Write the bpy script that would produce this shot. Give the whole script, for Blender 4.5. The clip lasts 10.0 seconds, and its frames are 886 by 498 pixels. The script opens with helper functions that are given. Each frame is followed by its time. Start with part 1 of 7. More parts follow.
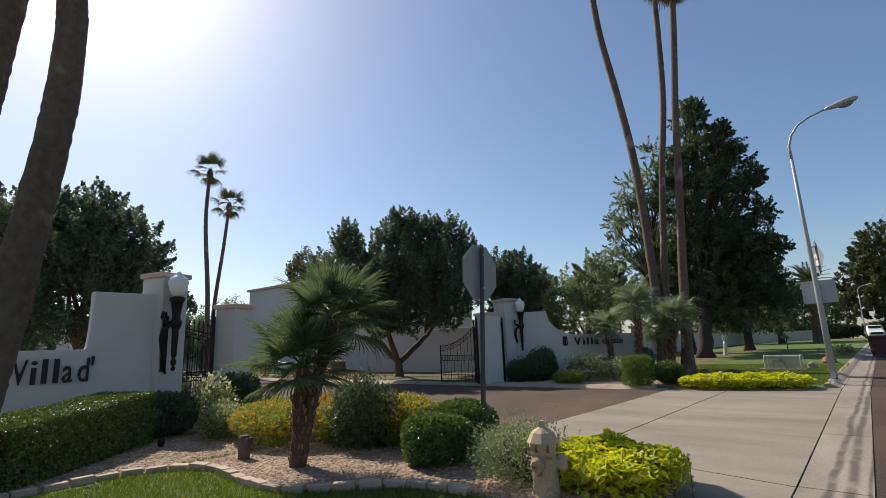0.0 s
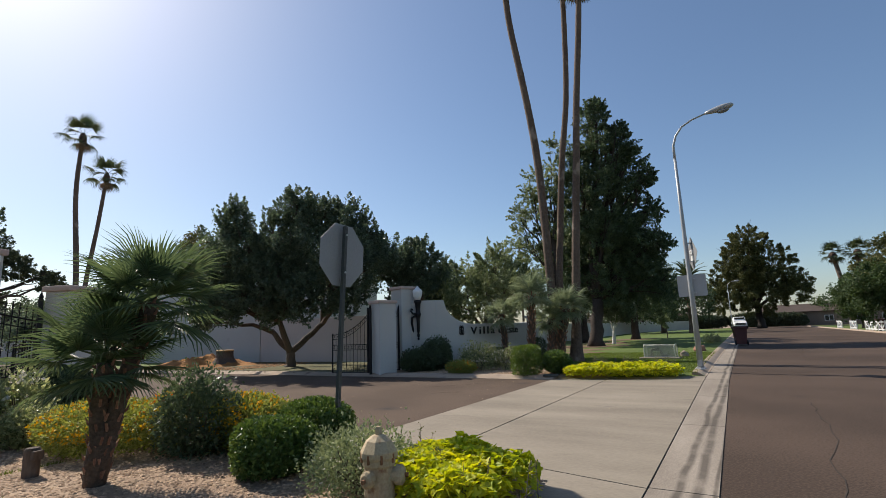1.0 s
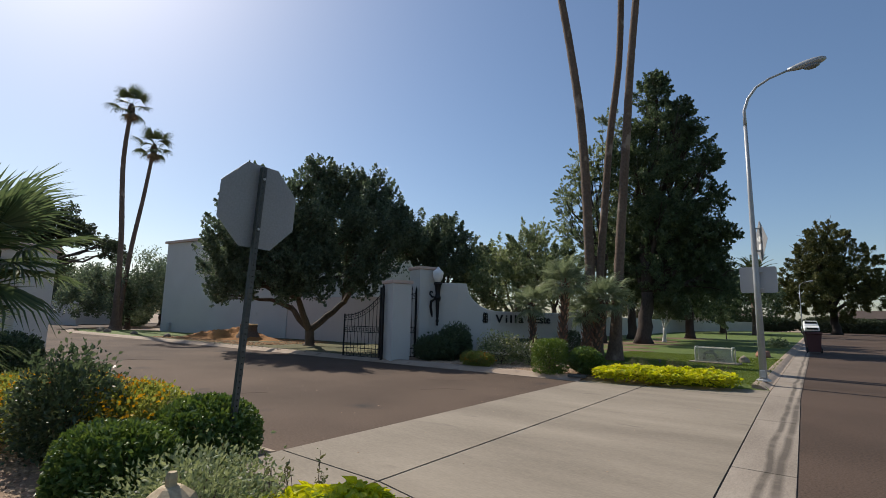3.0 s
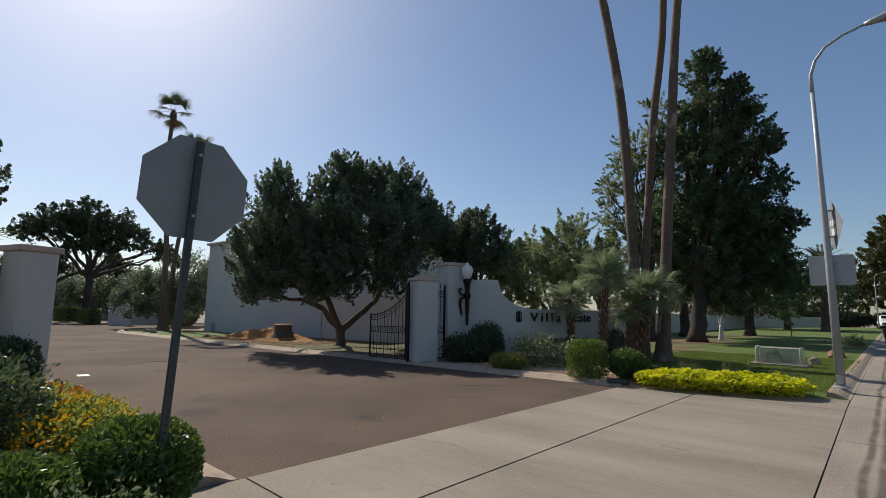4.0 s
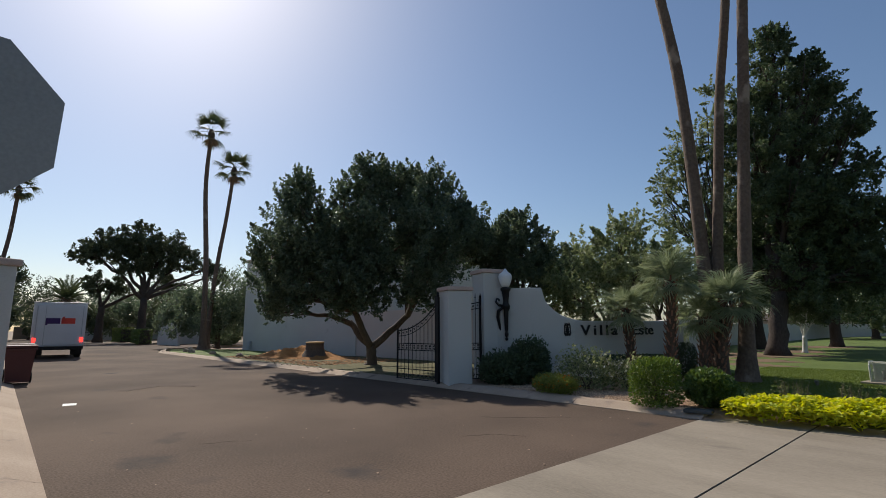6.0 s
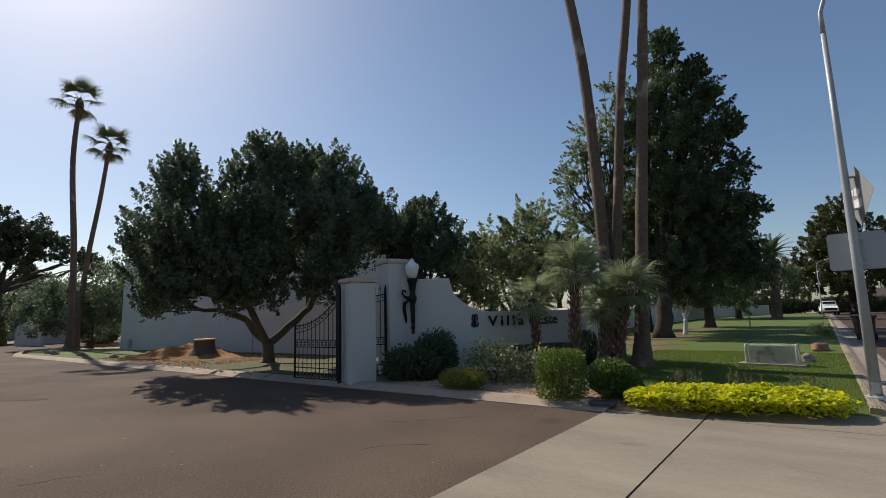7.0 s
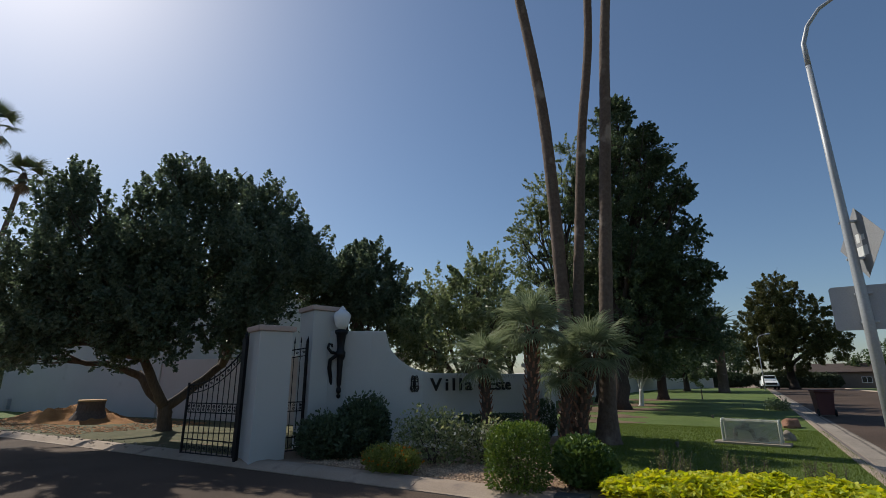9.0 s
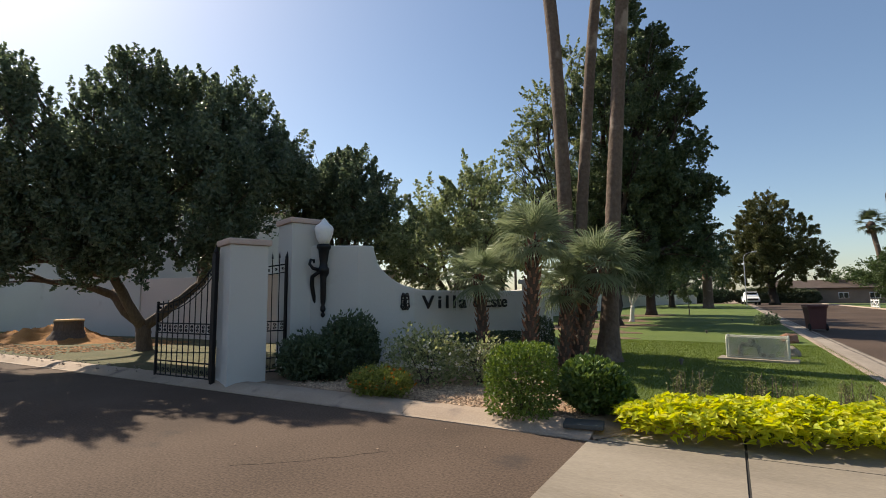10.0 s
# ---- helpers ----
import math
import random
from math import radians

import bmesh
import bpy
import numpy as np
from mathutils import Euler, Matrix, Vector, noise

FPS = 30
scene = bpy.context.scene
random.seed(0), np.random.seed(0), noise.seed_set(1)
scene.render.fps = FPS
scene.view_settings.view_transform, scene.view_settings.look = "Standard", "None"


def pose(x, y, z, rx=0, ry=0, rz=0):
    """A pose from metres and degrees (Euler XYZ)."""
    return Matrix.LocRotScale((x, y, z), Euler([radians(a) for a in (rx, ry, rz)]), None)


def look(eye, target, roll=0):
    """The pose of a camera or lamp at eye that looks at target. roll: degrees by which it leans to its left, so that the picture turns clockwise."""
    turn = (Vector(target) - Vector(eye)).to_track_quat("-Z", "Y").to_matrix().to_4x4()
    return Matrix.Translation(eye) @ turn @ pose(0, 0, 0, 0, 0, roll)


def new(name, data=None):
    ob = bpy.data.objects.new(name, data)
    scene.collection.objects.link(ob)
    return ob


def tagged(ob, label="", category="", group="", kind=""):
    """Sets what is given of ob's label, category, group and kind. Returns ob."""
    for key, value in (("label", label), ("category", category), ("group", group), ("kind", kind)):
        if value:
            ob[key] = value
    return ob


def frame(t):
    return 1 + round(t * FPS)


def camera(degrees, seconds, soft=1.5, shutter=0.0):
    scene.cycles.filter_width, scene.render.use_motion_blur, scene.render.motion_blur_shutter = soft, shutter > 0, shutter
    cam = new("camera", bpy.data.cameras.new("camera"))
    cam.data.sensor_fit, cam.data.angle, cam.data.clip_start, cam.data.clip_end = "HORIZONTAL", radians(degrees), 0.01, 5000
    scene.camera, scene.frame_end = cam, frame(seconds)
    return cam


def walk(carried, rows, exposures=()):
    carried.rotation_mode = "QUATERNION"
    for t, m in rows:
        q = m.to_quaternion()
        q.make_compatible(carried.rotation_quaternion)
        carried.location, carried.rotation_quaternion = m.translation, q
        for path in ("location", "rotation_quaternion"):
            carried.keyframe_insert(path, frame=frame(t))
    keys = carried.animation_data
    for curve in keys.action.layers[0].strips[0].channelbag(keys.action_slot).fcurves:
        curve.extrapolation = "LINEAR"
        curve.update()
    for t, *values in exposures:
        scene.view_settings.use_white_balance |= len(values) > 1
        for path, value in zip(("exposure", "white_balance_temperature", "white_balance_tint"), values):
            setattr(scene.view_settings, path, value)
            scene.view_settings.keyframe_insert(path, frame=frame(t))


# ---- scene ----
cam = camera(84.4, 10.0, soft=0.6)
PATH = [
    (0, (1.142, -16.759, 1.377), (-0.148, -15.283, 1.771), -2.3),
    (0.5, (1.167, -16.282, 1.378), (-0.093, -14.768, 1.726), -1.1),
    (1, (1.221, -15.801, 1.395), (0.201, -14.114, 1.729), -2.1),
    (1.5, (1.209, -15.33, 1.384), (0.296, -13.583, 1.72), 1.5),
    (2, (1.196, -14.796, 1.38), (0.408, -12.989, 1.716), 1.3),
    (2.5, (1.152, -14.321, 1.352), (0.175, -12.6, 1.637), 1.9),
    (3, (1.062, -13.806, 1.405), (-0.137, -12.229, 1.683), 1.2),
    (3.2, (1.061, -13.58, 1.418), (-0.232, -12.079, 1.692), 1.3),
    (4.3, (0.75, -12.499, 1.464), (-0.626, -11.07, 1.722), 0.2),
    (4.5, (0.655, -12.353, 1.445), (-0.841, -11.046, 1.677), 0.3),
    (5, (0.354, -11.893, 1.474), (-1.137, -10.604, 1.812), 0.6),
    (5.5, (0.056, -11.485, 1.457), (-1.409, -10.158, 1.758), -1.8),
    (6, (-0.132, -11.096, 1.462), (-1.598, -9.775, 1.784), -0.3),
    (6.2, (-0.251, -10.997, 1.519), (-1.591, -9.553, 1.866), -1.1),
    (7.3, (-0.64, -10.249, 1.597), (-1.828, -8.662, 1.86), -1.6),
    (7.5, (-0.72, -10.081, 1.549), (-1.879, -8.482, 1.871), -1.2),
    (8, (-0.927, -9.582, 1.534), (-1.948, -7.976, 2.149), -1.5),
    (8.5, (-1.198, -9.187, 1.537), (-2.21, -7.603, 2.221), -0.2),
    (9, (-1.432, -8.792, 1.489), (-2.447, -7.148, 2.01), -0.2),
    (9.5, (-1.739, -8.321, 1.483), (-2.782, -6.629, 1.701), 0.4),
    (10, (-2.059, -7.871, 1.483), (-3.071, -6.158, 1.684), -0.5),
]
LIGHT = [(0.0, 0.49, 6240, 10), (2.0, 0.50, 6250, 10), (3.0, 0.34, 6180, 10), (4.5, 0.17, 6180, 10), (6.0, 0.17, 6180, 10), (7.5, 0.23, 6320, 10), (8.0, 0.07, 6050, 8), (9.0, 0.0, 6000, 8), (9.5, 0.52, 6500, 10), (10.0, 0.80, 6750, 10)]
walk(cam, [(t, look(eye, aim, roll)) for t, eye, aim, roll in PATH], LIGHT)

# ---- world, sun, exposure ----
SUN_AZ, SUN_EL = radians(170.5), radians(42.5)
sun_way = Vector((math.cos(SUN_EL) * math.cos(SUN_AZ), math.cos(SUN_EL) * math.sin(SUN_AZ), math.sin(SUN_EL)))
world = bpy.data.worlds.new("sky")
scene.world = world
world.use_nodes = True
sky = world.node_tree.nodes.new("ShaderNodeTexSky")
sky.sky_type, sky.sun_disc = "NISHITA", False
sky.sun_elevation, sky.sun_rotation = SUN_EL, radians(90) - SUN_AZ
sky.air_density, sky.dust_density, sky.ozone_density = 1.0, 0.9, 1.4
backdrop_node = world.node_tree.nodes["Background"]
backdrop_node.inputs["Strength"].default_value = 0.080
# a thin even haze evens out the clear sky
rich = world.node_tree.nodes.new("ShaderNodeHueSaturation")
rich.inputs["Saturation"].default_value = 1.10
haze = world.node_tree.nodes.new("ShaderNodeMix")
haze.data_type = "RGBA"
haze.inputs["Factor"].default_value, haze.inputs["B"].default_value = 0.05, (5.2, 6.0, 6.9, 1)
world.node_tree.links.new(sky.outputs["Color"], rich.inputs["Color"])
world.node_tree.links.new(rich.outputs["Color"], haze.inputs["A"])
world.node_tree.links.new(haze.outputs["Result"], backdrop_node.inputs["Color"])
sun = new("sun", bpy.data.lights.new("sun", "SUN"))
sun.data.energy, sun.data.angle, sun.data.color = 4.1, radians(0.6), (1.0, 0.90, 0.76)
sun.matrix_world = look(sun_way * 60, (0, 0, 0))


# ---- materials ----
def wire(tree, a, out, b, inp):
    tree.links.new(a.outputs[out], b.inputs[inp])


def surf(name, c1, c2, rough=0.85, big=0.6, fine=40.0, bump=0.3, dist=0.01, metal=0.0, spec=0.4, stretch=(1, 1, 1), per=0.0, island=False, c3=None, spots=0.0, con=0.3, grain=1.0, streams=()):
    """A surface with stains at a large scale, grain at a small one and fine relief."""
    m = bpy.data.materials.new(name)
    m.use_nodes = True
    t = m.node_tree
    b = t.nodes["Principled BSDF"]
    b.inputs["Roughness"].default_value, b.inputs["Metallic"].default_value = rough, metal
    b.inputs["Specular IOR Level"].default_value = spec
    co = t.nodes.new("ShaderNodeTexCoord")
    mp = t.nodes.new("ShaderNodeMapping")
    mp.inputs["Scale"].default_value = stretch
    wire(t, co, "Object", mp, "Vector")
    n1, n2 = t.nodes.new("ShaderNodeTexNoise"), t.nodes.new("ShaderNodeTexNoise")
    n1.inputs["Scale"].default_value, n1.inputs["Detail"].default_value = big, 6
    n2.inputs["Scale"].default_value, n2.inputs["Detail"].default_value = fine, 4
    for n in (n1, n2):
        wire(t, mp, "Vector", n, "Vector")
    add = t.nodes.new("ShaderNodeMath")
    add.operation = "ADD"
    wire(t, n1, "Fac", add, 0)
    soft = t.nodes.new("ShaderNodeMapRange")
    soft.clamp = False
    soft.inputs["To Min"].default_value, soft.inputs["To Max"].default_value = 0.5 - grain / 2, 0.5 + grain / 2
    wire(t, n2, "Fac", soft, "Value")
    wire(t, soft, "Result", add, 1)
    ramp = t.nodes.new("ShaderNodeMapRange")
    ramp.inputs["From Min"].default_value, ramp.inputs["From Max"].default_value = 1 - con, 1 + con
    wire(t, add, "Value", ramp, "Value")
    mix = t.nodes.new("ShaderNodeMix")
    mix.data_type = "RGBA"
    mix.inputs["A"].default_value, mix.inputs["B"].default_value = (*c1, 1), (*c2, 1)
    wire(t, ramp, "Result", mix, "Factor")
    last = mix
    if c3:
        n3 = t.nodes.new("ShaderNodeTexNoise")
        n3.inputs["Scale"].default_value, n3.inputs["Detail"].default_value = big * 2.3, 8
        wire(t, mp, "Vector", n3, "Vector")
        r3 = t.nodes.new("ShaderNodeMapRange")
        r3.inputs["From Min"].default_value, r3.inputs["From Max"].default_value = 0.62 - spots, 0.72 - spots
        wire(t, n3, "Fac", r3, "Value")
        m3 = t.nodes.new("ShaderNodeMix")
        m3.data_type = "RGBA"
        m3.inputs["B"].default_value = (*c3, 1)
        wire(t, r3, "Result", m3, "Factor")
        wire(t, mix, "Result", m3, "A")
        last = m3
    if streams:
        # dark wandering water stains along the street: (place across, half width, wander, seed)
        geo, sep = t.nodes.new("ShaderNodeNewGeometry"), t.nodes.new("ShaderNodeSeparateXYZ")
        wire(t, geo, "Position", sep, "Vector")
        for cx, hw, sway, sd in streams:
            mk = t.nodes.new("ShaderNodeMapping")
            mk.inputs["Scale"].default_value, mk.inputs["Location"].default_value = (0, 1.0, 0), (sd, 0, sd)
            wire(t, geo, "Position", mk, "Vector")
            wn, pn = t.nodes.new("ShaderNodeTexNoise"), t.nodes.new("ShaderNodeTexNoise")
            wn.inputs["Scale"].default_value, wn.inputs["Detail"].default_value = 0.7, 4
            pn.inputs["Scale"].default_value, pn.inputs["Detail"].default_value = 2.2, 5
            wire(t, mk, "Vector", wn, "Vector")
            wire(t, geo, "Position", pn, "Vector")
            ce = t.nodes.new("ShaderNodeMapRange")
            ce.inputs["To Min"].default_value, ce.inputs["To Max"].default_value = cx - sway, cx + sway
            wire(t, wn, "Fac", ce, "Value")
            df, ab = t.nodes.new("ShaderNodeMath"), t.nodes.new("ShaderNodeMath")
            df.operation, ab.operation = "SUBTRACT", "ABSOLUTE"
            wire(t, sep, "X", df, 0)
            wire(t, ce, "Result", df, 1)
            wire(t, df, "Value", ab, 0)
            band = t.nodes.new("ShaderNodeMapRange")
            band.inputs["From Min"].default_value, band.inputs["From Max"].default_value = hw * 1.5, hw * 0.5
            wire(t, ab, "Value", band, "Value")
            patch = t.nodes.new("ShaderNodeMapRange")
            patch.inputs["From Min"].default_value, patch.inputs["From Max"].default_value = 0.16, 0.50
            patch.inputs["To Max"].default_value = 0.8
            wire(t, pn, "Fac", patch, "Value")
            mu = t.nodes.new("ShaderNodeMath")
            mu.operation = "MULTIPLY"
            wire(t, band, "Result", mu, 0)
            wire(t, patch, "Result", mu, 1)
            ms = t.nodes.new("ShaderNodeMix")
            ms.data_type = "RGBA"
            ms.inputs["B"].default_value = (c1[0] * 0.34, c1[1] * 0.33, c1[2] * 0.32, 1)
            wire(t, mu, "Value", ms, "Factor")
            wire(t, last, "Result", ms, "A")
            last = ms
    if per:
        hs = t.nodes.new("ShaderNodeHueSaturation")
        src = t.nodes.new("ShaderNodeNewGeometry" if island else "ShaderNodeObjectInfo")
        rr = t.nodes.new("ShaderNodeMapRange")
        rr.inputs["To Min"].default_value, rr.inputs["To Max"].default_value = 1 - per, 1 + per
        wire(t, src, "Random Per Island" if island else "Random", rr, "Value")
        wire(t, rr, "Result", hs, "Value")
        wire(t, last, "Result", hs, "Color")
        t.links.new(hs.outputs["Color"], b.inputs["Base Color"])
    else:
        wire(t, last, "Result", b, "Base Color")
    if bump:
        bp = t.nodes.new("ShaderNodeBump")
        bp.inputs["Strength"].default_value, bp.inputs["Distance"].default_value = bump, dist
        wire(t, n2, "Fac", bp, "Height")
        wire(t, bp, "Normal", b, "Normal")
    return m


def leafy(name, c1, c2, rough=0.5, through_light=0.35, spec=0.35):
    """Leaves: every one its own tone, and some light passes through."""
    m = bpy.data.materials.new(name)
    m.use_nodes = True
    t = m.node_tree
    b = t.nodes["Principled BSDF"]
    b.inputs["Roughness"].default_value, b.inputs["Specular IOR Level"].default_value = rough, spec
    g = t.nodes.new("ShaderNodeNewGeometry")
    mix = t.nodes.new("ShaderNodeMix")
    mix.data_type = "RGBA"
    mix.inputs["A"].default_value, mix.inputs["B"].default_value = (*c1, 1), (*c2, 1)
    wire(t, g, "Random Per Island", mix, "Factor")
    wire(t, mix, "Result", b, "Base Color")
    tr = t.nodes.new("ShaderNodeBsdfTranslucent")
    hs = t.nodes.new("ShaderNodeHueSaturation")
    hs.inputs["Hue"].default_value, hs.inputs["Saturation"].default_value, hs.inputs["Value"].default_value = 0.48, 1.15, 1.25
    wire(t, mix, "Result", hs, "Color")
    wire(t, hs, "Color", tr, "Color")
    ms = t.nodes.new("ShaderNodeMixShader")
    ms.inputs["Fac"].default_value = through_light
    wire(t, b, "BSDF", ms, 1)
    wire(t, tr, "BSDF", ms, 2)
    t.links.new(ms.outputs["Shader"], t.nodes["Material Output"].inputs["Surface"])
    return m


def plain_glass(name, tone, rough=0.05):
    m = bpy.data.materials.new(name)
    m.use_nodes = True
    b = m.node_tree.nodes["Principled BSDF"]
    b.inputs["Base Color"].default_value, b.inputs["Roughness"].default_value = (*tone, 1), rough
    b.inputs["Specular IOR Level"].default_value = 0.6
    return m


def glow(name, tone, strength):
    m = bpy.data.materials.new(name)
    m.use_nodes = True
    b = m.node_tree.nodes["Principled BSDF"]
    b.inputs["Base Color"].default_value = (*tone, 1)
    b.inputs["Emission Color"].default_value, b.inputs["Emission Strength"].default_value = (*tone, 1), strength
    return m


M_ground = surf("dry_soil", (0.22, 0.16, 0.11), (0.32, 0.25, 0.18), 0.95, 0.25, 9, 0.5, 0.03)
M_asphalt = surf("worn_asphalt", (0.068, 0.047, 0.034), (0.130, 0.091, 0.066), 0.92, 0.3, 42, 0.8, 0.008, spec=0.2, c3=(0.052, 0.041, 0.036), spots=-0.02, con=0.17)
M_road = surf("reddish_asphalt", (0.054, 0.037, 0.027), (0.098, 0.067, 0.049), 0.92, 0.25, 42, 0.8, 0.008, spec=0.2, c3=(0.045, 0.032, 0.028), spots=-0.04, con=0.17)
M_concrete = surf("pale_concrete", (0.175, 0.146, 0.110), (0.315, 0.267, 0.206), 0.9, 0.7, 45, 0.22, 0.004, stretch=(0.45, 1.5, 1), con=0.24, per=0.04, c3=(0.18, 0.150, 0.116), spots=0.0, grain=0.45)
M_gutter = surf("stained_gutter", (0.20, 0.165, 0.130), (0.33, 0.28, 0.225), 0.9, 1.2, 45, 0.3, 0.005, stretch=(1.6, 0.4, 1), per=0.05, con=0.25, grain=0.6, streams=((0.57, 0.034, 0.075, 1.3), (0.71, 0.040, 0.06, 7.7), (0.845, 0.016, 0.03, 4.1)))
M_curb = surf("curb_concrete", (0.295, 0.222, 0.162), (0.42, 0.33, 0.25), 0.9, 0.9, 50, 0.3, 0.005, per=0.07, c3=(0.22, 0.17, 0.14))
M_joint = surf("tar_joint", (0.02, 0.018, 0.016), (0.04, 0.035, 0.03), 0.95, 3, 60, 0.2)
M_crack = surf("faint_cracks", (0.030, 0.022, 0.017), (0.060, 0.044, 0.033), 0.95, 2.5, 60, 0.2)
M_thin = surf("thin_grass_over_soil", (0.055, 0.062, 0.022), (0.135, 0.115, 0.048), 0.95, 1.1, 45, 0.8, 0.02, c3=(0.19, 0.125, 0.07), spots=0.0)
M_stucco = surf("white_stucco", (0.49, 0.475, 0.44), (0.57, 0.555, 0.52), 0.93, 0.5, 55, 0.45, 0.006, c3=(0.44, 0.42, 0.385), spots=-0.05)
M_pink = surf("pinkish_stucco", (0.55, 0.47, 0.42), (0.63, 0.55, 0.50), 0.93, 0.4, 45, 0.4, 0.006)
M_cap = surf("cap_stucco", (0.44, 0.33, 0.28), (0.54, 0.42, 0.36), 0.9, 2, 60, 0.3, 0.004)
M_tan = surf("tan_wall", (0.16, 0.13, 0.10), (0.24, 0.20, 0.16), 0.92, 0.6, 40, 0.3, 0.006)
M_iron = surf("black_iron", (0.008, 0.008, 0.009), (0.02, 0.02, 0.022), 0.5, 3, 90, 0.15, 0.002, metal=0.4)
M_letter = surf("black_letters", (0.006, 0.006, 0.007), (0.015, 0.015, 0.017), 0.55, 3, 60, 0.1, 0.002)
M_globe = surf("frosted_globe", (0.70, 0.70, 0.70), (0.80, 0.80, 0.78), 0.35, 4, 30, 0.03, 0.001)
M_lawn = surf("lawn", (0.068, 0.105, 0.017), (0.128, 0.17, 0.031), 0.9, 0.5, 90, 0.8, 0.02, c3=(0.17, 0.15, 0.06), spots=-0.05)
M_blade = leafy("grass_blades", (0.070, 0.110, 0.016), (0.145, 0.195, 0.035), 0.55, 0.4)
M_gravel = surf("gravel_bed", (0.25, 0.165, 0.11), (0.44, 0.32, 0.22), 0.95, 1.2, 70, 0.8, 0.02)
M_pebble = surf("pebbles", (0.33, 0.215, 0.135), (0.52, 0.375, 0.25), 0.9, 3, 50, 0.2, 0.004, per=0.4, island=True)
M_brick = surf("pale_edging_brick", (0.40, 0.28, 0.20), (0.54, 0.41, 0.31), 0.92, 5, 60, 0.4, 0.004, per=0.15)
M_bark = surf("grey_brown_bark", (0.075, 0.055, 0.042), (0.155, 0.12, 0.095), 0.95, 2.0, 22, 0.9, 0.02, stretch=(1, 1, 0.3))
M_darkbark = surf("dark_bark", (0.035, 0.026, 0.021), (0.085, 0.064, 0.052), 0.95, 2.0, 22, 0.9, 0.02, stretch=(1, 1, 0.3))
M_whitebark = surf("painted_bark", (0.50, 0.49, 0.46), (0.66, 0.65, 0.62), 0.9, 3, 30, 0.4, 0.01)
M_palmbark = surf("ringed_palm_bark", (0.085, 0.058, 0.043), (0.165, 0.120, 0.090), 0.95, 0.9, 14, 0.8, 0.025, stretch=(1, 1, 0.8), c3=(0.27, 0.21, 0.165), spots=0.02)
M_fibre = surf("palm_fibre", (0.050, 0.034, 0.024), (0.125, 0.088, 0.062), 0.95, 3, 30, 1.0, 0.03)
M_boot = surf("cut_leaf_bases", (0.15, 0.070, 0.042), (0.31, 0.165, 0.105), 0.9, 4, 40, 0.5, 0.01, per=0.3)
M_wood = surf("fresh_cut_wood", (0.42, 0.25, 0.10), (0.60, 0.40, 0.18), 0.85, 4, 40, 0.3, 0.006)
# brown soil with tree shade put into its darker colour
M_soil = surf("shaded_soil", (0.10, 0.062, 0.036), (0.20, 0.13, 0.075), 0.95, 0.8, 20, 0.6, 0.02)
M_lens = surf("grey_lens", (0.16, 0.17, 0.18), (0.24, 0.25, 0.26), 0.25, 3, 30, 0.02, 0.001)
M_chips = surf("wood_chips", (0.21, 0.088, 0.026), (0.46, 0.22, 0.062), 0.95, 2, 45, 0.9, 0.03)
M_chip = surf("loose_chips", (0.19, 0.090, 0.034), (0.40, 0.21, 0.080), 0.9, 3, 40, 0.2, 0.004, per=0.35, island=True)
M_steel = surf("galvanised_steel", (0.40, 0.41, 0.42), (0.52, 0.53, 0.54), 0.5, 2, 50, 0.08, 0.002, metal=0.5)
M_polegrey = surf("pole_paint", (0.32, 0.33, 0.34), (0.42, 0.43, 0.44), 0.5, 1.5, 40, 0.06, 0.002, metal=0.25)
M_signback = surf("sign_back_aluminium", (0.235, 0.235, 0.24), (0.30, 0.30, 0.305), 0.6, 1.5, 60, 0.04, 0.001, metal=0.3)
M_signrect = surf("sign_back_pale", (0.36, 0.36, 0.37), (0.44, 0.44, 0.45), 0.6, 1.5, 60, 0.04, 0.001, metal=0.2)
M_signwhite = surf("sign_sheet", (0.62, 0.62, 0.60), (0.70, 0.70, 0.68), 0.6, 2, 50, 0.02, 0.001)
M_signred = surf("sign_red", (0.45, 0.02, 0.02), (0.52, 0.03, 0.03), 0.5, 2, 50, 0.02, 0.001)
M_signyellow = surf("sign_yellow", (0.40, 0.20, 0.02), (0.46, 0.24, 0.03), 0.55, 2, 50, 0.02, 0.001)
M_postgreen = surf("dark_post_paint", (0.055, 0.060, 0.058), (0.095, 0.10, 0.098), 0.6, 3, 60, 0.1, 0.002, metal=0.3)
M_hydrant = surf("chalky_cream_paint", (0.34, 0.25, 0.145), (0.50, 0.40, 0.255), 0.75, 4, 50, 0.35, 0.005, c3=(0.24, 0.12, 0.06), spots=0.02)
M_rust = surf("rust", (0.16, 0.07, 0.03), (0.28, 0.14, 0.07), 0.9, 6, 60, 0.4, 0.004)
M_cage = surf("cage_paint", (0.46, 0.46, 0.37), (0.56, 0.55, 0.46), 0.6, 3, 50, 0.1, 0.002)
M_pipe = surf("valve_metal", (0.10, 0.085, 0.07), (0.18, 0.16, 0.13), 0.6, 5, 50, 0.3, 0.004, metal=0.3)
M_bin = surf("maroon_plastic", (0.085, 0.028, 0.026), (0.12, 0.042, 0.038), 0.6, 2, 60, 0.08, 0.002)
M_rubber = surf("black_rubber", (0.012, 0.012, 0.012), (0.03, 0.03, 0.03), 0.85, 4, 60, 0.2, 0.003)
M_black = surf("black_car_paint", (0.008, 0.009, 0.011), (0.013, 0.014, 0.017), 0.38, 2, 60, 0.0, spec=0.3)
M_whitepaint = surf("white_paint", (0.70, 0.70, 0.69), (0.78, 0.78, 0.77), 0.6, 1.5, 50, 0.05, 0.002)
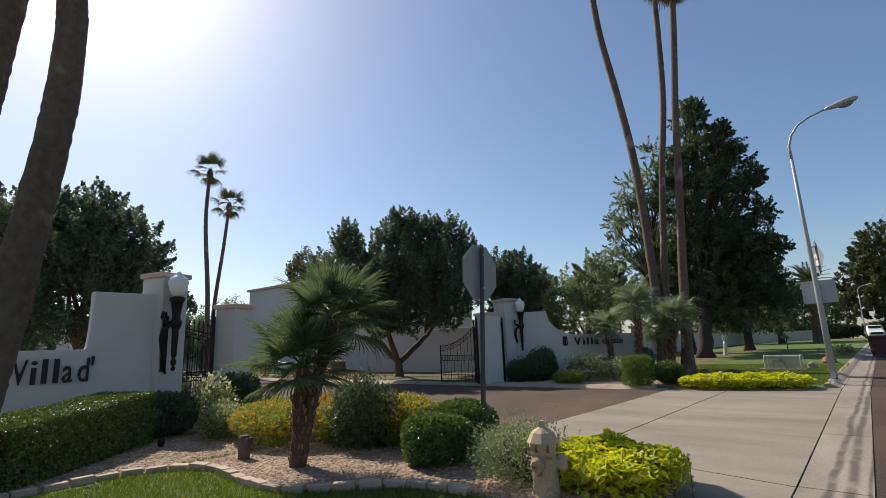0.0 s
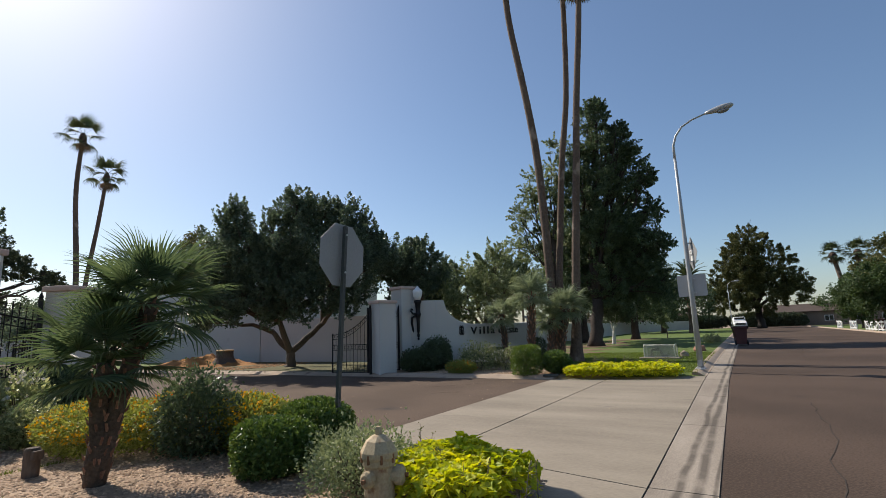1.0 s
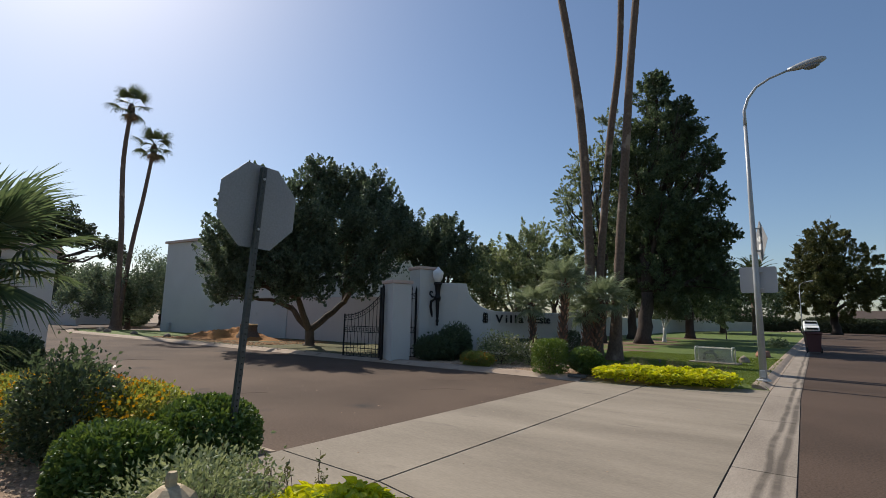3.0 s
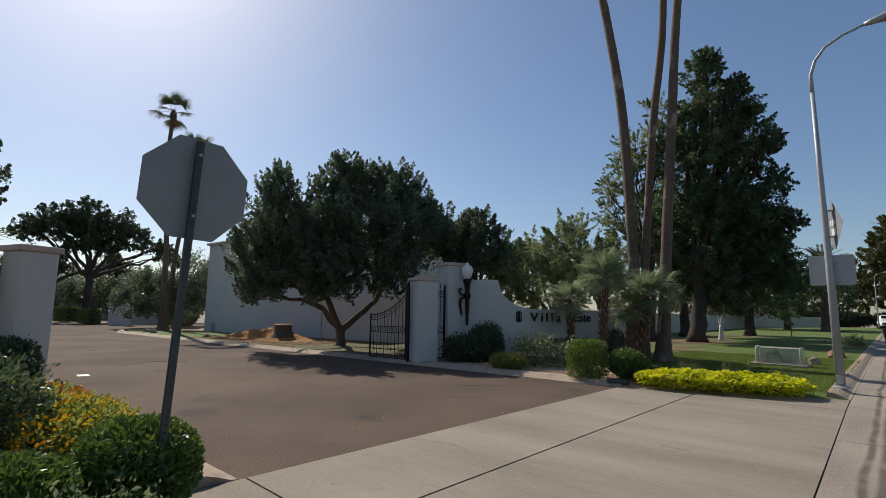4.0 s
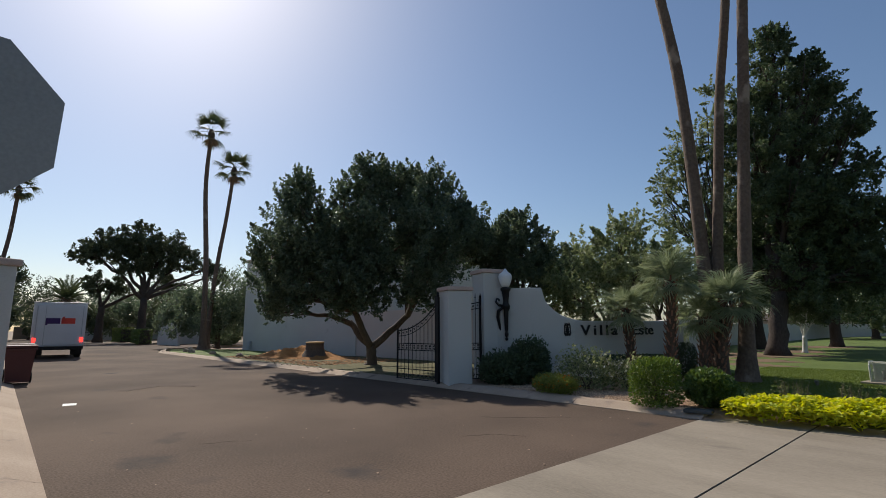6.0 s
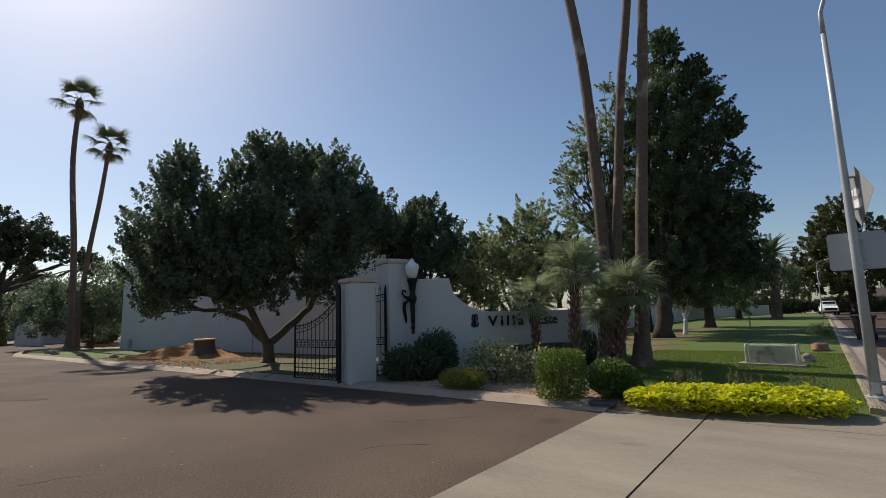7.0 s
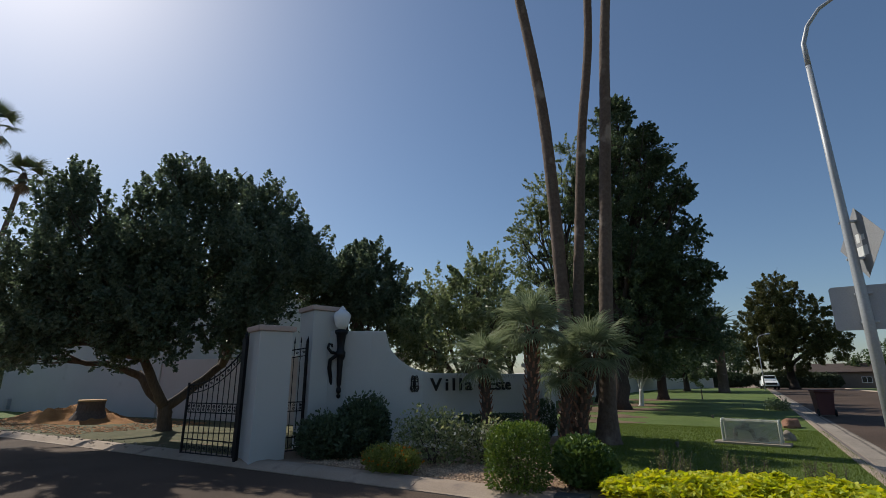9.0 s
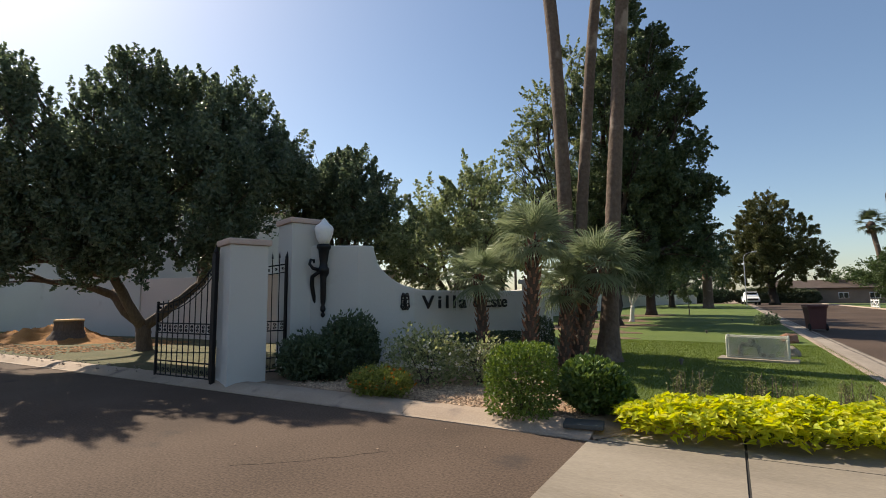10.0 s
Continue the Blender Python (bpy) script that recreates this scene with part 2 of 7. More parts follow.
M_truck = surf("truck_white", (0.60, 0.60, 0.61), (0.68, 0.68, 0.69), 0.5, 1.2, 50, 0.04, 0.002)
M_purple = surf("purple_marking", (0.045, 0.012, 0.10), (0.055, 0.016, 0.12), 0.5, 2, 50, 0.0)
M_orange = surf("orange_red_marking", (0.62, 0.05, 0.03), (0.70, 0.07, 0.04), 0.5, 2, 50, 0.0)
M_glass = plain_glass("dark_window_glass", (0.012, 0.014, 0.016), 0.22)
M_taillamp = glow("lit_tail_lamp", (1.0, 0.03, 0.02), 3.0)
M_redlens = plain_glass("red_lens", (0.35, 0.01, 0.01), 0.2)
M_roof = surf("dark_roof_shingle", (0.06, 0.06, 0.062), (0.11, 0.11, 0.112), 0.9, 1, 30, 0.6, 0.02)
M_brownroof = surf("brown_roof", (0.055, 0.038, 0.03), (0.09, 0.065, 0.052), 0.9, 1, 30, 0.6, 0.02)
M_redbrick = surf("red_brick", (0.20, 0.075, 0.05), (0.30, 0.12, 0.085), 0.9, 3, 50, 0.5, 0.006)
M_rock = surf("garden_rock", (0.20, 0.16, 0.12), (0.36, 0.30, 0.24), 0.95, 3, 40, 0.6, 0.02)
M_redrock = surf("red_rock", (0.20, 0.10, 0.06), (0.32, 0.17, 0.11), 0.95, 3, 40, 0.6, 0.02)
L_tree = leafy("broadleaf_dark", (0.064, 0.098, 0.060), (0.160, 0.20, 0.120), 0.34, 0.44, 0.55)
L_big = leafy("ash_leaves", (0.052, 0.084, 0.045), (0.135, 0.175, 0.088), 0.42, 0.40)
L_light = leafy("light_broadleaf", (0.11, 0.15, 0.065), (0.28, 0.32, 0.165), 0.42, 0.45, 0.5)
L_far = leafy("far_leaves", (0.050, 0.066, 0.024), (0.165, 0.16, 0.055), 0.6, 0.25)
L_fargreen = leafy("far_green_leaves", (0.035, 0.065, 0.022), (0.085, 0.125, 0.040), 0.6, 0.3)
L_brown = leafy("purple_leaves", (0.05, 0.025, 0.018), (0.10, 0.05, 0.035), 0.6, 0.25)
L_pine = leafy("pine_needles", (0.045, 0.062, 0.034), (0.095, 0.115, 0.062), 0.6, 0.3)
L_frond = leafy("fan_palm_leaf", (0.13, 0.175, 0.095), (0.27, 0.31, 0.19), 0.38, 0.42, 0.5)
L_bedpalm = leafy("bed_palm_leaf", (0.052, 0.085, 0.040), (0.135, 0.18, 0.085), 0.4, 0.42, 0.45)
L_sage = leafy("sage_leaf", (0.15, 0.19, 0.085), (0.34, 0.38, 0.20), 0.65, 0.3)
L_palm = leafy("tall_palm_leaf", (0.035, 0.055, 0.025), (0.085, 0.105, 0.045), 0.5, 0.25)
L_dry = leafy("dead_palm_leaf", (0.12, 0.085, 0.05), (0.22, 0.16, 0.10), 0.8, 0.2)
L_hedge = leafy("clipped_hedge_leaf", (0.065, 0.10, 0.020), (0.185, 0.24, 0.048), 0.42, 0.15, 0.5)
L_box = leafy("boxwood_leaf", (0.060, 0.110, 0.022), (0.165, 0.235, 0.048), 0.45, 0.3, 0.4)
L_bush = leafy("round_bush_leaf", (0.055, 0.105, 0.026), (0.15, 0.215, 0.055), 0.42, 0.25, 0.4)
L_dark = leafy("dark_shrub_leaf", (0.045, 0.072, 0.038), (0.12, 0.16, 0.082), 0.42, 0.32, 0.45)
L_grey = leafy("grey_sage_leaf", (0.17, 0.19, 0.14), (0.34, 0.36, 0.27), 0.7, 0.25)
L_rose = leafy("rose_leaf", (0.12, 0.16, 0.06), (0.44, 0.46, 0.24), 0.36, 0.48, 0.6)
L_lime = leafy("lime_potato_vine_leaf", (0.36, 0.44, 0.030), (0.66, 0.66, 0.075), 0.5, 0.5, 0.3)
L_lantana = leafy("lantana_leaf", (0.14, 0.18, 0.042), (0.31, 0.34, 0.10), 0.55, 0.45)
L_yellow = leafy("yellow_flower", (0.50, 0.28, 0.015), (0.72, 0.48, 0.03), 0.6, 0.3)
L_orange = leafy("orange_flower", (0.50, 0.16, 0.015), (0.70, 0.30, 0.03), 0.6, 0.3)
L_white = leafy("pale_flower", (0.55, 0.52, 0.42), (0.75, 0.72, 0.62), 0.6, 0.3)
L_brownstalk = leafy("dry_stalks", (0.10, 0.115, 0.045), (0.22, 0.22, 0.09), 0.8, 0.2)


# ---- building helpers ----
class Geo:
    """Gathers points and faces, then becomes one mesh."""

    def __init__(self):
        self.v, self.f = [], []

    def add(self, pts, faces):
        o = len(self.v)
        self.v.extend(tuple(p) for p in pts)
        self.f.extend(tuple(i + o for i in q) for q in faces)
        return self

    def box(self, c, s, m=None, ch=0.0):
        """A box with centre c and sizes s; ch: width of its chamfered edges."""
        if ch <= 0:
            pts = [Vector((x * s[0] / 2, y * s[1] / 2, z * s[2] / 2)) for z in (-1, 1) for y in (-1, 1) for x in (-1, 1)]
            fs = [(0, 2, 3, 1), (4, 5, 7, 6), (0, 1, 5, 4), (2, 6, 7, 3), (0, 4, 6, 2), (1, 3, 7, 5)]
        else:
            bm = bmesh.new()
            bmesh.ops.create_cube(bm, size=1)
            for v in bm.verts:
                v.co = Vector((v.co.x * s[0], v.co.y * s[1], v.co.z * s[2]))
            bmesh.ops.bevel(bm, geom=bm.edges[:], offset=ch, segments=2, affect="EDGES", profile=0.6)
            bm.verts.index_update()
            pts, fs = [v.co.copy() for v in bm.verts], [[v.index for v in q.verts] for q in bm.faces]
            bm.free()
        pts = [p + Vector(c) for p in pts]
        if m is not None:
            pts = [m @ p for p in pts]
        return self.add(pts, fs)

    def tube(self, path, radii, sides=8, caps=True, wob=0.0, rng=None):
        path = [Vector(p) for p in path]
        if not hasattr(radii, "__len__"):
            radii = [radii] * len(path)
        pts, fs = [], []
        d0 = (path[1] - path[0]).normalized()
        up = Vector((1, 0, 0)) if abs(d0.x) < 0.8 else Vector((0, 1, 0))
        for i, p in enumerate(path):
            d = (path[min(i + 1, len(path) - 1)] - path[max(i - 1, 0)]).normalized()
            u = (up - d * up.dot(d)).normalized()
            w = d.cross(u)
            up = u
            for k in range(sides):
                a = 2 * math.pi * k / sides
                r = radii[i] * (1 + (rng.uniform(-wob, wob) if rng else 0))
                pts.append(p + u * math.cos(a) * r + w * math.sin(a) * r)
        for i in range(len(path) - 1):
            for k in range(sides):
                a, b = i * sides + k, i * sides + (k + 1) % sides
                fs.append((a, b, b + sides, a + sides))
        if caps:
            fs.append(tuple(range(sides))[::-1])
            fs.append(tuple((len(path) - 1) * sides + k for k in range(sides)))
        return self.add(pts, fs)

    def lathe(self, prof, sides=16, c=(0, 0, 0), m=None, phase=0.0):
        pts, fs = [], []
        for r, z in prof:
            for k in range(sides):
                a = 2 * math.pi * k / sides + phase
                pts.append(Vector((c[0] + r * math.cos(a), c[1] + r * math.sin(a), c[2] + z)))
        for i in range(len(prof) - 1):
            for k in range(sides):
                a, b = i * sides + k, i * sides + (k + 1) % sides
                fs.append((a, b, b + sides, a + sides))
        fs.append(tuple(range(sides))[::-1])
        fs.append(tuple((len(prof) - 1) * sides + k for k in range(sides)))
        if m is not None:
            pts = [m @ p for p in pts]
        return self.add(pts, fs)

    def prism(self, poly, z0, z1, m=None):
        n = len(poly)
        pts = [Vector((x, y, z0)) for x, y in poly] + [Vector((x, y, z1)) for x, y in poly]
        if m is not None:
            pts = [m @ p for p in pts]
        fs = [tuple(range(n))[::-1], tuple(range(n, 2 * n))] + [(i, (i + 1) % n, (i + 1) % n + n, i + n) for i in range(n)]
        return self.add(pts, fs)

    def mesh(self, name, material, smooth=False):
        me = bpy.data.meshes.new(name)
        me.from_pydata(self.v, [], self.f)
        me.materials.append(material)
        if smooth:
            me.shade_smooth()
        me.update()
        return me


def thing(name, at=(0, 0, 0), turn=0.0, label="", category="", group=""):
    """A thing: an Empty at its base, which carries its parts."""
    ob = new(name)
    ob.empty_display_size = 0.2
    ob.matrix_basis = pose(*at, 0, 0, turn)
    return tagged(ob, label, category, group)


def piece(name, data, parent, m=None, label="", kind=""):
    ob = new(name, data)
    ob.parent = parent
    if m is not None:
        ob.matrix_basis = m
    return tagged(ob, label, kind=kind)


def part(name, g, material, parent, label="", smooth=False, m=None, kind=""):
    return piece(name, g.mesh(name, material, smooth), parent, m, label, kind)


def solid(name, g, material, label="", category="", group="", kind="", smooth=False, m=None):
    ob = new(name, g.mesh(name, material, smooth))
    if m is not None:
        ob.matrix_basis = m
    return tagged(ob, label, category, group, kind)


def structure(name, g, material, label, smooth=False):
    return solid(name, g, material, label, kind="structure", smooth=smooth)


def leaf_mesh(name, material, pts, size, rng, narrow=0.45, up=0.3, vary=0.35, out=None, centre=None):
    """One mesh of many single leaves, each a folded blade of its own."""
    n = len(pts)
    d = rng.normal(size=(n, 3))
    if centre is not None:
        away = pts - np.asarray(centre)
        away /= np.linalg.norm(away, axis=1, keepdims=True) + 1e-6
        d = d * 0.7 + away
    d[:, 2] += up
    d /= np.linalg.norm(d, axis=1, keepdims=True)
    s = np.cross(d, rng.normal(size=(n, 3)))
    s /= np.linalg.norm(s, axis=1, keepdims=True)
    nn = np.cross(d, s)
    ln = size * (1 + rng.uniform(-vary, vary, size=(n, 1)))
    w = ln * narrow * 0.5
    v = np.empty((n, 4, 3))
    v[:, 0] = pts - d * ln * 0.5
    v[:, 1] = pts + s * w + nn * ln * 0.08
    v[:, 2] = pts + d * ln * 0.5 - nn * ln * 0.06
    v[:, 3] = pts - s * w + nn * ln * 0.08
    me = bpy.data.meshes.new(name)
    f = np.arange(n * 4).reshape(n, 4)
    me.from_pydata(v.reshape(-1, 3), [], f)
    me.materials.append(material)
    me.update()
    return me


def crown(lobes, n, rng, clumps=26, spread=0.34, flat=0.85, fill=0.25):
    """Places of leaves in small clumps over rounded lobes (x, y, z, r)."""
    lobes = np.array(lobes, float)
    share = lobes[:, 3] ** 2 / np.sum(lobes[:, 3] ** 2)
    out = []
    for (x, y, z, r), q in zip(lobes, share):
        k = max(6, int(clumps * (0.6 + 0.4 * r)))
        m = max(k, int(n * q))
        cd = rng.normal(size=(k, 3))
        cd /= np.linalg.norm(cd, axis=1, keepdims=True)
        cr = r * np.where(rng.uniform(size=(k, 1)) < fill, rng.uniform(0.2, 0.7, size=(k, 1)), rng.uniform(0.72, 1.08, size=(k, 1)))
        cc = np.array((x, y, z)) + cd * cr * (1, 1, flat)
        i = rng.integers(0, k, size=m)
        sg = r * spread * rng.uniform(0.6, 1.2, size=(k, 1))
        p = rng.normal(size=(m, 3))
        p /= np.linalg.norm(p, axis=1, keepdims=True)
        p *= rng.uniform(size=(m, 1)) ** (1 / 2.2)
        out.append(cc[i] + p * sg[i] * (0.9, 0.9, 1.15))
    return np.concatenate(out)


def sprays(lobes, n, rng, per=26, lift=0.9, out=0.6, reach=0.62, slim=0.34, fill=0.25):
    """Places of leaves along short pointed sprays that stand out of rounded lobes (x, y, z, r)."""
    lobes = np.array(lobes, float)
    share = lobes[:, 3] ** 2 / np.sum(lobes[:, 3] ** 2)
    res = []
    for (x, y, z, r), q in zip(lobes, share):
        k = max(7, int(per * (0.5 + 0.5 * r)))
        m = max(k, int(n * q))
        cd = rng.normal(size=(k, 3))
        cd /= np.linalg.norm(cd, axis=1, keepdims=True)
        root = np.where(rng.uniform(size=(k, 1)) < fill, rng.uniform(0.1, 0.5, size=(k, 1)), rng.uniform(0.48, 0.82, size=(k, 1)))
        way = cd * out + rng.normal(size=(k, 3)) * 0.22
        way[:, 2] += lift
        way /= np.linalg.norm(way, axis=1, keepdims=True)
        ln = np.minimum(0.95, r * reach) * rng.uniform(0.55, 1.25, size=(k, 1))
        i = rng.integers(0, k, size=m)
        t = rng.uniform(size=(m, 1))
        side = rng.normal(size=(m, 3))
        side /= np.linalg.norm(side, axis=1, keepdims=True)
        w = slim * ln[i] * (1.05 - t) ** 0.8 * rng.uniform(size=(m, 1)) ** 0.5
        res.append(np.array((x, y, z)) + (cd * root * r)[i] + way[i] * ln[i] * t + side * w)
    return np.concatenate(res)


def bend(a, b, sag, k=6, rng=None, jit=0.0):
    """A curved line from a to b."""
    a, b = Vector(a), Vector(b)
    out = []
    for i in range(k + 1):
        t = i / k
        p = a.lerp(b, t) + Vector((0, 0, sag * 4 * t * (1 - t)))
        if rng is not None and 0 < i < k:
            p += Vector(rng.uniform(-jit, jit, 3))
        out.append(p)
    return out

# ---- ground, roads, kerbs ----
g = Geo()
g.add([(-2500, -2500, -0.06), (2500, -2500, -0.06), (2500, 2500, -0.06), (-2500, 2500, -0.06)], [(0, 1, 2, 3)])
structure("ground", g, M_ground, "dry brown desert soil reaching to the horizon")

g = Geo()
g.prism([(0.70, -60), (10.6, -60), (10.6, 96), (0.70, 96)], -0.05, 0.0)
g.prism([(-60, 96.0), (70, 96.0), (70, 106), (-60, 106)], -0.05, 0.0)
road = structure("road", g, M_road, "worn reddish brown asphalt street")
g = Geo()
g.prism([(-3.44, -10.62), (-3.44, -3.1), (-3.44, -2.62), (-13, -2.75), (-24, -3.0), (-36.5, -3.2), (-42, -2.0), (-46, 3.0), (-50, 20), (-62, 20), (-64, -1.5), (-110, -1.5), (-110, -10.62)], -0.05, 0.001)
structure("side_street", g, M_asphalt, "sun-bleached grey brown asphalt side street")
# a dark cover and old patches in the asphalt
g = Geo()
g.prism([(-14.62, -8.78), (-15.55, -7.6), (-14.45, -6.95), (-14.30, -7.1), (-15.05, -7.72), (-14.42, -8.6)], 0.001, 0.006)
structure("road_patch", g, M_road, "narrow dark patch in the asphalt")
g = Geo()
rng = np.random.default_rng(5)
for x, y0, ln, lean in ((1.75, -14, 9, 0.03), (4.6, -9, 11, -0.05), (2.9, 4, 10, 0.02)):
    px, py = x, y0
    for _ in range(int(ln / 0.35)):
        nx, ny = px + lean * 0.35 + rng.uniform(-0.07, 0.07), py + 0.35
        g.prism([(px - 0.005, py), (px + 0.005, py), (nx + 0.005, ny), (nx - 0.005, ny)], 0.0005, 0.004)
        px, py = nx, ny
for x0, y0, ln, ax, ay in ((-5.2, -6.2, 0.9, 0.7, 0.9), (-7.2, -9.0, 0.8, 0.35, 0.9), (-5.0, -3.9, 1.5, -0.8, -0.75)):
    px, py = x0, y0
    for _ in range(int(ln / 0.11)):
        k = 0.11 / math.hypot(ax, ay)
        nx, ny = px + ax * k + rng.uniform(-0.05, 0.05), py + ay * k + rng.uniform(-0.05, 0.05)
        if nx > -3.6 or ny > -2.9:
            break
        ox, oy = -ay * 0.0013, ax * 0.0013
        g.prism([(px - ox, py - oy), (nx - ox, ny - oy), (nx + ox, ny + oy), (px + ox, py + oy)], 0.0005, 0.003)
        px, py = nx, ny
structure("road_cracks", g, M_crack, "thin wandering tar-filled cracks in the asphalt")

structure("road_mark", Geo().prism([(-12.88, -9.96), (-12.52, -10.0), (-12.48, -9.78), (-12.80, -9.74)], 0.0015, 0.005), M_signwhite, "small worn white marking on the asphalt")
# the concrete apron, cast in slabs with open joints
apron = tagged(new("pavement"), "pale broom-finished concrete crossing cast in large slabs", kind="structure")
JW = 0.024
for poly in (
    [(-3.44, -10.55), (-2.0 - JW, -10.60), (-2.03 - JW, -2.50), (-3.44, -2.60)],
    [(-2.0, -10.60), (0.33, -11.10), (0.195, -2.42), (-2.03, -2.50)],
    [(-3.36, -2.56), (-2.03 - JW, -2.485), (-2.03 - JW, -1.78), (-3.05, -2.12)],
    [(-2.03, -2.485), (0.195, -2.405), (0.18, -1.07), (-2.03, -1.78)],
    [(-3.44, -11.3), (-2.0 - JW, -11.3), (-2.0 - JW, -10.62), (-3.44, -10.57)],
    [(-2.0, -11.3), (-0.52, -11.36), (-0.52, -12.85), (0.345, -12.85), (0.33, -11.12), (-2.0, -10.62)],
):
    part("slab", Geo().prism(poly, -0.05, 0.012), M_concrete, apron)
part("joint_filler", Geo().prism([(-3.44, -11.28), (0.36, -11.28), (0.21, -1.2), (-2.0, -1.85), (-3.1, -2.2), (-3.4, -2.6)], -0.05, 0.003), M_joint, apron)
# gutter slabs along the street
gutter = tagged(new("gutter"), "stained concrete gutter along the street edge", kind="structure")
def gutter_edge(y):
    """Where the gutter starts and ends across the street at a place along it."""
    t = min(1, max(0, (y + 11.1) / 9.5))
    return 0.346 - 0.15 * t, 0.875 - 0.16 * t


for i in range(34):
    y0 = -20.22 + 3.05 * i
    y1 = y0 + 3.035
    (a0, b0), (a1, b1) = gutter_edge(y0), gutter_edge(y1)
    part("gutter_slab", Geo().prism([(a0, y0), (b0, y0), (b1, y1), (a1, y1)], -0.05, 0.010), M_gutter, gutter)


def curb_run(name, label, path, prof, step, mat):
    """A kerb of cast lengths along a line; prof: points across it (offset to the left of the line, height)."""
    top = tagged(new(name), label, kind="structure")
    pts = [Vector((x, y, 0)) for x, y in path]
    for a, b in zip(pts, pts[1:]):
        d = (b - a)
        ln = d.length
        d = d / ln
        n = Vector((-d.y, d.x, 0))
        k = max(1, round(ln / step))
        for i in range(k):
            p, q = a + d * (ln * i / k + 0.004), a + d * (ln * (i + 1) / k - 0.004)
            g = Geo()
            v = [p + n * o + Vector((0, 0, z)) for o, z in prof] + [q + n * o + Vector((0, 0, z)) for o, z in prof]
            m = len(prof)
            g.add(v, [(j, j + 1, j + 1 + m, j + m) for j in range(m - 1)] + [tuple(range(m))[::-1], tuple(range(m, 2 * m))])
            part("curb_length", g, mat, top)
    return top


ROLL = [(0.0, -0.05), (0.0, 0.012), (0.05, 0.02), (0.14, 0.07), (0.22, 0.105), (0.34, 0.115), (0.38, 0.11), (0.38, -0.05)]
curb_run("lawn_curb", "rolled concrete kerb between lawn and gutter", [(0.190, -1.06), (0.190, 30.0), (0.19, 92)], [(o * 0.9, z) for o, z in ROLL], 3.0, M_curb)
curb_run("south_curb", "rolled concrete kerb beside the planting bed", [(0.34, -40), (0.34, -12.87)], [(o * 0.9, z) for o, z in ROLL], 3.0, M_curb)
curb_run("entry_curb", "tan concrete kerb at the gate side of the entry street", [(-36.5, -3.2), (-24, -3.0), (-13, -2.75), (-3.43, -2.61)], [(o * 1.25, z * 0.9) for o, z in ROLL], 2.4, M_curb)
curb_run("entry_curb_south", "tan concrete kerb on the shaded side of the entry street", [(-3.46, -10.62), (-40, -10.62), (-110, -10.62)], [(o * 1.25, z * 0.9) for o, z in ROLL], 3.0, M_curb)
curb_run("far_curb", "pale concrete kerb across the street", [(10.62, 96), (10.62, 31.2)], ROLL, 6.0, M_curb)
curb_run("far_curb_near", "pale concrete kerb across the street beside a driveway", [(10.62, 20.8), (10.62, -60)], ROLL, 6.0, M_curb)
curb_run("corner_curb", "pale curved kerb round a small lawn corner", [(-49.5, 20), (-45.6, 3.2), (-41.7, -1.9), (-36.6, -3.15)], [(o, z) for o, z in ROLL], 2.5, M_curb)

# lawns and beds
LAWN_Z = 0.10
g = Geo()
g.prism([(0.0, -0.62), (0.0, 92), (-24, 92), (-24, 12), (-9.6, 10.0), (-6.0, 4.6), (-4.2, 1.6), (-3.2, -1.2), (-2.1, -1.32)], -0.055, LAWN_Z)
s_ = Geo()
s_.add([(0.18, -1.06, 0.010), (-2.03, -1.77, 0.010), (-3.05, -2.11, 0.010), (-3.40, -2.57, 0.010), (-3.62, -1.98, 0.085), (-3.1, -1.2, 0.104), (-2.1, -1.3, 0.104), (0.0, -0.55, 0.104)], [(1, 6, 5, 2), (2, 5, 4, 3)])
structure("bed_slope", s_, M_gravel, "gravel slope between paving and lawn")
structure("lawn_edge", Geo().add([(0.18, -1.06, 0.011), (-2.03, -1.77, 0.011), (-2.1, -1.3, 0.105), (0.0, -0.55, 0.105)], [(0, 3, 2, 1)]), M_lawn, "grass sloping down to the paving")
# bare soil patches; their dark brown also stands in for the trees' shade
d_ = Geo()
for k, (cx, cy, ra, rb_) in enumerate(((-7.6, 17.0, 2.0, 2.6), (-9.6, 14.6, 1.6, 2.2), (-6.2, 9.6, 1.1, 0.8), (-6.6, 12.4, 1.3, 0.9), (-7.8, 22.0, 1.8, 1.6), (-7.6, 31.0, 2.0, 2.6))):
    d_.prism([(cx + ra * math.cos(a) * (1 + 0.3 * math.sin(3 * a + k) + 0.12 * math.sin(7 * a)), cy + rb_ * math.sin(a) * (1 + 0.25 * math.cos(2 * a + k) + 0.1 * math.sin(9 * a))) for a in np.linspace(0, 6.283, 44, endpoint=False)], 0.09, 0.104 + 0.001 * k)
structure("bare_soil", d_, M_soil, "bare brown soil under the big trees, coloured darker for their shade")
structure("lawn", g, M_lawn, "mown green lawn with bare brown patches under the trees")
g = Geo()
g.prism([(-36.4, -2.6), (-24.2, -2.5), (-13, -2.25), (-10.3, -2.2), (-10.3, 3.4), (-36, 2.0), (-41, -1.4)], -0.055, 0.085)
structure("entry_lawn", g, M_lawn, "thin dry lawn strip under the trees by the gate")
g = Geo()
g.prism([(-10.28, -2.1), (-3.55, -2.12), (-3.5, -2.0), (-3.25, -1.6), (-4.25, 1.62), (-6.05, 4.62), (-8.6, 3.6), (-10.28, 0.2)], -0.055, 0.075)
soil = Geo().prism([(-27.5, -2.56), (-24.2, -2.48), (-13, -2.22), (-10.32, -2.18), (-10.32, 3.3), (-22, 2.9), (-26.5, 1.6)], 0.08, 0.092)
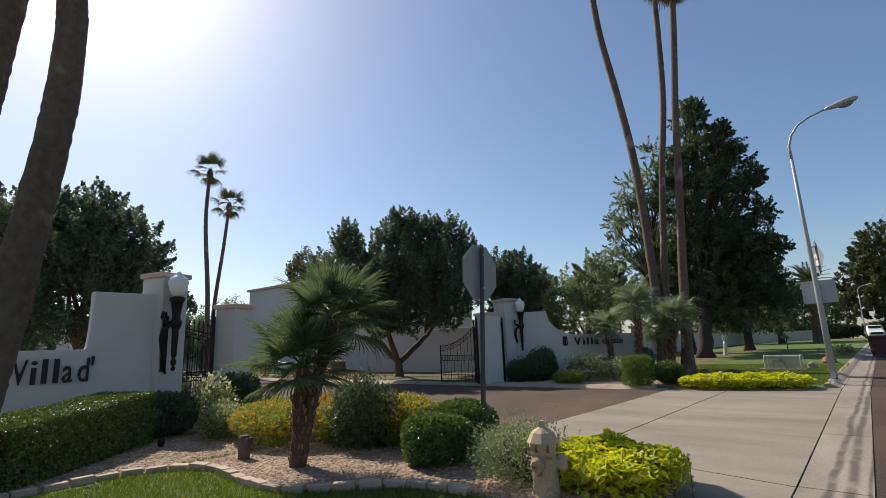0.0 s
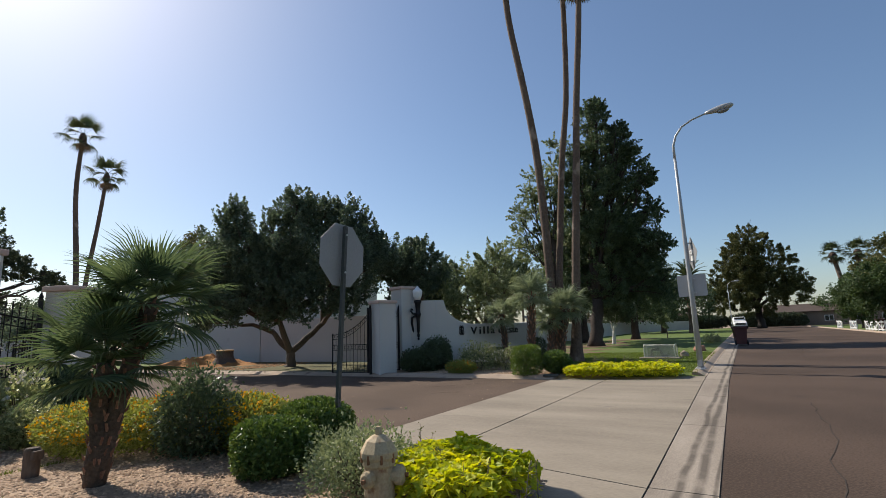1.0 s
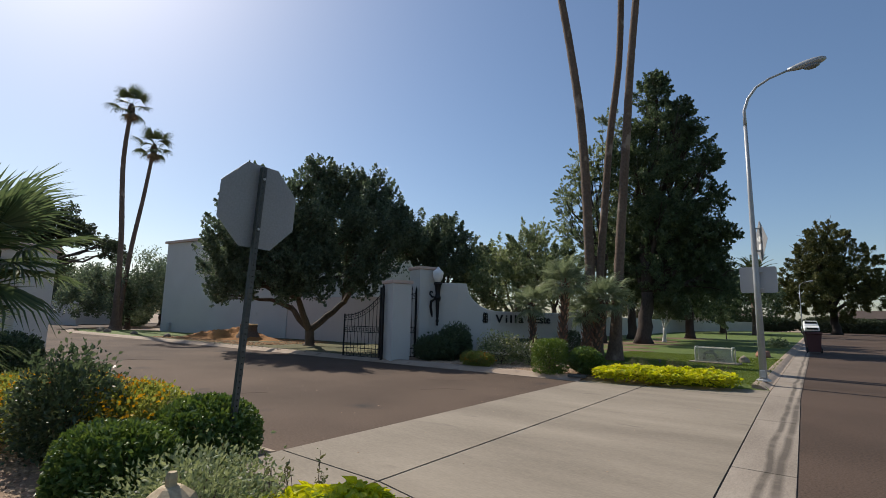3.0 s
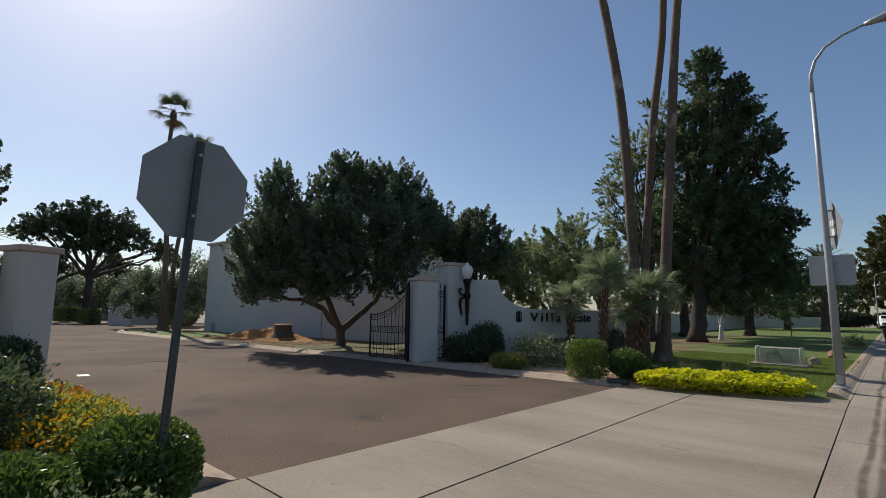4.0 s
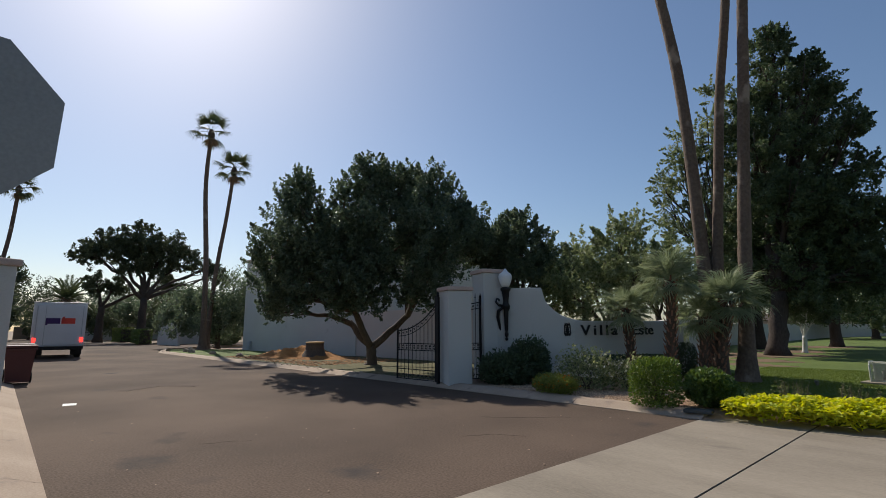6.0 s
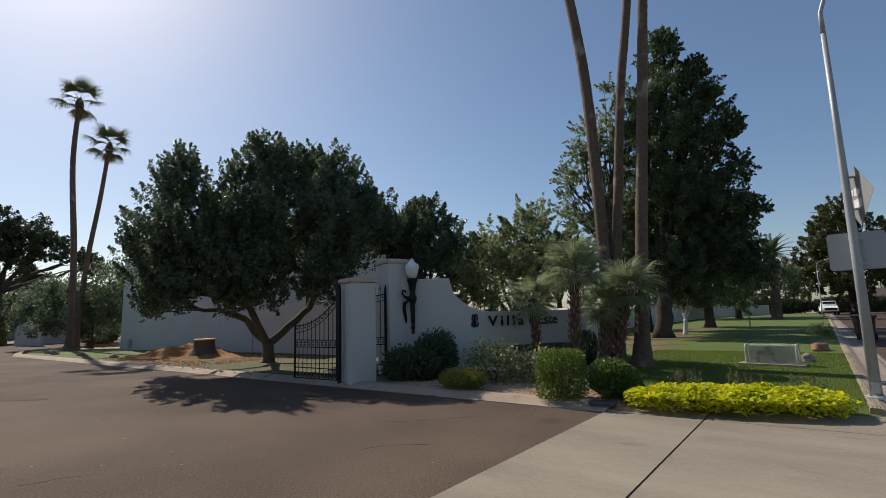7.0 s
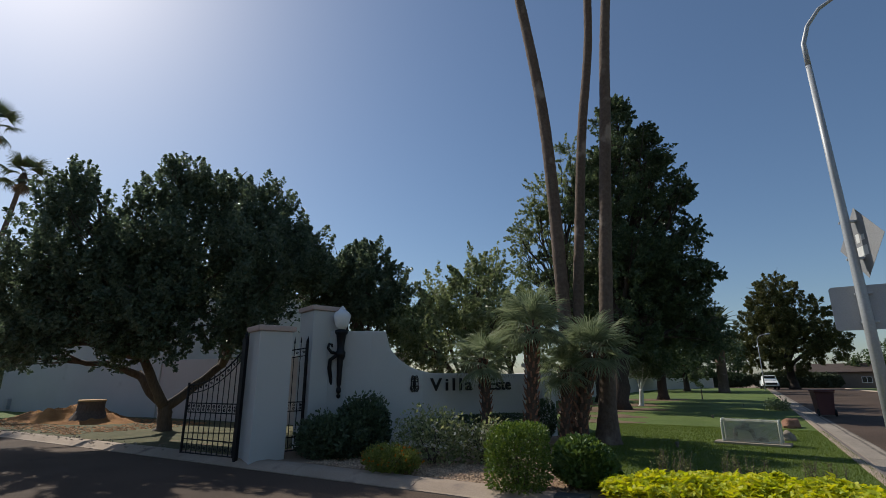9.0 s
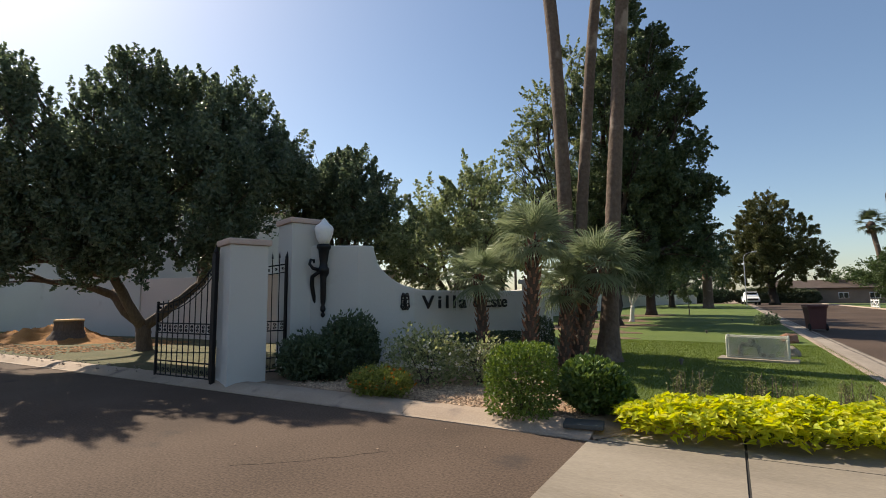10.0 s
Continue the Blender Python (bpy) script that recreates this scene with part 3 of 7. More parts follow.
structure("tree_soil", soil, M_thin, "thin grass over brown earth with wood chips round the shade tree")
structure("gate_bed", g, M_gravel, "gravel planting bed in front of the sign wall")
EDGE = [(-5.5, -16.6), (-5.58, -15.95), (-5.64, -15.41), (-5.64, -14.85), (-5.52, -14.42), (-5.25, -14.12), (-4.95, -14.01), (-4.55, -14.02), (-4.1, -14.07), (-3.65, -14.06), (-3.33, -13.96), (-2.95, -13.6), (-2.6, -13.26), (-2.25, -13.14), (-1.9, -13.1)]
g = Geo()
g.prism(EDGE[::-1] + [(-6.9, -40), (-0.08, -40), (-0.08, -13.2)][::1], -0.055, 0.07)
structure("south_lawn", g, M_lawn, "bright mown lawn inside a curved brick edging")
g = Geo()
g.prism([(-3.46, -11.11), (-14, -11.11), (-14, -18.5), (-5.43, -18.5)] + EDGE + [(-0.08, -13.15), (-0.08, -12.9), (-0.54, -12.86), (-0.54, -11.32), (-3.44, -11.32)], -0.055, 0.06)
structure("planting_bed", g, M_gravel, "gravel and shredded bark planting bed")
g = Geo()
g.prism([(10.99, -60), (60, -60), (60, 20.8), (10.99, 20.8)], -0.055, 0.09)
g.prism([(10.99, 31.2), (60, 31.2), (60, 95), (10.99, 95)], -0.055, 0.09)
g.prism([(26, 20.85), (60, 20.85), (60, 31.15), (26, 31.15)], -0.055, 0.09)
structure("far_yards", g, M_lawn, "front lawns across the street")
g = Geo()
g.prism([(10.61, 20.85), (25.9, 20.85), (25.9, 31.15), (10.61, 31.15)], -0.05, 0.03)
structure("driveway", g, M_concrete, "pale concrete driveway across the street")

# ---- walls ----
def extrude_wall(name, path, height, thick, mat, label, base=0.0):
    g = Geo()
    for (x0, y0), (x1, y1) in zip(path, path[1:]):
        d = Vector((x1 - x0, y1 - y0, 0))
        ln = d.length
        m = Matrix.Translation((x0, y0, 0)) @ Matrix.Rotation(math.atan2(d.y, d.x), 4, "Z")
        g.box((ln / 2, 0, base + height / 2), (ln + thick * 0.5, thick, height), m, 0.02)
    return structure(name, g, mat, label)


extrude_wall("wall_east", [(-6.35, 4.75), (-9.9, 10.2), (-13.5, 22), (-14.2, 70), (-8, 93)], 1.75, 0.2, M_stucco, "long low white garden wall behind the lawn")
extrude_wall("wall_garden", [(-10.6, 3.9), (-22.3, 2.9)], 2.35, 0.2, M_pink, "pinkish stucco garden wall behind the gate")
g = Geo()
b0, b1 = Vector((-34.7, 1.5, 0)), Vector((-22.3, 2.75, 0))
d = b1 - b0
m = Matrix.Translation(b0) @ Matrix.Rotation(math.atan2(d.y, d.x), 4, "Z")
villa = thing("villa_building", (0, 0, 0), 0, "tall plain white stucco house wall with no windows", "house")
g.box((d.length / 2, 6, 3.05), (d.length, 12, 6.1), m, 0.03)
part("wall", g, M_stucco, villa)
g = Geo().box((d.length / 2, 6, 6.18), (d.length + 0.3, 12.3, 0.16), m, 0.02)
part("roof", g, M_cap, villa, "thin flat roof edge")
part("vent_box", Geo().box((1.2, -0.09, 0.45), (0.3, 0.18, 0.5), m, 0.015), M_steel, villa, "small grey utility box")
# wall top swoops down to a low part that carries the letters
def sign_wall(flip):
    """The stepped entry wall on one side of the street; flip mirrors it over the street's middle."""
    def yy(y):
        return y if not flip else -13.9 - y
    side = "south" if flip else "north"
    if not flip:
        line = [(-9.55, -0.62), (-8.72, -0.08), (-8.0, 0.85), (-7.55, 1.9), (-7.15, 2.9), (-6.72, 3.95)]
        drop = (0.3, 1.55)
    else:
        line = [(-10.0, -0.9), (-9.97, 0.30), (-9.975, 0.37), (-10.03, 1.5), (-10.0, 2.8), (-9.9, 4.4)]
        drop = (0.0, 0.06)
    hi, lo, th = (2.67 if flip else 2.58), (1.60 if flip else 1.66), 0.26
    pts = []
    for (x0, y0), (x1, y1) in zip(line, line[1:]):
        for k in range(12):
            t = k / 12
            pts.append((x0 + (x1 - x0) * t, y0 + (y1 - y0) * t))
    pts.append(line[-1])
    g = Geo()
    run = [0.0]
    for a, b in zip(pts, pts[1:]):
        run.append(run[-1] + math.dist(a, b))
    bend_at = math.dist(line[0], line[1])
    vs = []
    for i, (x, y) in enumerate(pts):
        a, b = pts[max(0, i - 1)], pts[min(len(pts) - 1, i + 1)]
        dx, dy = b[0] - a[0], b[1] - a[1]
        q = math.hypot(dx, dy)
        nx, ny = dy / q * th / 2, -dx / q * th / 2
        s = (run[i] - bend_at - drop[0]) / (drop[1] - drop[0])
        s = min(1, max(0, s))
        h = hi - (hi - lo) * math.sqrt(max(0, 1 - (1 - s) ** 2))
        for sx, z in ((1, 0.0), (1, h - 0.03), (0.88, h), (-0.88, h), (-1, h - 0.03), (-1, 0.0)):
            vs.append((x + nx * sx, yy(y + ny * sx), z))
    k = 6
    fs = [(i * k + j, i * k + j + 1, (i + 1) * k + j + 1, (i + 1) * k + j) for i in range(len(pts) - 1) for j in range(k - 1)]
    fs += [tuple(range(k)), tuple((len(pts) - 1) * k + j for j in range(k))]
    if flip:
        fs = [tuple(q[::-1]) for q in fs]
    g.add(vs, fs)
    w = structure("wall_" + side, g, M_stucco, "white stucco entry wall that swoops down to a low sign wall")
    # pillars
    u = 20.0 if flip else -20.0
    for name, (x, y), s, h in (("gate_pillar", (-9.6, -2.15), 0.66, 2.44), ("tall_pillar", (-9.78, -0.62), 0.72, 3.02)):
        if flip and name == "gate_pillar":
            x, y, s = -10.2, -2.57, 0.57
        if flip and name == "tall_pillar":
            x, y, s = -10.1, -1.0, 0.60
        p = thing(name, (x, yy(y), 0), u, "white stucco gate pillar with a pinkish flat cap" if name == "gate_pillar" else "tall white stucco pillar with a pinkish cap and a wall lantern", "pillar", "entry pillars")
        part("shaft", Geo().box((0, 0, h / 2), (s, s, h), None, 0.02), M_stucco, p)
        part("cap", Geo().box((0, 0, h + 0.055), (s + 0.10, s + 0.10, 0.11), None, 0.03), M_cap, p, "weathered pinkish cap")
    return w


sign_wall(False)
sign_wall(True)
e = thing("end_pillar", (-6.45, 4.35, 0), -20, "short white stucco pillar with a moulded cap at the end of the sign wall", "pillar", "entry pillars")
part("shaft", Geo().box((0, 0, 0.92), (0.56, 0.56, 1.84), None, 0.02), M_stucco, e)
part("cap", Geo().box((0, 0, 1.89), (0.70, 0.70, 0.11), None, 0.03), M_stucco, e)

# ---- trees and palms ----
def tree(name, base, fork, lobes, n, leaf, mat, bark, label, r0, seed, limbs=True, category="tree", size_var=0.35, clumps=26, spread=0.34, narrow=0.45, fill=0.25, mains=(), spray=None):
    """A tree: tapered trunk with limbs and twigs, and a crown of single leaves; lobes in world places."""
    rng = np.random.default_rng(seed)
    t = thing(name, base, 0, label, category)
    o = np.array(base)
    lob = [(x - o[0], y - o[1], z - o[2], r) for x, y, z, r in lobes]
    g = Geo()
    f = Vector(fork) - Vector(base)
    stem = bend((0, 0, -0.05), f, 0, 6, rng, r0 * 0.15)
    g.tube(stem, [r0 * (1.5 if i == 0 else 1.08 - 0.25 * i / 6) for i in range(7)], 12, True, 0.06, rng)
    part("trunk", g, bark, t, smooth=True)
    forks = []
    for mx, my, mz in mains:
        e = Vector((mx, my, mz)) - Vector(base)
        g = Geo()
        g.tube(bend(f - f.normalized() * r0 * 0.5, e, -0.05, 6, rng, 0.03), [r0 * (0.72 - 0.20 * i / 6) for i in range(7)], 10, True, 0.06, rng)
        part("main_limb", g, bark, t, smooth=True)
        forks.append(e)
    root = f
    if limbs:
        for x, y, z, r in lob:
            end = Vector((x, y, z + r * 0.3))
            f = min(forks, key=lambda q: (q - end).length) if forks else root
            ln = (end - f).length
            g = Geo()
            ra = r0 * 0.55
            line = bend(f - f.normalized() * r0 * 0.4, end, ln * 0.06, 7, rng, ln * 0.03)
            g.tube(line, [ra * (1 - 0.85 * i / 7) for i in range(8)], 7, True, 0.05, rng)
            for k in range(5):
                a = line[3 + k % 4]
                q = rng.normal(size=3)
                q /= np.linalg.norm(q)
                b = end + Vector(q) * r * 0.85
                g.tube(bend(a, b, 0.1, 4, rng, r * 0.06), [ra * 0.3 * (1 - 0.8 * i / 4) for i in range(5)], 5)
            part("limb", g, bark, t, smooth=True)
    pts = sprays(lob, n, rng, clumps, **spray) if spray else crown(lob, n, rng, clumps, spread, fill=fill)
    piece("crown", leaf_mesh("crown", mat, pts, leaf, rng, narrow, 0.1, size_var), t)
    return t


def fan_mesh(name, mat, petiole, reach, segs, spread_deg, rng, width=0.045, droop=0.25):
    """A fan frond along +x: a stalk and narrow folded segments with hanging tips."""
    g = Geo()
    g.tube([(0, 0, 0), (petiole * 0.5, 0, 0.03), (petiole, 0, 0)], [0.016, 0.012, 0.009], 4)
    for i in range(segs):
        a = radians(spread_deg) * ((i + 0.5) / segs - 0.5) * 2 * 0.5
        c, s = math.cos(a), math.sin(a)
        ln = reach * (0.72 + 0.28 * math.cos(a * 0.9)) * rng.uniform(0.9, 1.06)
        lift = 0.10 * math.cos(a * 1.5)
        rows = []
        for q, w in ((0.0, 0.25), (0.38, 1.0), (0.72, 0.7), (1.0, 0.05)):
            z = lift * q - droop * ln * max(0, q - 0.45) ** 2 * 2.2 * rng.uniform(0.6, 1.5)
            px, py = petiole + c * ln * q, s * ln * q
            hw = width * w * 0.5
            rows.append(((px - s * -hw, py + c * -hw, z + 0.012 * w), (px, py, z), (px - s * hw, py + c * hw, z + 0.012 * w)))
        v = [p for r in rows for p in r]
        f = []
        for k in range(3):
            f += [(3 * k, 3 * k + 1, 3 * k + 4, 3 * k + 3), (3 * k + 1, 3 * k + 2, 3 * k + 5, 3 * k + 4)]
        g.add(v, f)
    return g.mesh(name, mat)


FR = np.random.default_rng(11)
FANS = [fan_mesh("frond", L_bedpalm, 0.40, 0.64, 32, 205, FR, 0.030, 0.26) for _ in range(4)]
SMALL_FANS = [fan_mesh("frond", L_frond, 0.36, 0.60, 26, 215, FR, 0.030, 0.50) for _ in range(3)]
TALL_FANS = [fan_mesh("frond", L_palm, 0.9, 0.95, 22, 190, FR, 0.075, 0.55) for _ in range(3)]
DEAD_FANS = [fan_mesh("dead_frond", L_dry, 0.6, 0.8, 14, 130, FR, 0.07, 0.9) for _ in range(2)]


def fan_head(parent, at, fans, n, rng, low=-35, high=78, dead=0, size=1.0):
    for i in range(n):
        t = (i + 0.5) / n
        el = high + (low - high) * t ** 1.15 + rng.uniform(-6, 6)
        az = i * 137.5 + rng.uniform(-12, 12)
        s = size * rng.uniform(0.85, 1.12)
        m = pose(*at, 0, 0, az) @ pose(0, 0, 0, rng.uniform(-14, 14), -el, 0) @ Matrix.Diagonal((s, s, s, 1))
        piece("frond", fans[i % len(fans)], parent, m)
    for i in range(dead):
        m = pose(*at, 0, 0, i * 101 + 20) @ pose(0, 0, 0, 0, 72 + rng.uniform(-10, 10), 0)
        piece("dead_frond", DEAD_FANS[i % 2], parent, m, "dry hanging frond")


def palm_trunk(path, r0, r1, flare, rng, ring=0.13, sides=14):
    """A ringed trunk along a line."""
    g = Geo()
    path = [Vector(p) for p in path]
    total = sum((b - a).length for a, b in zip(path, path[1:]))
    k = int(total / ring)
    pts, rad = [], []
    for i in range(k + 1):
        s = i / k * (len(path) - 1)
        j = min(int(s), len(path) - 2)
        # smooth line through the given places
        p0, p1, p2, p3 = path[max(j - 1, 0)], path[j], path[j + 1], path[min(j + 2, len(path) - 1)]
        u = s - j
        p = 0.5 * ((2 * p1) + (p2 - p0) * u + (2 * p0 - 5 * p1 + 4 * p2 - p3) * u * u + (3 * p1 - p0 - 3 * p2 + p3) * u ** 3)
        t = i / k
        r = r0 + (r1 - r0) * t + flare * math.exp(-t * total / 0.55)
        pts.append(p)
        rad.append(r * (1.0 + (0.014 if i % 2 else -0.010) + rng.uniform(-0.022, 0.022)))
    g.tube(pts, rad, sides, True, 0.025, rng)
    return g


def tall_palm(base, path, r0, r1, flare, seed, label, fans=22, head=1.0, dead=7, group="tall palms"):
    rng = np.random.default_rng(seed)
    t = thing("palm_tree", base, 0, label, "palm tree", group)
    line = [Vector(p) - Vector(base) for p in path]
    part("trunk", palm_trunk(line, r0, r1, flare, rng), M_palmbark, t, smooth=True)
    top = line[-1]
    g = Geo().lathe([(r1 * 1.1, -0.5), (r1 * 1.9, -0.25), (r1 * 1.8, 0.1), (r1 * 0.8, 0.4)], 10, top)
    part("crown_base", g, M_fibre, t, "ragged brown leaf bases")
    fan_head(t, (top.x, top.y, top.z + 0.2), TALL_FANS, fans, rng, -55, 75, dead, head)
    return t


# the group of three at the lawn's corner
tall_palm((-5.42, 3.66, LAWN_Z), [(-5.38, 3.67, 0.05), (-5.42, 3.64, 3.2), (-5.50, 3.61, 6.5), (-5.64, 3.57, 9.1), (-5.95, 3.47, 11.9), (-6.39, 3.34, 15.3), (-6.55, 3.30, 18.4), (-6.60, 3.28, 20.5)], 0.185, 0.125, 0.10, 21, "tall slender palm leaning away with a bare brown trunk")
tall_palm((-5.25, 3.78, LAWN_Z), [(-5.25, 3.78, 0.05), (-5.10, 3.82, 3.2), (-4.90, 3.88, 5.63), (-4.65, 3.95, 8.3), (-4.28, 4.06, 11.2), (-4.12, 4.11, 14.3), (-4.04, 4.13, 17.4)], 0.145, 0.11, 0.10, 22, "tall slender palm with a pale ringed trunk", 20, 0.8, 8)
tall_palm((-4.47, 3.23, LAWN_Z), [(-4.48, 3.23, 0.05), (-4.27, 3.28, 3.1), (-4.10, 3.32, 5.4), (-3.87, 3.38, 8.2), (-3.70, 3.44, 10.5), (-3.38, 3.53, 13.7), (-3.16, 3.59, 16.3)], 0.175, 0.115, 0.20, 23, "tall palm with a thick flared foot on the lawn", 20, 0.8, 8)
# two by the south lawn, of which only the trunks are seen
tall_palm((-5.79, -16.2, 0.06), [(-5.79, -16.2, 0.0), (-5.75, -16.05, 1.1), (-5.73, -15.93, 1.9), (-5.72, -15.85, 2.7), (-5.71, -15.71, 4.2), (-5.71, -15.68, 5.3), (-5.70, -15.70, 7.0), (-5.4, -15.4, 14.0)], 0.215, 0.14, 0.08, 24, "thick palm trunk on the south lawn in shade")
tall_palm((-6.3, -16.55, 0.06), [(-6.3, -16.55, 0.0), (-6.3, -16.45, 3.0), (-6.3, -16.24, 5.6), (-6.0, -15.9, 13.0)], 0.21, 0.15, 0.12, 25, "second palm trunk beside the clipped hedge")
# the far pair at the bend of the entry street, the one across the street and the twin ones behind
tall_palm((-37.7, -0.2, 0.085), [(-37.7, -0.2, 0.0), (-37.9, -0.3, 6.0), (-38.3, -0.6, 12.0), (-38.25, -0.5, 16.2)], 0.20, 0.13, 0.30, 26, "very tall palm with a small ragged head", 12, 0.95, 3)
tall_palm((-38.6, 0.3, 0.085), [(-38.6, 0.3, 0.0), (-38.9, 0.7, 5.5), (-39.2, 1.3, 10.0), (-39.3, 1.7, 14.0)], 0.17, 0.12, 0.2, 27, "tall leaning palm with a rounded head", 16, 0.9, 4)
tall_palm((16.75, 30.5, 0.09), [(16.75, 30.5, 0.0), (16.6, 30.6, 5.0), (16.2, 30.9, 11.0), (16.1, 30.9, 16.2)], 0.22, 0.15, 0.1, 28, "tall palm in the yard across the street", 18, 0.9, 8)
tall_palm((12.9, 64.5, 0.09), [(12.9, 64.5, 0.0), (12.5, 64.5, 5.0), (11.9, 64.5, 9.4)], 0.28, 0.24, 0.1, 29, "far palm with a drooping head", 20, 1.0, 6)
tall_palm((14.1, 64.2, 0.09), [(14.1, 64.2, 0.0), (14.2, 64.2, 5.0), (14.4, 64.2, 9.5)], 0.28, 0.24, 0.1, 30, "far palm with a drooping head", 20, 1.0, 6)


tall_palm((-69.8, -12.2, 0.0), [(-69.8, -12.2, 0.0), (-69.6, -11.8, 6.0), (-69.2, -11.2, 11.5), (-68.7, -10.95, 16.6)], 0.24, 0.17, 0.1, 131, "far tall palm beyond the parked lorry", 18, 1.1, 5)


def fan_palm(base, stems, seed, label, fans, n, size, high=80, low=-30, fuzz=True):
    """A low fan palm with rough trunks; stems: (top, radius)."""
    rng = np.random.default_rng(seed)
    t = thing("fan_palm", base, 0, label, "fan palm", "low fan palms")
    for (tx, ty, tz), r, k in stems:
        top = Vector((tx, ty, tz)) - Vector(base)
        line = bend((0.07 * len(stems) * (k % 3 - 1), 0, 0), top, 0.0, 5, rng, 0.02)
        part("trunk", palm_trunk(line, r, r * 1.1, 0.03, rng, 0.07, 12), M_fibre, t, "rough fibrous brown trunk", True)
        if fuzz:
            bm_ = Geo()
            bm_.add([(-0.02, 0, 0), (0.02, 0, 0), (0.016, 0.03, 0.10), (-0.016, 0.03, 0.10), (0, 0.035, 0.02)], [(0, 1, 4), (0, 4, 3), (1, 2, 4), (4, 2, 3), (0, 3, 2, 1)])
            me = bm_.mesh("leaf_base", M_boot)
            ln = top.length
            m_ = max(14, int(ln * 40))
            for i in range(m_):
                s = (i + 0.5) / m_
                j = min(int(s * 5), 4)
                p = line[j].lerp(line[j + 1], s * 5 - j)
                az = i * 137.5
                piece("leaf_base", me, t, pose(p.x, p.y, p.z, 0, 0, az) @ pose(0, r * 0.95, 0, -18, 0, 0) @ Matrix.Diagonal((r / 0.085, r / 0.075, min(1.5, r / 0.07), 1)))
        fan_head(t, tuple(top), fans, n, rng, low, high, 0, size)
    return t


fan_palm((-4.30, -13.31, 0.06), [((-4.15, -13.36, 1.22), 0.066, 1), ((-3.93, -13.08, 1.80), 0.070, 1)], 31, "multi-stemmed green fan palm with spiky fronds in the gravel bed", FANS, 22, 0.84, 66, -34)
fan_palm((-6.35, 1.15, 0.075), [((-6.64, 1.30, 1.96), 0.09, 0)], 32, "leaning low fan palm in front of the sign wall", SMALL_FANS, 22, 0.92, 60, -55)
fan_palm((-5.55, 1.30, 0.075), [((-5.36, 1.22, 2.62), 0.105, 1)], 33, "upright fan palm with a shaggy brown trunk", SMALL_FANS, 26, 1.0, 75, -50)
fan_palm((-5.15, 2.05, 0.075), [((-4.98, 2.0, 1.72), 0.09, 2)], 34, "short fan palm with reddish cut leaf bases", SMALL_FANS, 18, 0.85, 50, -60)
fan_palm((-4.85, 2.35, 0.075), [((-4.45, 2.25, 2.12), 0.13, 0)], 35, "low fan palm beside the tall palm trunks", SMALL_FANS, 28, 1.1, 70, -45)

UPRIGHT = dict(lift=0.85, out=0.6, reach=0.58, slim=0.46)
FEATHER = dict(lift=0.22, out=0.9, reach=0.46, slim=0.52)
tree("shade_tree", (-16.55, -0.1, 0.085), (-16.45, -0.2, 0.85),
     [(-15.8, -3.62, 6.55, 0.60), (-15.95, -3.55, 5.75, 0.95), (-16.2, -3.5, 4.7, 1.4), (-16.9, -3.9, 4.2, 1.0), (-16.4, -3.1, 3.7, 1.4), (-14.4, -1.55, 7.15, 0.6), (-14.75, -1.75, 6.6, 0.9), (-14.2, -1.0, 6.5, 0.95), (-13.85, -0.3, 6.9, 0.7), (-13.35, 0.25, 6.8, 0.65), (-13.3, 0.2, 6.1, 1.0), (-12.85, 0.6, 5.6, 0.95), (-14.6, -0.9, 5.3, 1.75), (-15.6, -2.2, 4.5, 1.5), (-15.0, -2.2, 3.6, 1.6), (-13.3, -0.6, 4.4, 1.95), (-17.3, -3.8, 3.3, 1.1), (-12.0, 0.5, 4.2, 1.5), (-16.3, -3.4, 3.0, 0.95), (-14.3, -2.0, 3.1, 1.15), (-12.2, -0.5, 3.1, 0.95), (-15.6, 1.0, 4.2, 1.7), (-15.1, -2.3, 6.1, 0.7), (-12.35, 0.8, 5.0, 0.9), (-17.1, -3.6, 2.5, 0.7), (-15.3, -2.6, 2.6, 0.7), (-13.4, -1.2, 2.7, 0.7), (-17.7, -3.7, 2.35, 0.6), (-16.5, -3.4, 2.25, 0.6), (-18.1, -3.5, 3.0, 0.8), (-15.6, -2.1, 2.2, 0.55), (-14.4, -1.6, 2.35, 0.6), (-13.0, -0.5, 2.5, 0.6), (-18.2, -3.4, 2.0, 0.45)],
     150000, 0.105, L_tree, M_bark, "broad dark green shade tree with a forked trunk beside the gate", 0.21, 41, clumps=58, narrow=0.6, mains=((-17.0, -0.85, 1.75), (-15.6, 1.0, 2.05), (-16.0, -1.3, 2.2)), spray=UPRIGHT)
tree("shade_tree", (-11.6, 2.7, 0.085), (-11.6, 2.6, 1.6), [(-10.75, 2.2, 4.55, 0.95), (-10.5, 2.3, 3.7, 1.05), (-12.2, 2.2, 4.7, 1.1), (-11.6, 2.8, 3.4, 1.3), (-13.2, 2.3, 4.6, 1.0), (-11.2, 2.2, 5.0, 0.55)],
     46000, 0.10, L_tree, M_bark, "dark green tree behind the tall gate pillar", 0.16, 42, clumps=50, narrow=0.6, spray=UPRIGHT)
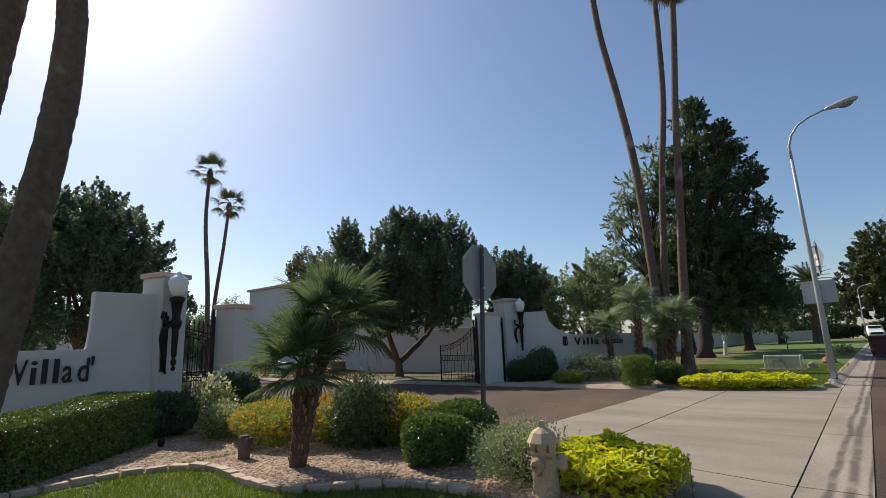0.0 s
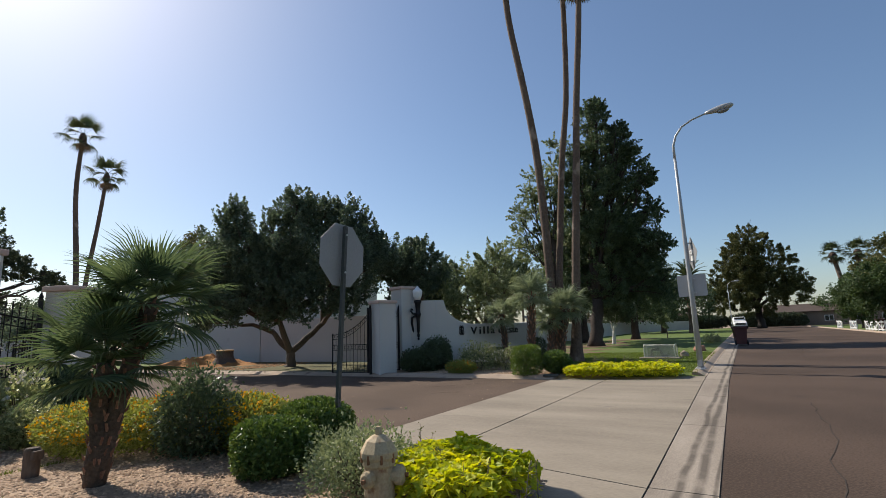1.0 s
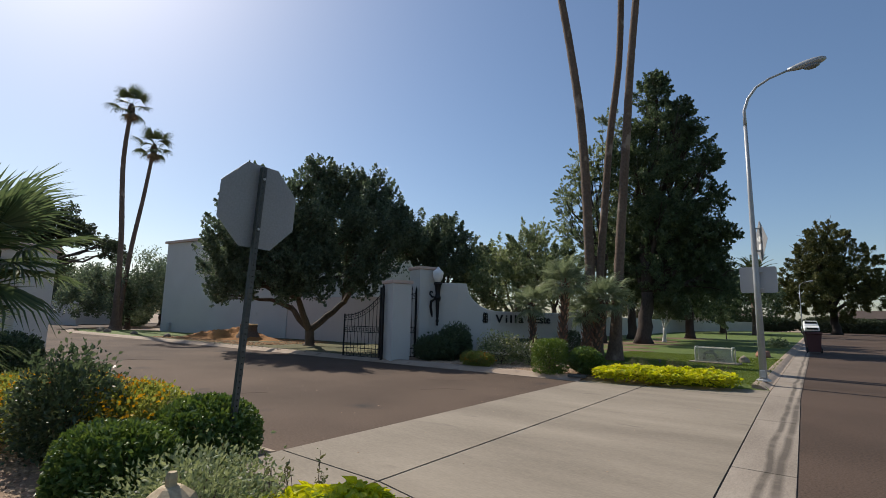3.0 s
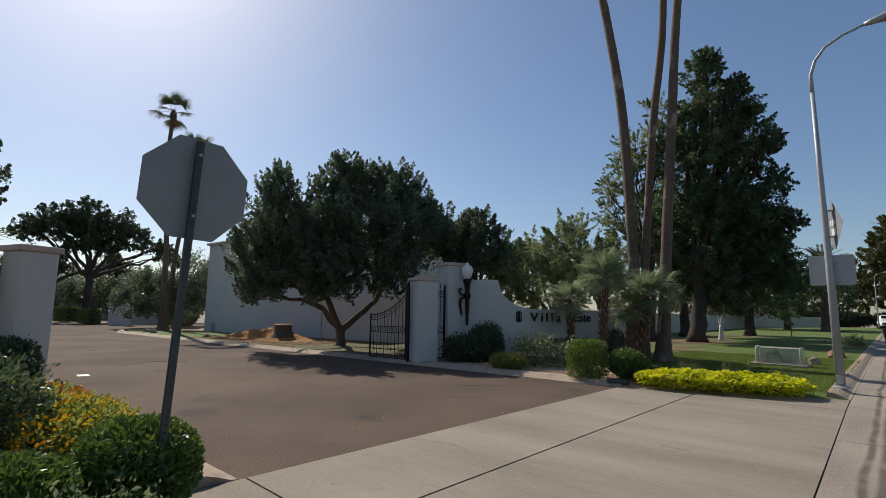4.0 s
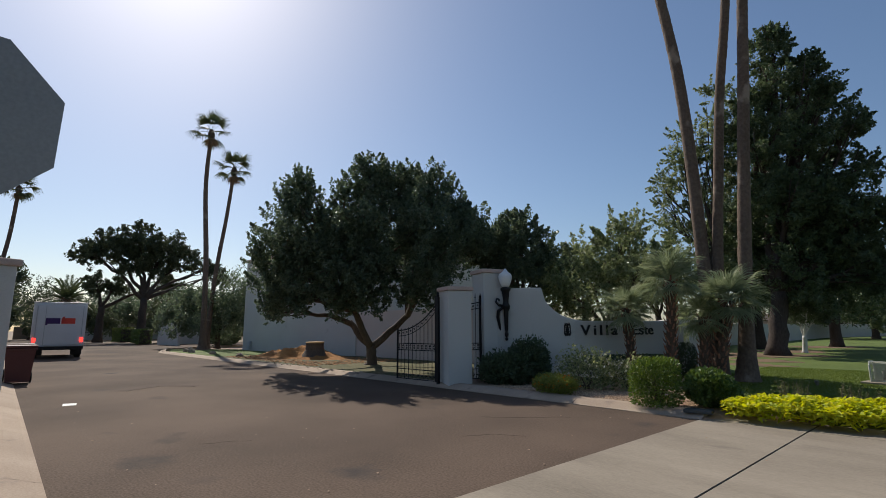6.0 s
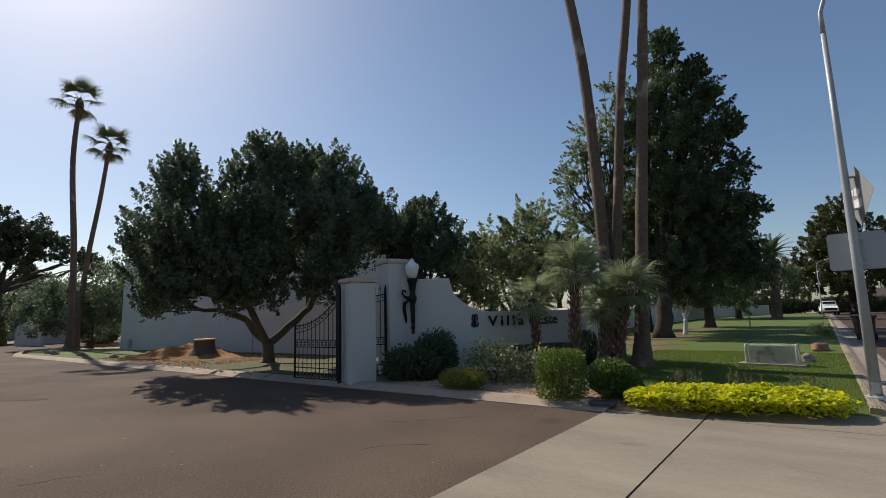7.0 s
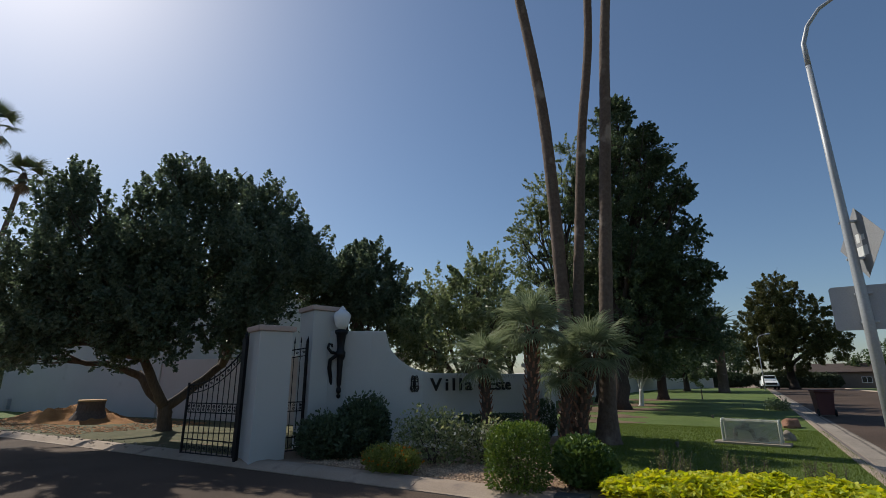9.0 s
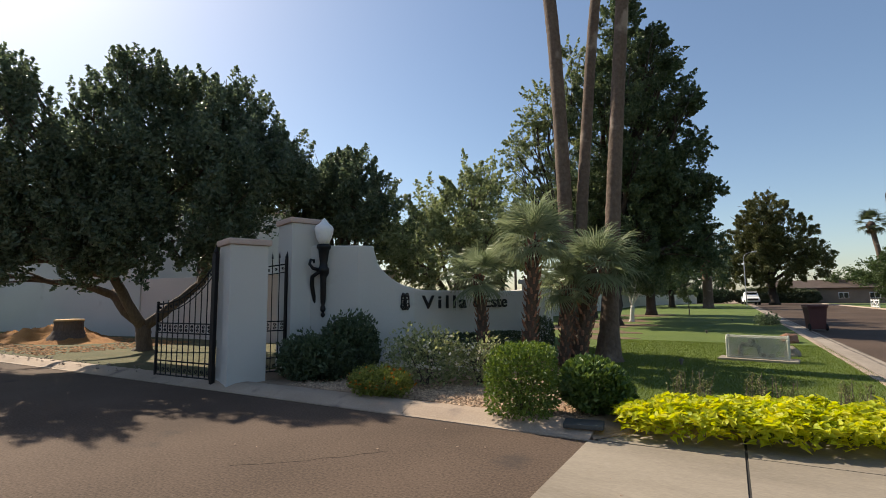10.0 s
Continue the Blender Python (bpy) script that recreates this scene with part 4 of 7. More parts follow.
tree("garden_tree", (-8.9, 4.3, 0.085), (-8.8, 4.2, 1.5), [(-8.0, 3.7, 3.8, 1.1), (-9.2, 3.3, 3.3, 1.15), (-7.4, 4.3, 3.1, 1.2), (-10.0, 3.0, 2.7, 0.95), (-7.8, 4.2, 4.75, 0.55), (-8.4, 3.9, 2.5, 1.3), (-8.6, 4.6, 4.0, 0.9), (-9.6, 3.4, 2.0, 1.0), (-7.0, 4.7, 2.4, 1.1), (-8.3, 5.0, 5.0, 0.5)],
     21000, 0.115, L_light, M_bark, "airy light green garden tree behind the sign wall", 0.11, 43, clumps=34, narrow=0.55, spray=dict(lift=0.55, out=0.8, reach=0.75, slim=0.34))
tree("ash_tree", (-7.3, 17.3, 0.1), (-7.0, 17.4, 3.2),
     [(-6.4, 18.3, 16.0, 1.3), (-5.8, 18.4, 13.6, 1.9), (-7.1, 17.2, 10.4, 2.5), (-5.0, 19.5, 11.2, 2.1), (-6.2, 18.4, 7.2, 2.8), (-4.6, 18.6, 7.0, 2.1), (-6.0, 18.4, 4.4, 2.3), (-3.9, 18.7, 5.0, 1.4), (-8.6, 18.6, 6.0, 2.1), (-7.6, 19, 3.9, 1.7), (-6.3, 18.3, 17.1, 0.6), (-4.3, 19.0, 13.2, 0.8), (-3.3, 19.0, 11.3, 0.75), (-3.2, 19.0, 9.0, 0.8), (-2.8, 18.8, 6.6, 0.8), (-4.8, 18.6, 14.9, 0.75), (-7.6, 17.6, 13.6, 0.8), (-3.0, 18.8, 3.6, 1.0), (-6.0, 16.6, 7.6, 1.5)],
     150000, 0.17, L_big, M_darkbark, "towering dark green tree on the lawn", 0.42, 44, clumps=84, narrow=0.5, spray=FEATHER)
tree("ash_tree", (-9.2, 15.6, 0.1), (-9.1, 15.8, 4.0), [(-9.3, 16.5, 10.2, 1.3), (-10.5, 16.1, 9.2, 1.1), (-9.4, 16.5, 7.4, 1.4), (-10.7, 16.1, 10.6, 0.65), (-10.3, 16.2, 6.2, 1.0), (-8.9, 16.6, 12.2, 0.95), (-11.5, 15.9, 7.8, 0.9), (-9.6, 16.2, 5.0, 1.1), (-11.6, 15.9, 9.4, 0.8), (-10.0, 16.2, 11.6, 0.9), (-11.0, 16.0, 6.6, 0.8), (-8.6, 16.6, 13.6, 0.8)],
     19000, 0.16, L_light, M_darkbark, "thin half-open tree with bare twigs on the lawn", 0.2, 45, clumps=26, narrow=0.5, spray=dict(lift=0.25, out=1.0, reach=0.95, slim=0.26))
tree("citrus_tree", (-7.0, 21.0, 0.1), (-6.9, 20.9, 1.0), [(-6.4, 20.4, 2.6, 1.1), (-7.4, 21.2, 2.5, 1.0), (-6.0, 21, 2.2, 0.8)], 9000, 0.13, L_tree, M_whitebark, "small citrus tree with a white painted trunk", 0.12, 46)
tree("lawn_tree", (-7.4, 31.5, 0.1), (-7.3, 31.4, 2.6), [(-7.2, 31.4, 5.0, 2.6), (-5.9, 31.0, 4.3, 1.9), (-9.0, 32, 4.6, 2.4), (-6.8, 31.4, 7.0, 2.2)], 22000, 0.24, L_big, M_darkbark, "dark round-headed tree further along the lawn", 0.34, 47)
# added tree, mostly hidden by the ash; it casts shade over lawn and road
tree("lawn_tree", (-10.2, 25.0, 0.1), (-10.1, 25.0, 3.0), [(-9.6, 25.0, 9.6, 2.4), (-10.8, 25.6, 7.6, 2.4), (-8.6, 25.2, 7.2, 2.4), (-9.4, 24.6, 5.6, 2.2), (-10.6, 27.0, 6.4, 2.4), (-9.0, 27.4, 9.0, 2.2), (-7.0, 25.4, 6.2, 2.1), (-6.0, 26.6, 4.6, 1.6)], 32000, 0.26, L_big, M_darkbark, "added dark tall tree behind the ash that shades the lawn", 0.32, 147)
tree("garden_tree", (-16.4, 15.0, 0.0), (-16.4, 15.0, 2.2), [(-16.4, 15.0, 5.2, 1.8), (-15.4, 16.4, 4.6, 1.6), (-17.2, 13.6, 4.6, 1.6), (-16.2, 12.6, 3.9, 1.3)], 22000, 0.20, L_big, M_darkbark, "dark garden tree behind the low white wall", 0.22, 148, spray=FEATHER)
tree("garden_tree", (-17.0, 26.0, 0.0), (-17.0, 26.0, 2.4), [(-17.0, 26.0, 6.2, 2.2), (-16.4, 28.4, 5.2, 2.0), (-16.6, 23.6, 5.2, 2.0), (-16.2, 20.8, 4.6, 1.6)], 26000, 0.22, L_big, M_darkbark, "dark garden tree behind the low white wall", 0.25, 149, spray=FEATHER)
tree("sapling", (-5.0, 33.5, 0.1), (-5.0, 33.5, 0.9), [(-5.0, 33.5, 1.7, 0.7)], 1500, 0.14, L_light, M_bark, "young staked tree on the lawn", 0.04, 48)
tree("far_tree", (-9, 62, 0.1), (-9, 62, 2.5), [(-7.0, 56, 5, 3.2), (-10, 60, 6, 4.2), (-12, 66, 5.5, 4.2), (-5.4, 66, 4.5, 3.0), (-15, 58, 6, 4)], 20000, 0.42, L_big, M_darkbark, "dense dark trees at the end of the lawn", 0.35, 49)
tree("far_tree", (3.6, 88, 0.0), (3.4, 88, 3.5), [(2.9, 86.5, 14.2, 4.6), (6.6, 86.5, 10.0, 5.0), (0.6, 86.5, 8.0, 5.2), (3.8, 86.5, 6.5, 5.6), (9.0, 86.8, 7.0, 3.4), (-2.6, 87, 6, 4), (2.0, 86.5, 11.4, 5.0)], 110000, 0.34, L_far, M_darkbark, "huge olive green tree at the end of the street", 0.6, 50, clumps=44, spray=dict(lift=0.2, out=0.8, reach=0.7, slim=0.7))
tree("yard_tree", (14.2, 46, 0.09), (14.2, 46, 2.2), [(14.0, 44, 6.4, 2.7), (16.2, 45.6, 7.2, 2.5), (17.6, 46, 6.2, 2.2), (12.6, 45, 5.6, 2.0)], 16000, 0.34, L_far, M_darkbark, "olive green yard tree across the street", 0.3, 51)
tree("yard_tree", (12.0, 39.6, 0.09), (12.0, 39.6, 1.6), [(11.0, 39.4, 4.2, 1.9), (12.9, 38.9, 4.7, 1.9), (14.4, 39.5, 4.4, 1.8), (10.6, 39.4, 2.6, 1.6)], 14000, 0.26, L_fargreen, M_bark, "bright green yard tree across the street", 0.2, 52)
tree("yard_tree", (12.8, 58.0, 0.09), (12.8, 58.0, 1.4), [(11.7, 58.0, 3.6, 2.1), (12.3, 57.0, 2.3, 1.7), (13.6, 56.0, 4.6, 2.0), (12.6, 58.0, 5.2, 1.5)], 14000, 0.26, L_fargreen, M_bark, "leafy green yard tree across the street", 0.2, 152)
tree("plum_tree", (13.0, 35.5, 0.09), (13.0, 35.5, 0.8), [(12.4, 35.4, 2.0, 1.3), (13.6, 35.4, 2.2, 1.4)], 7000, 0.18, L_brown, M_darkbark, "purple-leaved small tree across the street", 0.1, 53)
tree("yard_tree", (27, 72, 0.09), (27, 72, 2), [(25, 72, 5, 2.4), (27.5, 73, 4.5, 2.6), (30, 74, 5, 2.6), (33, 74, 4.4, 2.4)], 10000, 0.36, L_fargreen, M_bark, "green trees behind the house across the street", 0.25, 54)
# beyond the south wall
tree("wall_tree", (-16.6, -14.9, 0.06), (-16.6, -14.8, 1.7), [(-16.2, -14.5, 3.6, 1.4), (-15.8, -15.8, 2.8, 1.3), (-17.2, -13.8, 4.6, 1.5), (-15.4, -15.0, 2.0, 1.0), (-14.6, -14.3, 2.3, 1.0)], 36000, 0.11, L_tree, M_bark, "dark dense tree leaning over the south wall", 0.15, 55, clumps=44, spray=UPRIGHT)
tree("wall_tree", (-15.2, -13.3, 0.06), (-15.2, -13.2, 1.7), [(-15.7, -12.95, 6.0, 0.6), (-15.4, -12.9, 5.2, 1.0), (-14.6, -12.5, 4.6, 1.0), (-14.0, -12.1, 4.1, 0.75), (-14.6, -13.3, 4.0, 1.3), (-15.6, -14.0, 4.6, 1.3), (-16.4, -14.6, 5.2, 1.2), (-14.7, -12.8, 3.2, 1.0), (-13.8, -12.2, 3.2, 0.6), (-17.0, -13.6, 5.6, 1.1)], 46000, 0.10, L_tree, M_bark, "dark tree above the south wall", 0.16, 56, clumps=44, narrow=0.6, spray=UPRIGHT)
UMBRELLA = dict(lift=0.35, out=0.8, reach=0.45, slim=0.8)
tree("stone_pine", (-73.5, 2.6, 0.0), (-73.5, 2.6, 5.6), [(-73.7, -1.8, 12.0, 2.6), (-73.7, 1.4, 13.0, 2.8), (-73.6, 4.6, 12.4, 2.6), (-73.4, 7.2, 11.0, 2.0), (-73.2, -4.0, 10.6, 1.7), (-73.6, 1.0, 10.4, 2.5), (-73.6, 4.0, 10.2, 2.4), (-73.0, 10.6, 9.4, 1.7), (-73.0, 12.0, 8.2, 1.2)], 34000, 0.34, L_pine, M_darkbark, "far umbrella-shaped pine above the rooftops", 0.5, 57, clumps=40, spray=UMBRELLA)
tree("stone_pine", (-77.0, -1.5, 0.0), (-77.0, -1.4, 4.5), [(-77, -2.4, 7.4, 1.5), (-77, 0.2, 7.0, 1.4), (-77, 6.4, 7.4, 1.6)], 8000, 0.34, L_pine, M_darkbark, "dense far pine behind the first one", 0.45, 157, clumps=40, spray=UMBRELLA)
tree("stone_pine", (-80, -14.5, 0.0), (-80, -14.5, 5.0), [(-80, -15.5, 8.5, 3.4), (-80, -12.0, 8.0, 2.6), (-80, -18, 8, 3)], 12000, 0.40, L_pine, M_darkbark, "far pine behind the parked lorry", 0.4, 58)
tree("far_tree", (-41.0, 12.5, 0.0), (-41.0, 12.5, 4.0), [(-41.0, 11.4, 9.6, 2.2), (-41.4, 13.6, 9.0, 2.0), (-40.6, 9.6, 8.2, 1.6), (-41.0, 12.4, 7.0, 2.6)], 14000, 0.30, L_far, M_darkbark, "olive green tree behind the white house", 0.35, 160, clumps=34)
tree("street_tree", (-41.5, 2.0, 0.085), (-41.3, 1.9, 1.2), [(-39.8, 2.4, 4.0, 2.2), (-40.8, 1.8, 2.4, 2.0), (-42.6, 0.4, 3.0, 2.0), (-44.4, 0.0, 2.6, 1.8), (-38.3, 2.6, 2.6, 1.6)], 20000, 0.22, L_tree, M_darkbark, "dark green trees beside the white house", 0.2, 59)


def pinnate_mesh(name, mat, reach, rng):
    g = Geo()
    line = [Vector((reach * t, 0, 0.25 * reach * t - 0.55 * reach * t * t)) for t in np.linspace(0, 1, 9)]
    g.tube(line, [0.03 * (1 - 0.8 * i / 8) for i in range(9)], 4)
    for i in range(34):
        t = 0.12 + 0.86 * i / 34
        j = min(int(t * 8), 7)
        p = line[j].lerp(line[j + 1], t * 8 - j)
        for s in (-1, 1):
            ln = reach * 0.24 * (1 - 0.5 * abs(t - 0.4)) * rng.uniform(0.9, 1.1)
            q = p + Vector((ln * 0.55, s * ln * 0.75, -ln * 0.25))
            g.add([p, p.lerp(q, 0.5) + Vector((0.03, 0, 0.01)), q, p.lerp(q, 0.5) - Vector((0.03, 0, 0))], [(0, 1, 2, 3)])
    return g.mesh(name, mat)


PIN = [pinnate_mesh("frond", L_palm, 2.6, FR) for _ in range(2)]


def date_palm(base, h, r, seed, label, n=30):
    rng = np.random.default_rng(seed)
    t = thing("date_palm", base, 0, label, "palm tree", "date palms")
    part("trunk", palm_trunk([(0, 0, 0), (0.05, 0, h * 0.5), (0, 0, h)], r, r * 0.9, 0.12, rng, 0.16), M_palmbark, t, smooth=True)
    g = Geo()
    for i in range(90):
        a, z = i * 2.4, h * (0.52 + 0.5 * i / 90)
        m = pose(0, 0, z, 0, 0, math.degrees(a)) @ pose(0, r * 0.95, 0, -25, 0, 0)
        g.box((0, 0.03, 0.1), (0.12, 0.06, 0.2), m)
    part("leaf_bases", g, M_boot, t, "stubby cut leaf bases", kind="stuff")
    for i in range(n):
        el = 78 - 100 * (i / n) ** 1.1
        piece("frond", PIN[i % 2], t, pose(0, 0, h, 0, 0, i * 137.5) @ pose(0, 0, 0, 0, -el, 0))
    return t


date_palm((-4.6, 56.0, 0.1), 7.2, 0.52, 61, "stout date palm with a shaggy trunk on the lawn", 34)
date_palm((-63.0, -6.2, 0.0), 4.6, 0.35, 62, "far date palm behind the lorry", 28)

# ---- gates, lanterns and lettering at the entry ----
def scroll(g, cx, cz, r, y=0.0, turns=1.25, flip=1, rad=0.011, start=0.0):
    pts = []
    n = 16
    for i in range(n + 1):
        a = start + turns * 2 * math.pi * i / n
        q = r * (1 - 0.72 * i / n)
        pts.append((cx + flip * q * math.cos(a), y, cz + q * math.sin(a)))
    g.tube(pts, rad, 5)


def iron_gate(name, at, turn, width, h_hinge, h_free, label, group, n=10, swoop=True):
    """A wrought gate leaf along +x from its hinge: stiles, rails, bars with points, a band of scrolls and a curved top."""
    t = thing(name, at, turn, label, "gate", group)
    part("hinge_stile", Geo().box((0, 0, h_hinge / 2 + 0.05), (0.055, 0.055, h_hinge), None, 0.004), M_iron, t)
    part("free_stile", Geo().box((width, 0, h_free / 2 + 0.05), (0.04, 0.04, h_free), None, 0.004), M_iron, t)
    for z in (0.10, 0.36, 0.88, 1.06):
        part("rail", Geo().box((width / 2, 0, z), (width, 0.03, 0.022)), M_iron, t)
    def top(x):
        s = x / width
        return h_free + (h_hinge - 0.18 - h_free) * (1 - s) ** (2.2 if swoop else 1.0)
    g = Geo()
    g.tube([(width * i / 12, 0, top(width * i / 12)) for i in range(13)], 0.016, 6)
    g.tube([(width * i / 12, 0, top(width * i / 12) - 0.16) for i in range(13)], 0.011, 6)
    part("top_rail", g, M_iron, t, "curved upper rail")
    for i in range(1, n + 1):
        x = width * i / (n + 1)
        g = Geo()
        g.tube([(x, 0, 0.08), (x, 0, top(x) + (0.05 if swoop else 0.12))], 0.0095, 6)
        if not swoop:
            g.lathe([(0.001, 0.12), (0.02, 0.15), (0.014, 0.2), (0.001, 0.28)], 6, (x, 0, top(x)))
        part("bar", g, M_iron, t)
    g = Geo()
    for i in range(n + 1):
        x = width * (i + 0.5) / (n + 1)
        w = width / (n + 1) * 0.42
        scroll(g, x, 0.93, w * 0.5, 0, 1.2, 1, 0.008)
        scroll(g, x, 1.01, w * 0.5, 0, 1.2, -1, 0.008, math.pi)
        scroll(g, x, 0.2, w * 0.6, 0, 1.2, 1 if i % 2 else -1, 0.008)
        scroll(g, x, top(x) - 0.08, w * 0.45, 0, 1.2, 1 if i % 2 else -1, 0.008)
    part("scrollwork", g, M_iron, t, "small curled iron scrolls", kind="stuff")
    return t


iron_gate("entry_gate", (-10.05, -2.42, 0.0), 182, 1.62, 2.28, 1.42, "open black wrought iron driveway gate leaf", "entry gates", 9)
iron_gate("entry_gate", (-10.95, -11.45, 0.0), 178, 1.62, 2.28, 1.42, "open black wrought iron driveway gate leaf", "entry gates", 9)
iron_gate("foot_gate", (-10.02, -1.68, 0.0), 72, 0.72, 2.25, 2.2, "narrow black iron foot gate between two pillars", "entry gates", 4, False)
iron_gate("foot_gate", (-10.42, -11.74, 0.0), -66, 0.80, 2.05, 2.0, "narrow black iron foot gate between two pillars", "entry gates", 5, False)
for at in ((-9.86, -2.52, 0.0), (-9.75, -1.02, 0.0), (-10.30, -11.78, 0.0)):
    p = thing("gate_post", at, 0, "thick black iron post fixed to the pillar", "gate post", "entry gates")
    part("post", Geo().box((0, 0, 1.17), (0.07, 0.07, 2.25), None, 0.006), M_iron, p)
    part("finial", Geo().lathe([(0.03, 2.29), (0.045, 2.33), (0.012, 2.42), (0.001, 2.46)], 8), M_iron, p)


def wall_lantern(at, turn):
    """A torch-shaped lantern on a scrolled bracket; it points out along +x from the wall."""
    t = thing("wall_lantern", at, turn, "black iron torch lantern with a frosted white globe on the pillar", "lantern", "wall lanterns")
    g = Geo().lathe([(0.02, 0.0), (0.055, 0.05), (0.05, 0.12), (0.03, 0.15), (0.05, 0.2), (0.065, 0.7), (0.075, 0.78), (0.11, 0.82), (0.115, 0.88), (0.085, 0.92), (0.075, 1.0), (0.11, 1.26), (0.145, 1.30), (0.145, 1.36), (0.10, 1.38)], 14, (0.24, 0, 0))
    g.lathe([(0.001, -0.10), (0.04, -0.07), (0.045, -0.03), (0.02, 0.0)], 10, (0.24, 0, 0))
    part("torch", g, M_iron, t, "black fluted torch body", True)
    g = Geo()
    arm = [(0.02, 0, -0.15), (0.05, -0.10, 0.25), (0.07, -0.17, 0.55), (0.12, -0.18, 0.72), (0.2, -0.10, 0.80), (0.24, 0.0, 0.82)]
    g.tube(arm, [0.02, 0.04, 0.045, 0.045, 0.04, 0.035], 8)
    g.tube([(0.2, -0.06, 0.86), (0.2, -0.2, 0.88), (0.18, -0.27, 0.97), (0.16, -0.24, 1.06), (0.16, -0.17, 1.05), (0.16, -0.17, 0.99)], [0.035, 0.035, 0.032, 0.03, 0.028, 0.02], 8)
    g.lathe([(0.05, -0.08), (0.085, 0.0), (0.05, 0.08)], 10, (0.24, 0.03, 0.80))
    part("bracket", g, M_iron, t, "curled iron bracket", True)
    g = Geo().lathe([(0.09, 1.38), (0.15, 1.50), (0.185, 1.63), (0.19, 1.70), (0.16, 1.76), (0.10, 1.80), (0.06, 1.84), (0.05, 1.87), (0.001, 1.92)], 16, (0.24, 0, 0))
    part("globe", g, M_globe, t, "frosted white glass globe", True)
    part("wall_plate", Geo().box((0.015, -0.05, 0.45), (0.03, 0.12, 1.1), None, 0.008), M_iron, t)
    return t


wall_lantern((-9.38, -0.52, 1.22), -22)
wall_lantern((-9.74, -12.94, 1.22), 18)


def lettering(line, z, height, words, label, wide={}):
    """The words in raised black letters along a wall line of two points (left to right)."""
    a, b = Vector((*line[0], 0)), Vector((*line[1], 0))
    d = (b - a).normalized()
    t = thing("sign_lettering", (a.x, a.y, z), math.degrees(math.atan2(d.y, d.x)), label, "lettering", "entry lettering")
    x = 0.0
    widths = {"V": 0.82, "i": 0.42, "l": 0.44, "a": 0.66, " ": 0.40, "d": 0.70, "'": 0.30, "E": 0.74, "s": 0.56, "t": 0.46, "e": 0.64}
    widths.update(wide)
    total = sum(widths[c] for c in words)
    unit = (b - a).length / total
    for c in words:
        w = widths[c] * unit
        if c != " ":
            cu = bpy.data.curves.new("letter", "FONT")
            cu.body, cu.size, cu.extrude, cu.offset = c, height * 1.38, 0.018, 0.004
            ob = new("letter_form", cu)
            me = bpy.data.meshes.new_from_object(ob.evaluated_get(bpy.context.evaluated_depsgraph_get()))
            bpy.data.objects.remove(ob)
            bpy.data.curves.remove(cu)
            me.materials.append(M_letter)
            x0, x1 = min(v.co.x for v in me.vertices), max(v.co.x for v in me.vertices)
            k = min(1.25, w * 0.86 / max(0.01, x1 - x0)) if c not in "il'" else min(1.25, w * 0.62 / max(0.01, x1 - x0))
            m = pose(x + w * 0.5, 0, 0, 90, 0, 0) @ Matrix.Diagonal((k, 1, 1, 1)) @ pose(-(x0 + x1) / 2, 0, 0)
            piece("letter", me, t, m)
        x += w
    return t


def on_wall(p, q, off):
    d = (Vector(q) - Vector(p)).normalized()
    n = Vector((d.y, -d.x))
    return (p[0] + n.x * off, p[1] + n.y * off), (q[0] + n.x * off, q[1] + n.y * off)


lettering(on_wall((-7.96, 0.95), (-6.98, 3.32), 0.165), 1.27, 0.29, "Villa d'Este", "raised black gothic style letters on the low white wall", {"V": 0.95, "i": 0.46, "l": 0.46, "a": 0.66, " ": 0.30, "d": 0.62, "'": 0.14, "E": 0.56, "s": 0.42, "t": 0.34, "e": 0.44})
lettering(on_wall((-10.03, -15.27), (-9.97, -14.10), 0.165), 1.03, 0.44, "Villa d'", "large raised black letters on the south sign wall", {"V": 0.88, "i": 0.50, "l": 0.60, "a": 0.62, " ": 0.20, "'": 0.26})
orn = thing("wall_ornament", (-8.02, 0.62, 1.42), 62, "black iron fleur ornament on the wall", "ornament")
g = Geo().box((0, -0.02, 0), (0.03, 0.035, 0.34), None, 0.006)
for sx in (-1, 1):
    g.box((sx * 0.085, -0.02, 0), (0.018, 0.03, 0.26), None, 0.004)
    for sz in (-1, 1):
        scroll(g, sx * 0.055, sz * 0.085, 0.055, -0.02, 1.2, sx, 0.015, sz * 1.2)
        scroll(g, sx * 0.05, sz * 0.155, 0.03, -0.02, 1.0, -sx, 0.012)
g.lathe([(0.045, -0.03), (0.05, 0.0), (0.03, 0.03)], 8, (0, 0, 0), pose(0, -0.02, 0, 90, 0, 0))
part("scrollwork", g, M_iron, orn)

# ---- stop sign seen from behind ----
st = thing("stop_sign", (-2.86, -11.39, 0.03), 0, "octagonal road sign seen from its grey back on a perforated post", "road sign")
g = Geo()
rr = 0.762 / 2 / math.cos(math.pi / 8)
octa = [(rr * math.cos(math.pi / 8 + k * math.pi / 4), rr * math.sin(math.pi / 8 + k * math.pi / 4)) for k in range(8)]
g.prism(octa, -0.0015, 0.0015, pose(-0.055, 0.03, 2.34, 0, 0, 0) @ pose(0, 0, 0, 90, 0, 90))
st.matrix_basis = Matrix.Translation((-2.925, -11.465, 0.03)) @ Matrix.Rotation(radians(2.5), 4, Vector((-0.76, 0.65, 0.0)))
part("plate", g, M_signback, st, "bare aluminium back of the plate")
part("face_sheet", Geo().prism([(x * 0.995, y * 0.995) for x, y in octa], 0.0, 0.001, pose(-0.0585, 0.03, 2.34, 0, 0, 0) @ pose(0, 0, 0, 90, 0, 90)), M_signred, st, "red reflective front")
g = Geo()
